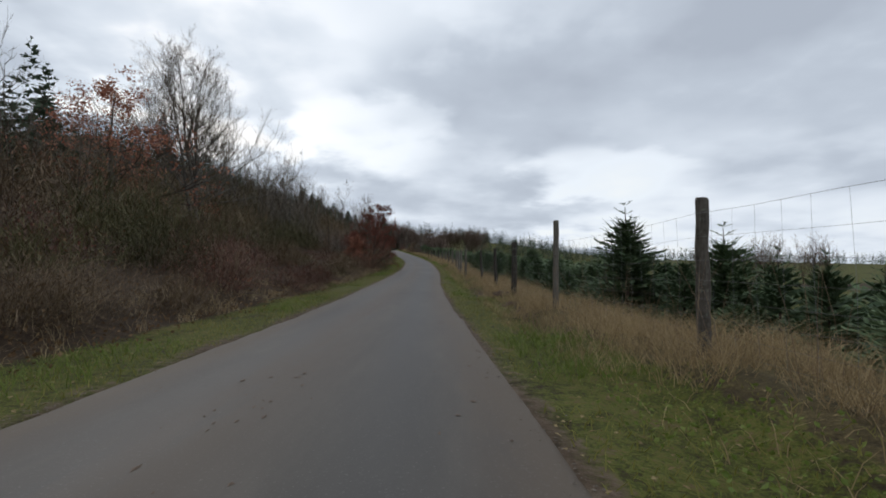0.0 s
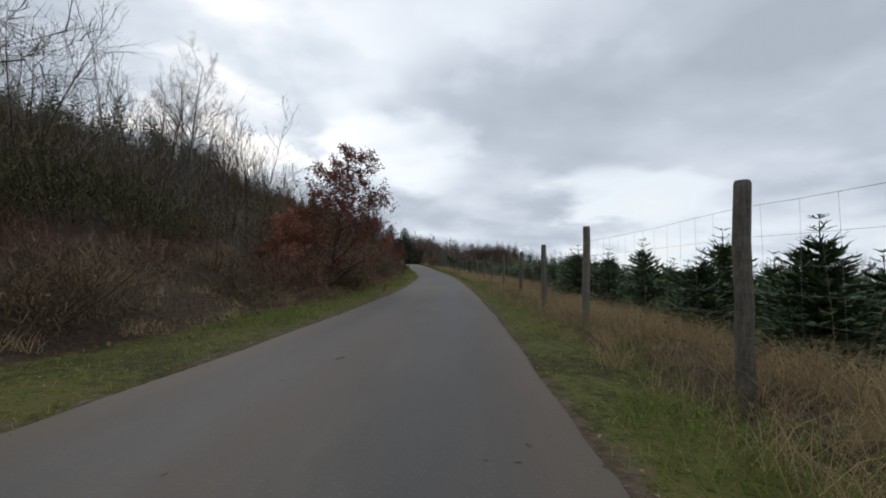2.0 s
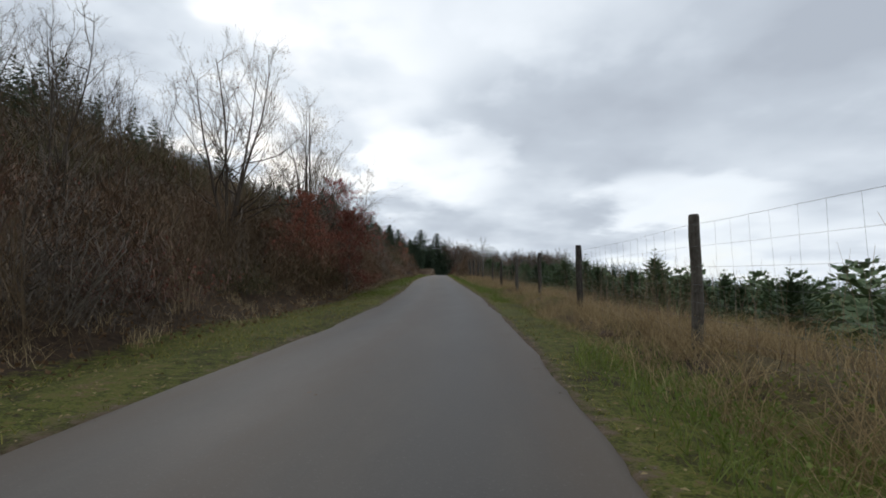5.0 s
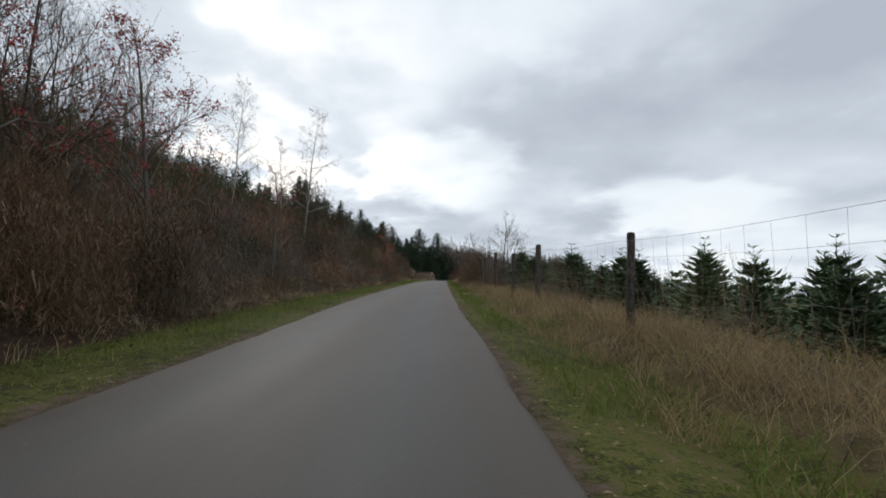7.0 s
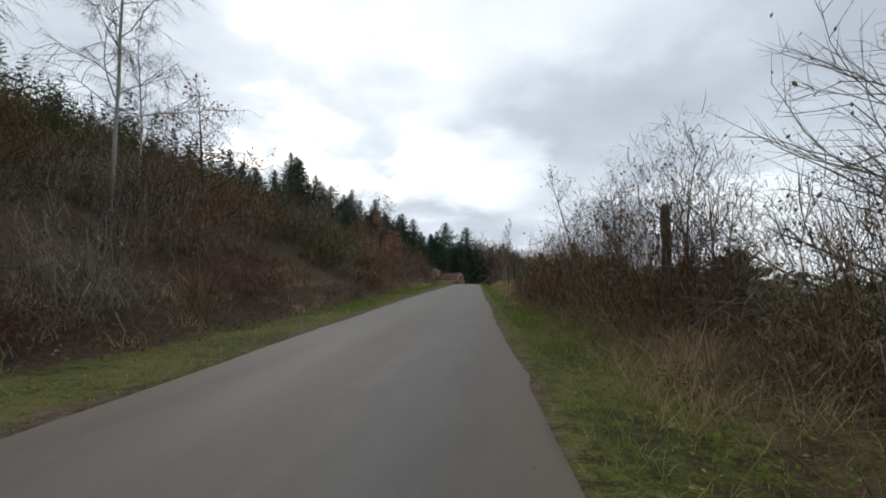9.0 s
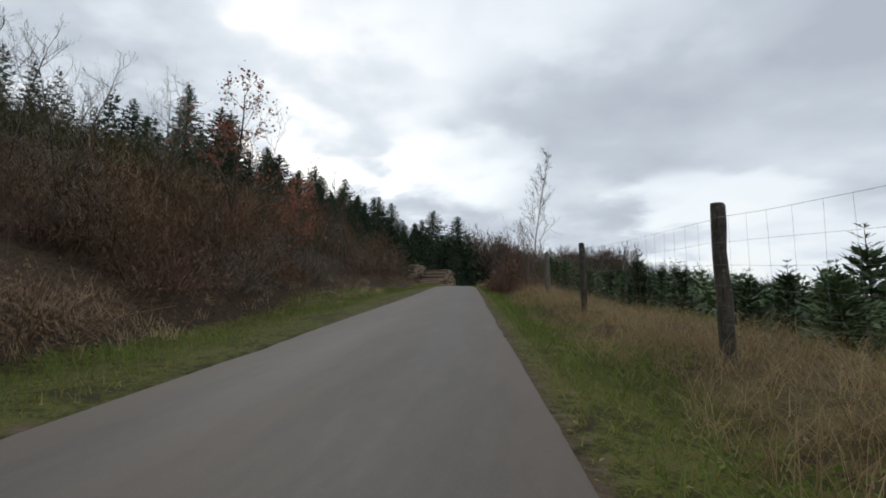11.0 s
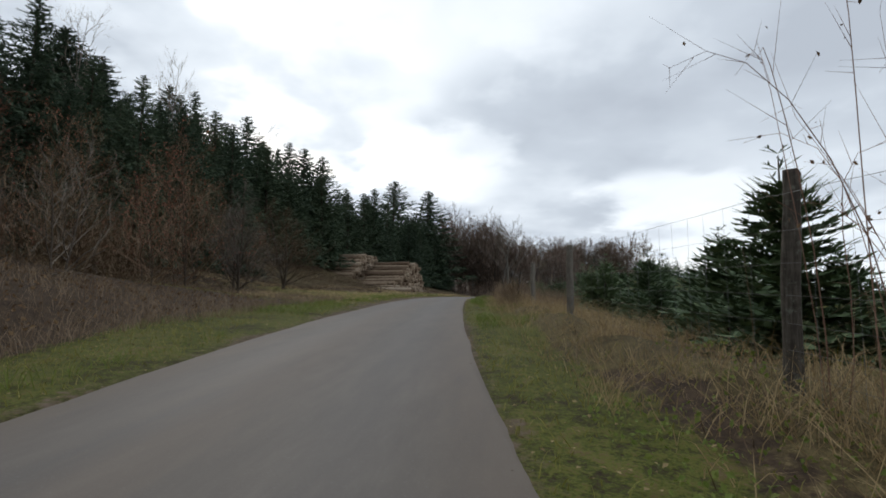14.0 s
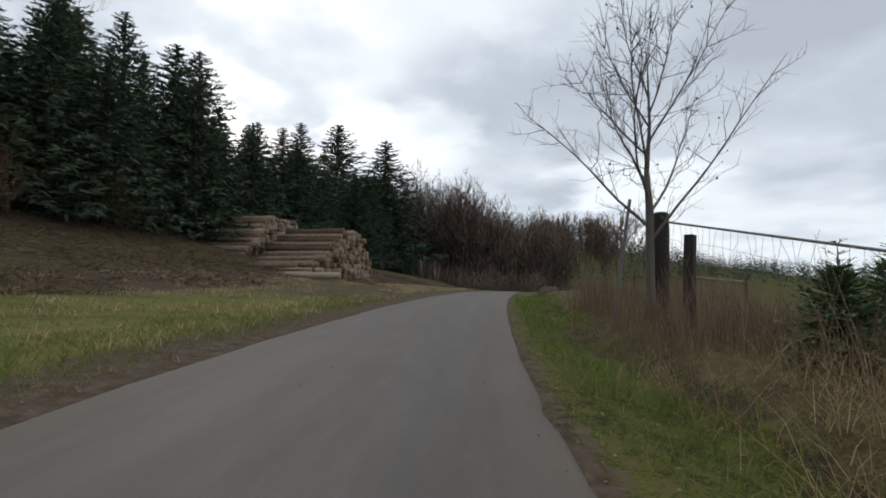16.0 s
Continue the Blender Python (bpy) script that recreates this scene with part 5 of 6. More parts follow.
EDGE_TREES = [bare_tree("dense red-brown bushy tree below the spruce wood", 290 + k, t, 0.035, BARK_BROWN, (TWIG_RED, TWIG_BROWN)[k % 2], at_place(x, y), (LEAF_OAK, LEAF_BROWN)[k % 2], 900, 0.07, levels=3, kids=(6, 5), first=0.05, limbs=16, spread_at=0.95, forks=3, group="bushes at the edge of the wood", fine=True, bold=1.3)
              for k, (x, y, t) in enumerate([(-24.5, 202.0, 6.0), (-27.0, 206.5, 6.5), (-30.5, 203.0, 6.5)])]
for k, (x, y, sc) in enumerate([(-22.5, 197.5, 0.60), (-26.0, 198.5, 0.75), (-29.5, 198.0, 0.9), (-33.5, 207.0, 1.1), (-30.0, 210.5, 0.95), (-34.0, 213.5, 1.0), (-38.0, 209.0, 1.15), (-33.0, 218.0, 0.8),
                                (-36.5, 231.0, 0.75), (-39.0, 236.5, 0.8), (-36.0, 241.0, 0.7), (-41.0, 228.0, 0.9), (-22.0, 189.5, 0.68), (-20.8, 182.5, 0.58), (-24.0, 185.0, 0.75), (-27.5, 189.0, 0.85), (-23.0, 177.5, 0.55), (-28.0, 182.0, 0.7), (-25.5, 193.0, 0.8), (-35.0, 224.5, 0.7), (-28.0, 214.5, 0.55)]):
    gx, gy, gz = at_place(x, y)
    copy_thing(EDGE_TREES[k % 3], pose(gx, gy, gz, 0, 0, 77 * k)).scale = (sc, sc, sc)

# ---------------------------------------------------------------- right side: bushes over the fence
for k, (u, y, tall, wide, long) in enumerate([(4.3, 118.6, 0.7, 1.5, 2.2), (4.4, 121.8, 2.0, 2.0, 2.8), (4.2, 124.8, 2.8, 2.6, 3.4), (4.1, 128.2, 2.8, 2.7, 3.8), (3.9, 132.2, 2.7, 2.7, 4.0), (3.9, 136.4, 1.9, 2.3, 4.0), (4.1, 140.6, 1.2, 2.0, 3.8)]):
    bramble_mass("dense tangled brown bush beside the fence", 330 + k, u, y, tall, wide, long, 8500, TWIG_BROWN if k % 2 else TWIG_RED, LEAF_BROWN, 1100, 0.045, 0.85)
for k, (u, y, tall, wide, long) in enumerate([(4.2, 166.4, 0.9, 1.9, 2.6), (4.1, 169.4, 1.9, 2.4, 3.0), (4.1, 172.6, 2.55, 3.2, 3.4), (4.1, 176.0, 2.2, 3.3, 3.6), (4.1, 179.4, 1.5, 2.6, 3.4)]):
    bramble_mass("dense tangled dark red-brown bush beside the fence", 340 + k, u, y, tall, wide, long, 9500, TWIG_DARK if k in (2, 3) else TWIG_RED, LEAF_OAK, 1500, 0.042, 0.75)
for k, (u, y, tall, wide, long) in enumerate([(3.1, 171.4, 0.8, 1.5, 2.6), (2.95, 173.6, 1.05, 1.7, 2.8), (2.95, 176.2, 1.0, 1.7, 3.0), (3.1, 178.8, 0.8, 1.5, 2.8)]):
    bramble_mass("low dark bramble spilling over the verge", 380 + k, u, y, tall, wide, long, 3600, TWIG_DARK, LEAF_GREEN if k % 2 else LEAF_OAK, 700, 0.05, 0.8)
for k, (u, y, tall, wide, long) in enumerate([(3.9, 203.4, 1.1, 1.6, 2.4), (4.0, 207.2, 1.1, 1.6, 2.6), (4.2, 210.6, 0.9, 1.5, 2.4)]):
    bramble_mass("low tangled brown bush beside the fence", 350 + k, u, y, tall, wide, long, 4200, TWIG_BROWN, LEAF_BROWN, 500, 0.045, 0.6)


def roadside(label, seed, tall, wide, stems, twigs, wood, u, y, leafing=None, count=0, leaf_size=0.05, arch=0.35, thick=0.012, curl=0.0):
    ob = shrub(label, seed, tall, wide, stems, twigs, wood, leafing, count, leaf_size, arch, "bushes along the fence", "bush", thick, 8, 3, curl)
    ob.location = place(u, y, 0.03)


bare_tree("spreading bare grey thorn tree growing through the fence", 301, 4.6, 0.05, BARK_GREY, TWIG_GREY, place(5.3, 122.2, 0.05), LEAF_BROWN, 120, 0.05, levels=3, kids=(7, 5), first=0.08, limbs=16, spread_at=1.05, forks=3, bold=0.9)
bare_tree("bare grey bush with many thin stems growing through the fence", 302, 3.1, 0.03, BARK_GREY, TWIG_GREY, place(4.6, 125.0, 0.05), LEAF_BROWN, 220, 0.05, levels=3, kids=(7, 6), first=0.05, limbs=12, spread_at=0.8, forks=5, bold=0.8)
bare_tree("bare grey bush with many thin stems growing through the fence", 307, 2.9, 0.03, BARK_GREY, TWIG_GREY, place(4.3, 128.0, 0.05), LEAF_BROWN, 220, 0.05, levels=3, kids=(7, 6), first=0.05, limbs=12, spread_at=0.8, forks=5, bold=0.8)
bare_tree("thin bare sapling rising out of the bushes", 303, 4.7, 0.035, BARK_GREY, TWIG_GREY, place(4.4, 132.6, 0.05), LEAF_BROWN, 90, 0.06, levels=3, kids=(6, 5), first=0.3, limbs=12, spread_at=0.7, name="sapling", bold=0.9)
roadside("bare brown bush with a few leaves beside the fence", 304, 2.6, 3.4, 40, 1800, TWIG_BROWN, 3.9, 131.5, LEAF_BROWN, 600, 0.06, 0.6, 0.006)
roadside("bare brown bush beside the fence", 305, 2.3, 2.8, 36, 900, TWIG_BROWN, 3.9, 136.5, LEAF_BROWN, 400, 0.06, 0.6, 0.006)
roadside("low brown bush beside the fence", 306, 1.9, 2.6, 60, 800, TWIG_BROWN, 4.1, 140.5, LEAF_BROWN, 300, 0.06, 0.8, 0.009)
roadside("bramble bush with long arching shoots and green leaves", 309, 3.5, 3.2, 40, 700, TWIG_DARK, 4.1, 171.8, LEAF_GREEN, 420, 0.045, 0.9, 0.0050, 0.5)
roadside("long arching bare bramble shoots above the dense bush", 314, 4.3, 4.4, 18, 110, TWIG_DARK, 4.1, 172.4, LEAF_OAK, 60, 0.04, 0.9, 0.0065, 0.9)
roadside("thin arching bare shoots rising from the brambles", 312, 3.3, 2.6, 16, 130, TWIG_DARK, 4.2, 187.5, LEAF_BROWN, 70, 0.04, 0.9, 0.005, 0.8)
roadside("tall thin bare shoots rising from the brambles", 313, 3.7, 1.2, 7, 60, TWIG_DARK, 4.1, 187.2, LEAF_BROWN, 30, 0.04, 0.35, 0.005)
bare_tree("small bare tree with twiggy crown behind the fence", 322, 4.4, 0.05, BARK_GREY, TWIG_GREY, place(4.9, 175.2, 0.05), LEAF_OAK, 60, 0.05, levels=3, kids=(6, 5), first=0.3, limbs=16, spread_at=0.9)
bare_tree("slender bare sapling beside the fence", 320, 6.6, 0.036, BARK_GREY, TWIG_GREY, place(4.05, 166.0, 0.05), LEAF_BROWN, 160, 0.045, levels=3, kids=(8, 6), first=0.24, limbs=26, spread_at=0.46, lift=0.10, rise=1.5, name="sapling")
def vase_tree(label, seed, fork, tall, radius, at):
    """A young tree with arching limbs all the way up its trunk."""
    g = np.random.default_rng(seed)
    trunk = np.array([[0, 0, -0.15], [0.03, 0, 0.15], [0.05, 0.01, fork * 0.5], [0.06, 0.0, fork], [0.03, 0.02, fork + 0.6], [0.10, 0.03, fork + 1.4], [0.07, 0.0, tall * 0.75]])
    ob = thing("bare_tree", label, "tree", "", at)
    core = part("trunk", mesh_of("trunk", *tube_groups([(trunk, radius * np.array([1.5, 1.1, 0.85, 0.75, 0.5, 0.3, 0.08]))], 9), BARK_GREY, True), ob)
    tips = []
    for k in range(11):
        c = (0.35, 2.9)[k % 2] + 0.75 * (k // 2) + g.normal(0, 0.3)
        f0 = k / 11
        out = (0.95, 1.25, 0.8, 1.1, 0.7, 1.0, 0.9, 0.6, 0.8, 0.5, 0.4)[k]
        high = fork - 0.55 + f0 * (tall * 0.75 - fork)
        start = np.array([np.interp(high, trunk[:, 2], trunk[:, q]) for q in range(3)])
        way = np.array([np.cos(c) * out, np.sin(c) * out, 1.0])
        main, rad = limb(g, start, way / np.linalg.norm(way), (tall - fork) * (0.86 - 0.42 * f0) * g.uniform(0.85, 1.05), radius * (0.34 - 0.16 * f0), 10, 0.08, 0.05)
        bough = part("limb", mesh_of("limb", *tube_groups([(main, np.maximum(rad * np.linspace(1, 0.4, 10), 0.0045))], 7), BARK_GREY, True), core)
        thin = []
        for q in range(15):
            f = 0.10 + 0.87 * (q + g.uniform(0, 0.8)) / 15
            p0 = main[int(f * 9)]
            d = main[min(int(f * 9) + 1, 9)] - p0
            d = d / (np.linalg.norm(d) + 1e-9) + g.normal(0, 0.50, 3)
            side, rad2 = limb(g, p0, d / np.linalg.norm(d), g.uniform(0.4, 1.25) * (1.1 - 0.6 * f), 0.0075, 5, 0.13, 0.06)
            thin.append((side, rad2))
            for _ in range(6):
                p1 = side[int(g.integers(1, 5))]
                d = g.normal(0, 0.6, 3) + [0, 0, 0.4] + (side[-1] - side[0])
                twig, rad3 = limb(g, p1, d / np.linalg.norm(d), g.uniform(0.12, 0.42), 0.0038, 3, 0.15, 0.05)
                thin.append((twig, rad3))
                tips.append(twig[-1])
        part("spray", mesh_of("spray", *tube_groups(thin, 3), TWIG_GREY), bough)
    tips = np.array(tips)
    part("foliage", mesh_of("foliage", *leaves(g, tips[g.integers(0, len(tips), 70)], 0.05), LEAF_BROWN), ob, "a few withered leaves")


vase_tree("young bare tree with grey trunk by the gate", 321, 1.95, 6.1, 0.085, at_place(-11.82, 219.3))

# ---------------------------------------------------------------- gate and paddock at the bend
def build_gate():
    x, y, z = at_place(-11.48, 219.6)
    strainer = thing("gate_post", "thick dark wooden straining post behind the young tree", "post", "gate posts", (x, y, z))
    v, f = tubes(np.array([[[0, 0, -0.3], [0, 0.01, 0.8], [0.02, 0, 1.92], [0.02, 0, 1.96]]]), np.array([[0.14, 0.14, 0.13, 0.10]]), 10)
    part("shaft", mesh_of("shaft", v, f, POST_DARK, True), strainer)
    part("head", mesh_of("head", *tubes(np.array([[[0.02, 0, 1.955], [0.02, 0, 1.975]]]), np.array([[0.10, 0.001]]), 10), POST_DARK), strainer)
    x2, y2, z2 = at_place(-11.42, 218.75)
    second = thing("gate_post", "squared dark wooden gate post", "post", "gate posts", (x2, y2, z2))
    v, f = tubes(np.array([[[0, 0, -0.3], [0.02, 0, 1.0], [0.05, 0, 1.62]]]), np.array([[0.10, 0.098, 0.095]]), 4)
    part("shaft", mesh_of("shaft", v, f, POST_DARK), second)
    part("head", mesh_of("head", *tubes(np.array([[[0.05, 0, 1.615], [0.05, 0, 1.635]]]), np.array([[0.094, 0.001]]), 4), POST_DARK), second)
    rail = thing("gate_rail", "long grey metal tube running from the gate post", "rail")
    a, b = np.array([-11.45, 219.6, 11.79]), np.array([-10.62, 214.9, 10.88])
    part("tube", mesh_of("tube", *tubes(np.array([[a, (a + b) / 2, b]]), np.full((1, 3), 0.017), 8), TUBE, True), rail)
    # torn wire mesh hanging from the tube
    g = np.random.default_rng(71)
    lines = []
    for k in range(34):
        top = a + (b - a) * (k + 0.5) / 34
        low = top + np.array([g.normal(0, 0.05), g.normal(0, 0.05), -g.uniform(0.35, 0.75)])
        lines.append((np.array([top, (top + low) / 2 + g.normal(0, 0.02, 3), low]), np.full(3, 0.0022)))
    for drop in (0.28, 0.55):
        line = np.array([a + (b - a) * q + np.array([0, 0, -drop + g.normal(0, 0.02)]) for q in np.linspace(0.02, 1, 9)])
        lines.append((line, np.full(9, 0.0022)))
    part("mesh_panel", mesh_of("mesh_panel", *tube_groups(lines, 4), WIRE), rail, "torn wire mesh hanging from the tube")
    lean = thing("fence_stake", "leaning grey stake beside the young tree", "stake", "", at_place(-12.2, 219.9))
    part("shaft", mesh_of("shaft", *tubes(np.array([[[0, 0, -0.2], [0.16, 0, 1.1], [0.33, 0, 2.22]]]), np.full((1, 3), 0.028), 7), TUBE, True), lean)
    # low rail fence round a plot behind the gate
    stakes = [(5.4, 225.6), (6.4, 224.3), (7.4, 223.2)]
    low = thing("paddock_fence", "low pale wooden rail fence round a brown plot", "fence")
    last = None
    for u, yy in stakes:
        q = np.array(place(u, yy))
        st = part("post", mesh_of("post", *tubes(np.array([[[0, 0, -0.2], [0.03, 0, 0.95]]]), np.full((1, 2), 0.045), 6), LOG_BARK), low)
        st.location = q
        if last is not None:
            part("rail", mesh_of("rail", *tubes(np.array([[last + [0, 0, 0.88], q + [0, 0, 0.86]]]), np.full((1, 2), 0.03), 6), LOG_BARK), low)
        last = q
    for k, (u, yy, t, tilt) in enumerate([(5.9, 214.8, 1.5, 3), (6.6, 213.4, 1.7, 1)]):
        st = thing("wire_stake", "thin pale fence stake standing in the dead weeds", "stake", "thin stakes", place(u, yy))
        part("shaft", mesh_of("shaft", *tubes(np.array([[[0, 0, -0.1], [0.02 * tilt, 0, t]]]), np.full((1, 2), 0.016), 5), LOG_BARK), st)


build_gate()

# ---------------------------------------------------------------- log stacks
def log_mesh(seed, length, r):
    g = np.random.default_rng(seed)
    n, s = 5, 11
    xs = np.linspace(-length / 2, length / 2, n)
    taper = np.linspace(1.07, 0.93, n)
    ang = np.arange(s) * 2 * np.pi / s
    lump = 1 + 0.05 * g.normal(size=s)
    bow = g.normal(0, 0.02, (n, 2)) * np.array([[0], [1], [1.4], [1], [0]])
    v = [(x, b[0] + r * t * l * math.cos(q), b[1] + r * t * l * math.sin(q)) for x, t, b in zip(xs, taper, bow) for q, l in zip(ang, lump)]
    f = [(i * s + k, i * s + (k + 1) % s, (i + 1) * s + (k + 1) % s, (i + 1) * s + k) for i in range(n - 1) for k in range(s)]
    m = len(f)
    f += [tuple(reversed(range(s))), tuple((n - 1) * s + k for k in range(s))]
    me = bpy.data.meshes.new("log")
    me.from_pydata(v, [], f)
    me.materials.append(LOG_BARK)
    me.materials.append(LOG_END)
    for p in list(me.polygons)[m:]:
        p.material_index = 1
    for p in list(me.polygons)[:m]:
        p.use_smooth = True
    return me


LOGS = [log_mesh(500 + k, 4.9 + 0.22 * (k % 4), r) for k, r in enumerate([0.18, 0.22, 0.26, 0.20, 0.24, 0.29, 0.19, 0.23])]


def log_stack(label, x, y0, y1, z, high, front, back, turn, seed):
    """Logs lying across, heaped between y0 and y1, with slanting ends."""
    g = np.random.default_rng(seed)
    stack = thing("log_stack", label, "log stack", "stacks of felled logs", (x, (y0 + y1) / 2, z))
    stack.rotation_euler[2] = radians(turn)
    half = (y1 - y0) / 2
    pitch, rise = 0.50, 0.415
    k = 0
    for row in range(int(high / rise)):
        h = 0.20 + row * rise
        lo, hi = -half + front * h, half - back * h
        p = lo + (0.5 if row % 2 else 0.0) * pitch
        while p < hi:
            ob = part("log", LOGS[int(g.integers(0, len(LOGS)))], stack)
            ob.matrix_basis = pose(g.normal(0, 0.13), p + g.normal(0, 0.04), h + g.normal(0, 0.03), g.uniform(0, 360), g.normal(0, 0.5), g.normal(0, 1.3) + (180 if g.random() < 0.5 else 0))
            p += pitch * g.uniform(0.96, 1.08)
            k += 1
    return stack


log_stack("tall stack of pale felled spruce logs on the verge", -27.1, 245.0, 261.0, 10.75, 4.2, 1.9, 0.9, -7, 61)
log_stack("tall stack of felled spruce logs below the wood", -33.9, 249.5, 262.0, 12.1, 4.4, 1.2, 0.8, -7, 62)
for k, (x, y, z, turn) in enumerate([(-28.6, 245.2, 0.12, -6), (-25.6, 244.2, 0.10, 3)]):
    loose = thing("loose_log", "single felled log lying before the stack", "log", "loose logs", at_place(x, y)[:2] + (at_place(x, y)[2] + 0.1 + z,))
    loose.rotation_euler[2] = radians(turn)
    part("log", LOGS[k * 2], loose)

# ---------------------------------------------------------------- spruce wood
def spruce_parts(seed, tall, wide, boughs, sprays, size=1.0, slim=1.0):
    """A dense old spruce: boughs all round the trunk, each hung with drooping sprays of needles."""
    g = np.random.default_rng(seed)
    trunk = [(np.array([[0, 0, -0.2], [g.normal(0, 0.1), g.normal(0, 0.1), tall * 0.5], [0, 0, tall * 0.98]]), np.array([0.26, 0.16, 0.03]))]
    f = ((np.arange(boughs) + g.uniform(0, 1, boughs)) / boughs) ** 0.88
    ang = np.arange(boughs) * 2.39996 + g.normal(0, 0.35, boughs)
    lobes = 1 + 0.14 * np.sin(ang * 3 + g.uniform(0, 6)) + 0.05 * np.sin(f * 40 + g.uniform(0, 6))
    ln = wide * 0.5 * (0.025 + 0.975 * (1 - f) ** 0.66) * g.uniform(0.66, 1.18, boughs) * lobes
    out = np.stack([np.cos(ang), np.sin(ang), 0 * ang], 1)
    side = np.stack([-np.sin(ang), np.cos(ang), 0 * ang], 1)
    k = np.repeat(np.arange(boughs), sprays)
    t = (np.tile(np.arange(sprays), boughs) + g.uniform(0, 1, boughs * sprays)) / sprays
    n = len(k)
    fall = (-0.34 * t + 0.22 * t ** 2 + 0.28 * f[k] * t) * ln[k]
    base = out[k] * (ln[k] * t)[:, None]
    base[:, 2] += tall * (0.015 + 0.975 * f[k]) + fall
    way = out[k] * g.uniform(0.2, 1.0, n)[:, None] + side[k] * g.normal(0, 0.65, n)[:, None]
    way[:, 2] += g.uniform(-0.8, 0.30, n) + 1.1 * f[k] ** 4
    way /= np.linalg.norm(way, axis=1, keepdims=True)
    long = size * (0.20 + 0.34 * (1 - f[k]) ** 0.45 + 0.075 * wide * (1 - f[k]) ** 0.8) * g.uniform(0.6, 1.3, n)
    e = np.cross(way, g.normal(size=(n, 3)))
    e /= np.linalg.norm(e, axis=1, keepdims=True) + 1e-9
    w = (long * g.uniform(0.16, 0.30, n) * slim)[:, None]
    long = long[:, None]
    v = np.stack([base - way * long * 0.2, base + way * long * 0.35 + e * w, base + way * long, base + way * long * 0.35 - e * w], 1).reshape(-1, 3)
    i = np.arange(n)[:, None] * 4
    return trunk, (v, np.concatenate([i + np.array([[0, 1, 2]]), i + np.array([[0, 2, 3]])]))


def spruce(seed, tall, wide, boughs, sprays, size, slim):
    trunk, crown = spruce_parts(seed, tall, wide, boughs, sprays, size, slim)
    ob = thing("spruce_tree", "tall dense dark green spruce of the wood", "spruce", "spruce wood")
    part("trunk", mesh_of("trunk", *tube_groups(trunk, 7), BARK_BROWN, True), ob)
    part("crown", mesh_of("crown", *crown, SPRUCE), ob)
    return ob


SPRUCE_TALL = (17.0, 15.0, 19.0, 13.0)
SPRUCES = [spruce(400 + k, t, w, b, 40, 0.54, 0.62) for k, (t, w, b) in enumerate(zip(SPRUCE_TALL, (8.4, 7.8, 9.0, 7.2), (300, 270, 320, 250)))]
BACK_SPRUCES = [spruce(410 + k, t, w, 230, 12, 0.95, 0.7) for k, (t, w) in enumerate(zip(SPRUCE_TALL[:3], (8.4, 7.8, 9.0)))]
for k, (u, y) in enumerate([(-41.0, 262.0), (-39.0, 271.0), (-43.0, 246.0)]):
    BACK_SPRUCES[k].location = place(u + HALF, y, 0.1)
# place, height of the top, width
named = [(-34.1, 287.7, 35.2, 9.6), (-27.6, 294.4, 34.4, 9.6), (-37.6, 252.5, 30.6, 7.4), (-41.7, 255.8, 32.9, 7.6), (-55.0, 215.4, 38.7, 8.5), (-49.3, 221.2, 33.3, 8), (-47.4, 201.4, 33.5, 8), (-30.5, 291.5, 28.0, 8), (-38.0, 284.0, 29.0, 8), (-35.5, 279.0, 25.0, 7)]
for k, (x, y, top, wide) in enumerate(named):
    gx, gy, gz = at_place(x, y)
    s = (top - gz) / SPRUCE_TALL[k % 4]
    sw = wide * (1.9 if y > 280 else 1.5) / (8.4, 7.8, 9.0, 7.2)[k % 4]
    m = pose(gx, gy, gz, 0, 0, 70 * k)
    if k < 4:
        SPRUCES[k].matrix_basis = m @ Matrix.Diagonal((sw, sw, s, 1))
    else:
        copy_thing(SPRUCES[k % 4], m).scale = (sw, sw, s)
spots = []
for y in np.arange(204, 300, 3.6):
    for a in (23, 27, 31, 35):
        if rng.random() < 0.92:
            spots.append((a, -HALF - a * 1.08 - rng.uniform(-1.2, 1.2) - 10 * float(step(y, 232, 210)) + 4 * float(step(y, 255, 285)), y + rng.uniform(-1.5, 1.5)))
for a, u, y in spots:
    x, yy, z = place(u, y, 0.1)
    s = rng.uniform(0.72, 0.95) * (0.88 if y < 238 else 0.94 if y < 250 else 0.80)
    copy_thing(SPRUCES[int(rng.integers(0, 4))] if a == 23 else BACK_SPRUCES[int(rng.integers(0, 3))], pose(x, yy, z, 0, 0, rng.uniform(0, 360))).scale = (s * 1.4, s * 1.4, s * rng.uniform(0.9, 1.15))


# lower spruces at the end of the wood, behind the bushes of the bank
for y in np.arange(189, 226, 3.0):
    for a in (14.0, 17.5, 21.5, 26.0):
        if rng.random() < 0.88 and (a > 15 or y > 201):
            x, yy, z = place(-HALF - a - rng.uniform(-1.2, 1.2) - 3.5 * float(step(y, 206, 222)), y + rng.uniform(-1.2, 1.2), 0.1)
            s = rng.uniform(0.50, 0.68)
            copy_thing(SPRUCES[int(rng.integers(0, 4))], pose(x, yy, z, 0, 0, rng.uniform(0, 360))).scale = (s * 1.1, s * 1.1, s * rng.uniform(0.92, 1.12))


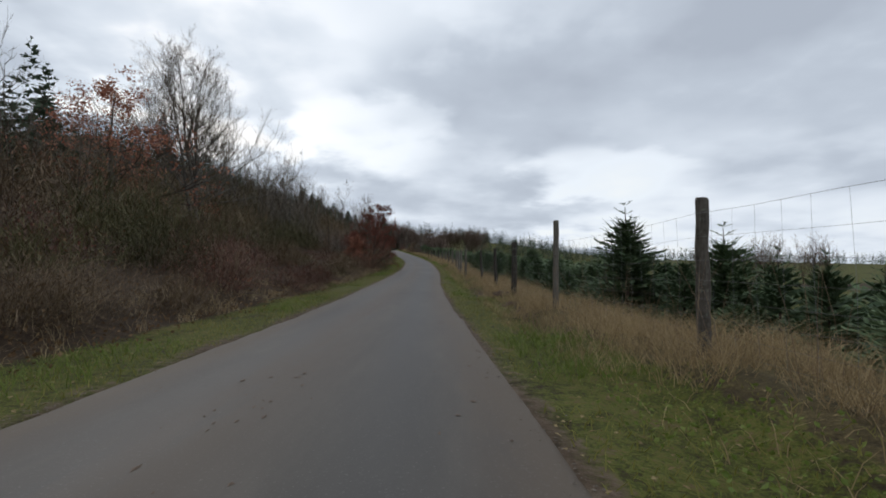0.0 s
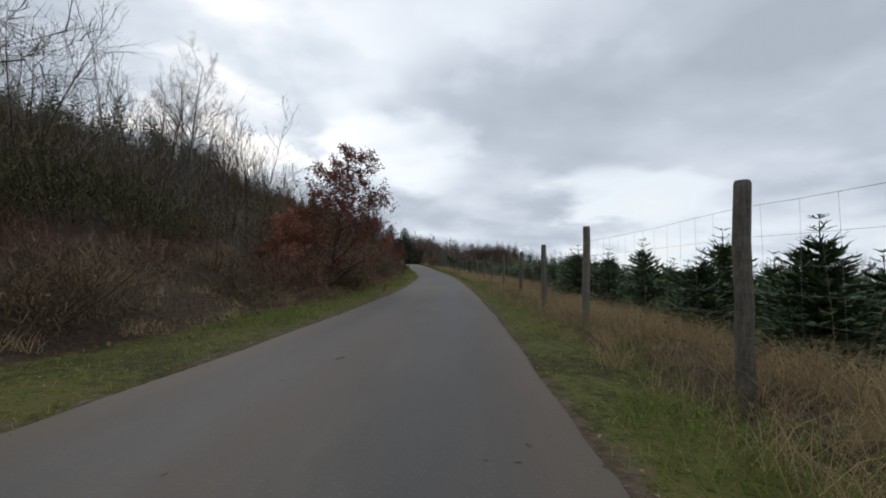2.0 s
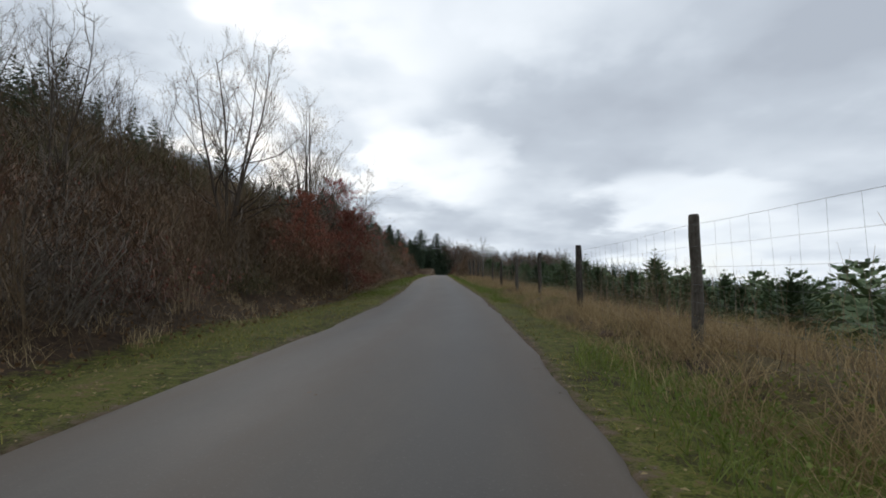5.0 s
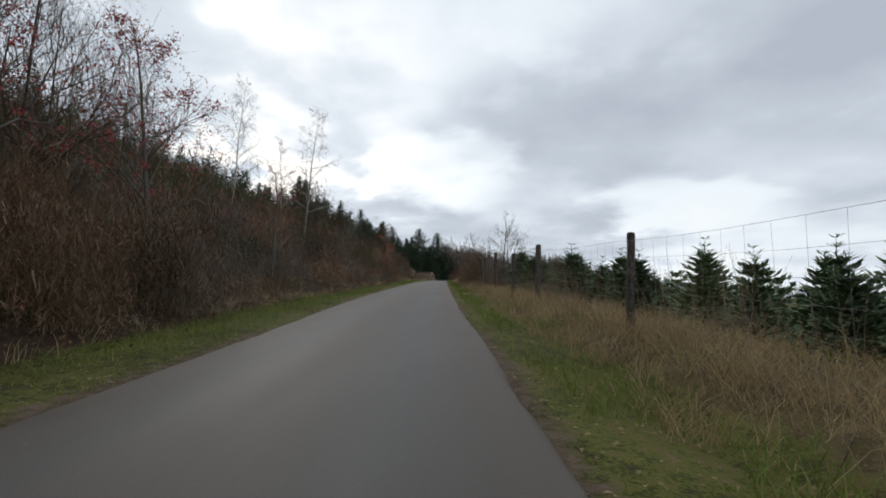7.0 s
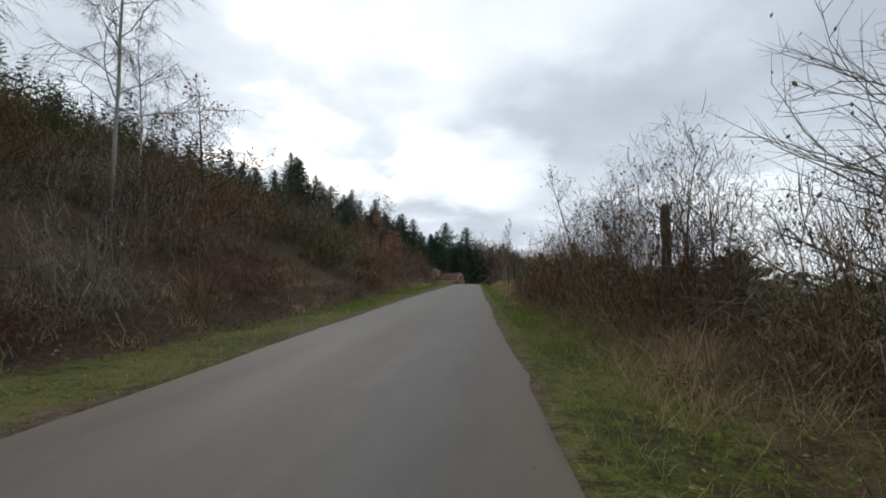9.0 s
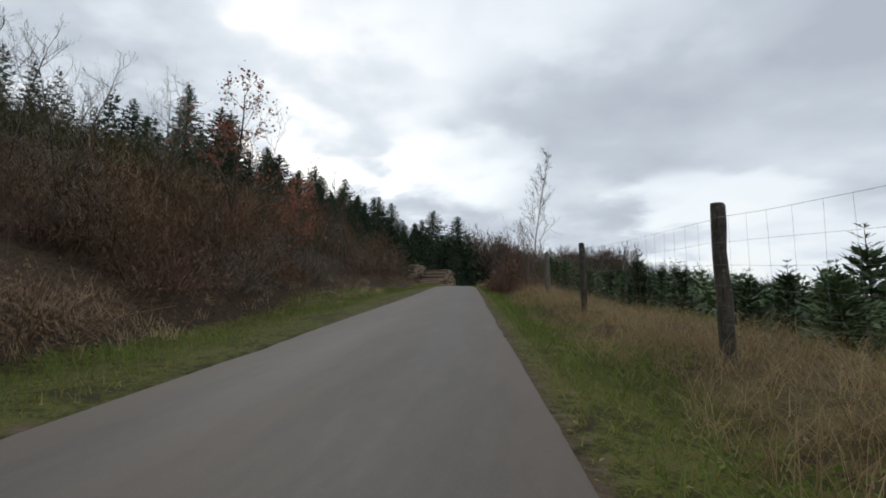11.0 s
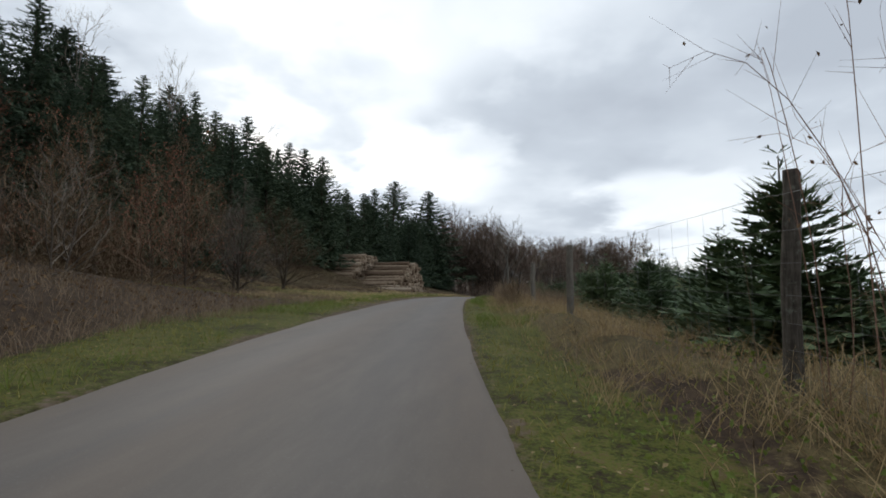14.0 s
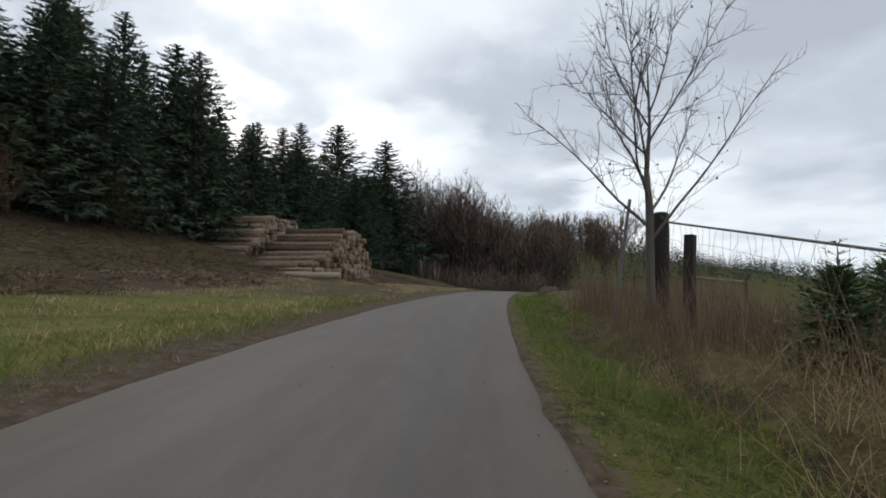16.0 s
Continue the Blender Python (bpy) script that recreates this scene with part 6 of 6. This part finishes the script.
def hill_spruces():
    lib = [spruce_parts(440 + k, t, s, 40, 8, 0.95)[1] for k, (t, s) in enumerate([(9.0, 4.4), (11.0, 4.8), (7.0, 3.8)])]
    bits = []
    for y in np.arange(8, 320, 2.6):
        for a in np.arange(25.2, 94, 3.6 if y < 110 else 4.4):
            if rng.random() < 0.25 or y > 206 or a > 66 or (y > 45 and a < 32) or (y > 110 and a > 58):
                continue
            if 44 < y < 86 or (86 <= y < 96 and a < 50):
                continue
            u, yy = -HALF - a - rng.uniform(-1.8, 1.8), y + rng.uniform(-1.6, 1.6)
            v, f = lib[int(rng.integers(0, 3))]
            k = rng.uniform(0.65, 1.1) * (1.25 if y > 200 else 1.0 if y < 44 else 0.62)
            bits.append((v * k + np.array(place(u, yy, 0.2)), f))
    structure("hillside_spruces", mesh_of("hillside_spruces", *join(bits), SPRUCE), "dark young spruces along the top of the hillside", "spruce wood", "stuff")


hill_spruces()

# ---------------------------------------------------------------- far woods
def low_wood(g):
    """Rounded bare bushes standing close together where the lane bends away."""
    lib = []
    for k in range(4):
        n = 620
        d = g.normal(size=(n, 3))
        d /= np.linalg.norm(d, axis=1, keepdims=True)
        d[:, 2] = np.abs(d[:, 2])
        lump = 0.55 + 0.75 * lattice_noise(d[:, 0] * 2 + d[:, 2], d[:, 1] * 2, 0.5, 95 + k)
        c = d * (g.uniform(0.05, 1, n) ** 0.42 * lump)[:, None] * np.array([2.6, 2.6, 3.4 + 0.5 * k])
        way = d * [0.5, 0.5, 0.4] + g.normal(0, 0.4, (n, 3)) + [0, 0, 0.35]
        way /= np.linalg.norm(way, axis=1, keepdims=True)
        r = g.uniform(0.012, 0.028, n)
        lib.append(tubes(np.stack([c, c + way * g.uniform(0.4, 1.3, n)[:, None]], 1), np.stack([r, r * 0.3], 1), 2))
    made = []
    for _ in range(210):
        y = g.uniform(279, 330)
        u = g.uniform(-17, 44)
        if (abs(u) < 4.5 and y < 288) or (u < -6 and y < 286):
            continue
        v, f = lib[int(g.integers(0, 4))]
        made.append((v * g.uniform(0.65, 1.25) * (0.6 if u > 3 else 1.0) + np.array(place(u, y, 0.1)), f))
    return made


FAR_TREES = [bare_tree("tall bare brown tree of the wood behind the crest", 610 + k, 14.0, 0.14, BARK_BROWN, FARWOOD, at_place(x, y), levels=3, kids=(7, 6), first=0.12, limbs=16, spread_at=0.85, forks=2, group="bare wood behind the crest", fine=True, bold=2.6)
             for k, (x, y) in enumerate([(-21.0, 304.0), (-9.0, 318.0), (4.0, 322.0)])]


def far_woods():
    g = np.random.default_rng(90)
    lib = []
    for k in range(4):
        thick, thin, tips = tree_parts(600 + k, 13.0, 0.17, first=0.15, limbs=15, spread_at=1.0, levels=3, kids=(6, 5))
        thick = [(p[[0, len(p) // 2, -1]], r[[0, len(r) // 2, -1]] * 1.2) for p, r in thick]
        thin = [(p[[0, -1]], np.maximum(r[[0, -1]] * 1.5, [0.035, 0.012])) for p, r in thin]
        lib.append(tube_groups(thick + thin, 3, True))
    grove = []
    for k in range(3):
        thick, thin, tips = tree_parts(640 + k, 21.0, 0.20, first=0.50, limbs=20, spread_at=0.75, levels=3, kids=(7, 6), top=0.55)
        thick = [(p[[0, len(p) // 2, -1]], r[[0, len(r) // 2, -1]]) for p, r in thick]
        thin = [(p[[0, -1]], np.maximum(r[[0, -1]] * 1.5, [0.045, 0.02])) for p, r in thin]
        grove.append(tube_groups(thick + thin, 3, True))
    bits = []

    def stand(x, y, k):
        v, f = lib[int(g.integers(0, 4))]
        u = x - float(road_x(y))
        c, s = math.cos(a := g.uniform(0, 6.28)), math.sin(a)
        bits.append(((v @ np.array([[c, s, 0], [-s, c, 0], [0, 0, 1.0]])) * k + np.array([x, y, float(lay(u, y)) - 0.2]), f))

    # height of the wood over the lane's end: tallest beside the spruces, even farther right
    for k in range(44):
        x, y = g.uniform(-26, 8), g.uniform(300, 332)
        gx, gy, gz = at_place(x, y)
        want = 22.5 + 10.0 * float(step(x, 4, -22)) + g.uniform(-2.5, 0.8)
        sc = (want - gz) / 14.0
        copy_thing(FAR_TREES[k % 3], pose(gx, gy, gz, 0, 0, g.uniform(0, 360))).scale = (sc, sc, sc)
    for _ in range(80):
        x, y = g.uniform(-30, 12), g.uniform(318, 362)
        top = 23.0 + 9.0 * float(step(x, 4, -22)) + g.uniform(-2.5, 0.5)
        stand(x, y, (top - float(lay(x - float(road_x(y)), y))) / 13.0)
    # the even grove on the rise behind
    for _ in range(46):
        x, y = g.uniform(-3, 41), g.uniform(372, 396)
        v, f = grove[int(g.integers(0, 3))]
        base = float(lay(x - float(road_x(y)), y)) - 0.2
        c, q = math.cos(a := g.uniform(0, 6.28)), math.sin(a)
        k = (29.0 + g.uniform(-1.6, 0.3) - base) / 21.0
        bits.append(((v @ np.array([[c, q, 0], [-q, c, 0], [0, 0, 1.0]])) * k + np.array([x, y, base]), f))
    for k in range(16):
        x, y = g.uniform(128, 196), g.uniform(214, 262)
        gx, gy, gz = at_place(x, y)
        sc = (g.uniform(13.5, 17.0) - gz) / 14.0
        copy_thing(FAR_TREES[k % 3], pose(gx, gy, gz, 0, 0, g.uniform(0, 360))).scale = (sc, sc, sc)
    structure("far_thicket", mesh_of("far_thicket", *join(low_wood(g)), FARWOOD), "dense brown thicket where the lane bends away", "thicket", "stuff")
    structure("far_bare_wood", mesh_of("far_bare_wood", *join(bits), FARWOOD), "bare brown woods behind the crest of the lane", "woods", "stuff")
    lib2 = [spruce_parts(470 + k, t, s, 14, 3, 2.4)[1] for k, (t, s) in enumerate([(14.0, 5.6), (17.0, 6.0)])]
    bits = []
    for _ in range(900):
        x = g.uniform(-60, 900)
        y = 625 + 130 * float(step(x, 60, 330)) - 0.28 * max(x - 330, 0) + g.normal(0, 22)
        u = x - float(road_x(y))
        v, f = lib2[int(g.integers(0, 2))]
        bits.append((v * g.uniform(0.8, 1.2) + np.array([x, y, float(lay(u, y)) - 0.3]), f))
    for _ in range(1500):
        x = g.uniform(30, 360)
        y = g.uniform(432, 610) - 0.25 * max(x - 60, 0)
        u = x - float(road_x(y))
        if x > 45 and float(lay(u, y)) < 6.5:
            continue
        v, f = lib2[int(g.integers(0, 2))]
        bits.append((v * g.uniform(0.55, 0.8) + np.array([x, y, float(lay(u, y)) - 0.3]), f))
    structure("far_conifer_wood", mesh_of("far_conifer_wood", *join(bits), SPRUCE), "dark conifer wood along the far ridge", "woods", "stuff")


far_woods()

# ---------------------------------------------------------------- grass, weeds and litter
def grasses():
    g = np.random.default_rng(77)

    def field(n, lo, hi, side, y0=-3.0, y1=232.0, extra=None):
        y = g.uniform(y0, y1, n)
        d = g.uniform(lo, hi, n)
        if extra is not None:
            d = d + extra * step(y, 140, 165) * (1 - 0.8 * step(y, 174, 186))
        return ground_point(side * (HALF + d), y), d, y

    p, d, y = field(40000, 0.02, 1.75, -1, extra=0.8)
    p2, d2, y2 = field(46000, 0.05, 1.9, 1)
    p = np.concatenate([p, p2])
    keep = lattice_noise(p[:, 0], p[:, 1], 1.3, 51) > 0.28
    p = p[keep]
    tall = g.uniform(0.025, 0.075, len(p)) * (0.6 + 0.9 * lattice_noise(p[:, 0], p[:, 1], 2.2, 52))
    structure("verge_grass", mesh_of("verge_grass", *blades(g, p, tall, 0.009, 1.5), GRASS), "short yellow-green grass of the road verges", "grass", "stuff")
    p, d, y = field(56000, 0.30, 1.5, 1)
    p2, d2, y2 = field(44000, 0.25, 1.9, -1, extra=0.8)
    p = np.concatenate([p, p2])
    p = p[lattice_noise(p[:, 0], p[:, 1], 3.0, 53) > np.where(p[:, 1] < 95, 0.62, 0.36)]
    structure("lush_grass", mesh_of("lush_grass", *blades(g, p, g.uniform(0.07, 0.22, len(p)) * (0.45 + 1.0 * lattice_noise(p[:, 0], p[:, 1], 0.8, 54)), 0.009, 1.4), LUSH), "lush green grass in the ditch", "grass", "stuff")
    # broad-leaved weeds in the ditch and dead stuff at the foot of the straw
    p, d, y = field(60000, 0.55, 2.1, 1)
    p = p[lattice_noise(p[:, 0], p[:, 1], 1.7, 62) > 0.66]
    p[:, 2] += g.uniform(0.02, 0.15, len(p))
    structure("verge_herbs", mesh_of("verge_herbs", *leaves(g, p, 0.042, 0.0), LUSH), "clumps of broad-leaved green weeds in the ditch", "weeds", "stuff")
    n = 15000
    p0 = ground_point(HALF + g.normal(1.9, 0.5, n).clip(0.9, 4.0), g.uniform(-3, 222, n))
    p0 = p0[lattice_noise(p0[:, 0], p0[:, 1], 1.5, 63) > 0.42]
    n = len(p0)
    way = g.normal(0, 1, (n, 3)) * [1, 1, 0.2] + [0, 0, 0.75]
    way *= (g.uniform(0.12, 0.42, n) / np.linalg.norm(way, axis=1))[:, None]
    structure("dead_undergrowth", mesh_of("dead_undergrowth", *tubes(np.stack([p0, p0 + way], 1), np.tile([0.0032, 0.0014], (n, 1)), 2), STALK), "matted dead brown stems at the foot of the straw grass", "weeds", "stuff")
    tuft = ground_point(HALF + g.normal(2.45, 0.85, 5600).clip(0.9, 5.0), g.uniform(-3, 222, 5600))
    tuft = tuft[lattice_noise(tuft[:, 0], tuft[:, 1], 2.6, 61) > np.where(tuft[:, 1] < 66, 0.42, 0.47)]
    more = ground_point(HALF + g.normal(2.9, 0.8, 1500).clip(1.7, 5.2), g.uniform(-3, 66, 1500))
    more2 = ground_point(HALF + g.normal(2.2, 0.6, 300).clip(1.2, 4.0), g.uniform(183, 216, 300))
    more3 = ground_point(HALF + g.normal(2.2, 0.6, 1500).clip(1.0, 4.2), np.where(g.random(1500) < 0.7, g.uniform(62, 117, 1500), g.uniform(146, 165, 1500)))
    tuft = np.concatenate([tuft, more, more2, more3])
    tuft = tuft[(tuft[:, 1] < 188) | (tuft[:, 1] > 214) | (g.random(len(tuft)) < 0.45)]
    n = 22
    p = (tuft[:, None] + g.normal(0, 0.10, (len(tuft), n, 3)) * [1, 1, 0.0]).reshape(-1, 3)
    size = np.repeat(g.uniform(0.5, 1.25, len(tuft)), n)
    tall = g.uniform(0.14, 0.50, len(p)) * size
    structure("straw_grass", mesh_of("straw_grass", *blades(g, p, tall, 0.006, 1.7), STRAW), "tussocks of tall straw-coloured dead grass along the fence", "grass", "stuff")
    p, d, y = field(30000, 0.9, 4.2, 1, -3, 222)
    structure("low_straw", mesh_of("low_straw", *blades(g, p, g.uniform(0.06, 0.22, len(p)), 0.008, 1.3), STRAW), "matted dead grass under the fence", "grass", "stuff")
    p, d, y = field(30000, 3.2, 10.0, 1, -3, 225)
    p = p[lattice_noise(p[:, 0], p[:, 1], 2.5, 56) > 0.35]
    structure("plantation_grass", mesh_of("plantation_grass", *blades(g, p, g.uniform(0.08, 0.26, len(p)), 0.014, 1.0), GRASS), "rough yellowish grass between the firs", "grass", "stuff")
    p, d, y = field(22000, 0.3, 9.5, -1, 200, 258)
    structure("yard_grass", mesh_of("yard_grass", *blades(g, p, g.uniform(0.03, 0.08, len(p)), 0.014, 1.8), MEADOW), "short grass on the open slope before the wood", "grass", "stuff")
    tuft = ground_point(-HALF - g.uniform(1.9, 3.6, 700), g.uniform(-3, 172, 700))
    p = (tuft[:, None] + g.normal(0, 0.12, (len(tuft), 18, 3)) * [1, 1, 0.0]).reshape(-1, 3)
    structure("bank_grass", mesh_of("bank_grass", *blades(g, p, g.uniform(0.12, 0.36, len(p)), 0.006, 1.2), STRAW), "tufts of dead grass at the foot of the bank", "grass", "stuff")
    # upright dead weeds along the fence, thickest towards the gate
    n = 4000
    y = np.concatenate([g.uniform(-2, 206, n // 2), g.uniform(206, 224, n // 2), g.uniform(64, 118, n // 2)])
    d = np.concatenate([g.uniform(1.7, 3.2, n // 2), g.uniform(1.5, 5.0, n // 2), g.uniform(2.0, 3.6, n // 2)])
    keep = lattice_noise(d, y, 2.4, 57) > np.where(y < 206, 0.52, 0.25)
    p0 = ground_point(HALF + d[keep], y[keep])
    m = len(p0)
    h = g.uniform(0.45, 1.25, m)
    bend = g.normal(0, 0.16, (m, 2)) * h[:, None]
    q = np.stack([p0, p0 + np.stack([bend[:, 0] * 0.4, bend[:, 1] * 0.4, h * 0.55], 1), p0 + np.stack([bend[:, 0], bend[:, 1], h], 1)], 1)
    structure("dead_weeds", mesh_of("dead_weeds", *tubes(q, np.stack([np.full(m, 0.0028), np.full(m, 0.0023), np.full(m, 0.0012)], 1), 3), STALK), "upright brown stalks of dead weeds", "weeds", "stuff")
    n = 14000
    y = g.uniform(200, 224, n)
    p = ground_point(HALF + g.uniform(1.5, 5.5, n), y)
    p = p[lattice_noise(p[:, 0], p[:, 1], 1.8, 58) > 0.3]
    structure("weed_thicket", mesh_of("weed_thicket", *blades(g, p, g.uniform(0.35, 0.95, len(p)), 0.008, 0.45), STALK), "thicket of dry brown weeds by the gate", "weeds", "stuff")
    y = np.concatenate([g.uniform(176, 262, 22000), g.uniform(176, 206, 12000)])
    a = np.where(y < 208, 1.9 + 18 * g.random(len(y)) ** 1.7, g.uniform(8.5, 24, len(y)))
    p = ground_point(-HALF - a, y)
    p = p[lattice_noise(p[:, 0], p[:, 1], 3.5, 60) > 0.38]
    structure("slope_weeds", mesh_of("slope_weeds", *blades(g, p, g.uniform(0.10, 0.38, len(p)), 0.009, 1.2), STALK), "dead brown weeds and grass on the open slope", "weeds", "stuff")
    n = 16000
    y = g.uniform(203, 268, n)
    p0 = ground_point(-HALF - g.uniform(7.5, 27, n), y)
    p0 = p0[lattice_noise(p0[:, 0], p0[:, 1], 4.0, 64) > 0.35]
    n = len(p0)
    way = g.normal(0, 1, (n, 3)) * [1, 1, 0.12] + [0, 0, 0.22]
    way *= (g.uniform(0.15, 0.8, n) / np.linalg.norm(way, axis=1))[:, None]
    structure("brushwood", mesh_of("brushwood", *tubes(np.stack([p0 + [0, 0, 0.02], p0 + way], 1), np.tile([0.014, 0.005], (n, 1)), 3), TWIG_BROWN), "brown brushwood and bark left lying before the wood", "brushwood", "stuff")
    n = 9000
    y = g.uniform(203, 258, n)
    p = ground_point(-HALF - g.uniform(0.6, 12, n), y)
    p = p[lattice_noise(p[:, 0], p[:, 1], 1.4, 65) > 0.5]
    structure("yard_tufts", mesh_of("yard_tufts", *blades(g, np.repeat(p, 3, 0) + g.normal(0, 0.06, (len(p) * 3, 3)) * [1, 1, 0], g.uniform(0.06, 0.20, len(p) * 3), 0.016, 1.5), STRAW), "pale tufts in the short grass of the open slope", "grass", "stuff")
    # fallen leaves and crumbs of mud
    n = 30000
    side = np.where(g.random(n) < 0.55, -1, 1)
    y = np.where(g.random(n) < 0.35, g.uniform(40, 120, n), g.uniform(-3, 225, n))
    c = ground_point(side * (HALF + g.uniform(0.0, 2.2, n)), y)
    c[:, 2] += 0.025
    structure("verge_leaves", mesh_of("verge_leaves", *flat_leaves(g, c, 0.040), LEAF_LITTER), "scattered brown leaves on the verges", "leaves", "stuff")
    n = 1100
    y = np.concatenate([g.uniform(0, 40, n // 2), g.uniform(0, 225, n // 2)])
    u = np.where(g.random(n) < 0.6, g.normal(-0.25, 0.22, n), g.normal(1.35, 0.15, n) * np.where(g.random(n) < 0.5, -1, 1))
    keep = lattice_noise(u, y, 3.5, 59) > 0.42
    u, y = u[keep], y[keep]
    c = np.stack([road_x(y) + u, y, road_z(y) + 0.035 * (1 - (u / 1.8) ** 2) + 0.002], 1)
    r = g.uniform(0.005, 0.022, len(c)) 
    base = np.array([[1, 0, 0], [0, 1, 0], [-1, 0, 0], [0, -1, 0], [0, 0, 0.22]])
    v = (c[:, None] + base[None] * r[:, None, None] * g.uniform(0.3, 1.7, (len(c), 5, 1)) * np.stack([g.uniform(0.6, 1.2, len(c)), g.uniform(0.8, 2.4, len(c)), np.ones(len(c))], 1)[:, None]).reshape(-1, 3)
    i = np.arange(len(c))[:, None] * 5
    f = np.concatenate([i + np.array([[a, b, 4]]) for a, b in ((0, 1), (1, 2), (2, 3), (3, 0))])
    m = 9000
    side = np.where(g.random(m) < 0.5, -1, 1)
    ye = np.concatenate([g.uniform(0, 60, m // 3), g.uniform(0, 240, m - m // 3)])
    ue = side * (HALF + g.normal(0.02, 0.07, m))
    ce = np.stack([road_x(ye) + ue, ye, np.where(np.abs(ue) < 1.70, road_z(ye) + 0.035 * (1 - (ue / 1.8) ** 2), lay(ue, ye) + 0.006)], 1)
    re = g.uniform(0.004, 0.012, m)
    ve = (ce[:, None] + np.array([[1, 0, 0], [0, 1, 0], [-1, 0, 0], [0, -1, 0], [0, 0, 0.6]])[None] * re[:, None, None] * g.uniform(0.5, 1.5, (m, 5, 1))).reshape(-1, 3)
    ie = np.arange(m)[:, None] * 5
    fe = np.concatenate([ie + np.array([[a, b, 4]]) for a, b in ((0, 1), (1, 2), (2, 3), (3, 0))])
    structure("edge_gravel", mesh_of("edge_gravel", ve, fe, GRAVEL), "crumbled asphalt, grit and soil along the edges of the lane", "gravel", "stuff")
    structure("mud_crumbs", mesh_of("mud_crumbs", v, f, CLOD), "crumbs of dried mud dropped on the lane", "mud", "stuff")


def soil_heap(u, y, wide, tall, seed):
    g = np.random.default_rng(seed)
    n = 15
    a, b = np.meshgrid(np.linspace(-1, 1, n), np.linspace(-1, 1, n))
    h = np.maximum(1 - (a ** 2 + b ** 2), 0) ** 0.7 * (0.45 + 0.9 * lattice_noise(a + seed, b, 0.35, seed)) * tall + g.normal(0, 0.02, a.shape) * (a ** 2 + b ** 2 < 0.9)
    x, yy, z = place(u, y, 0.04)
    h = h - 0.5 * np.maximum(a ** 2 + b ** 2 - 0.80, 0)
    v = np.stack([a * wide * 0.4 + g.normal(0, 0.01, a.shape), b * wide * 0.55 + g.normal(0, 0.01, a.shape), h - 0.05], -1).reshape(-1, 3)
    i = np.arange(n - 1)[:, None] * n + np.arange(n - 1)[None]
    f = np.stack([i, i + 1, i + n + 1, i + n], -1).reshape(-1, 4)
    heap = thing("soil_heap", "low heap of dark turned soil in the verge", "soil heap", "heaps of soil", (x, yy, z))
    part("mound", mesh_of("mound", v, f, SOIL, True), heap)


for k, (u, y, wide, tall) in enumerate([(3.4, 13.6, 0.7, 0.16), (3.6, 16.4, 0.9, 0.24), (3.3, 18.5, 0.6, 0.12), (3.4, 23.0, 0.6, 0.14), (3.3, 60.0, 0.7, 0.15), (3.2, 74.0, 0.6, 0.14), (3.3, 104.0, 0.7, 0.15), (3.4, 152.0, 0.7, 0.14), (2.7, 219.0, 0.7, 0.14), (3.4, 232.5, 1.3, 0.42), (2.9, 225.0, 0.8, 0.15)]):
    soil_heap(u, y, wide, tall, 640 + k)

grasses()
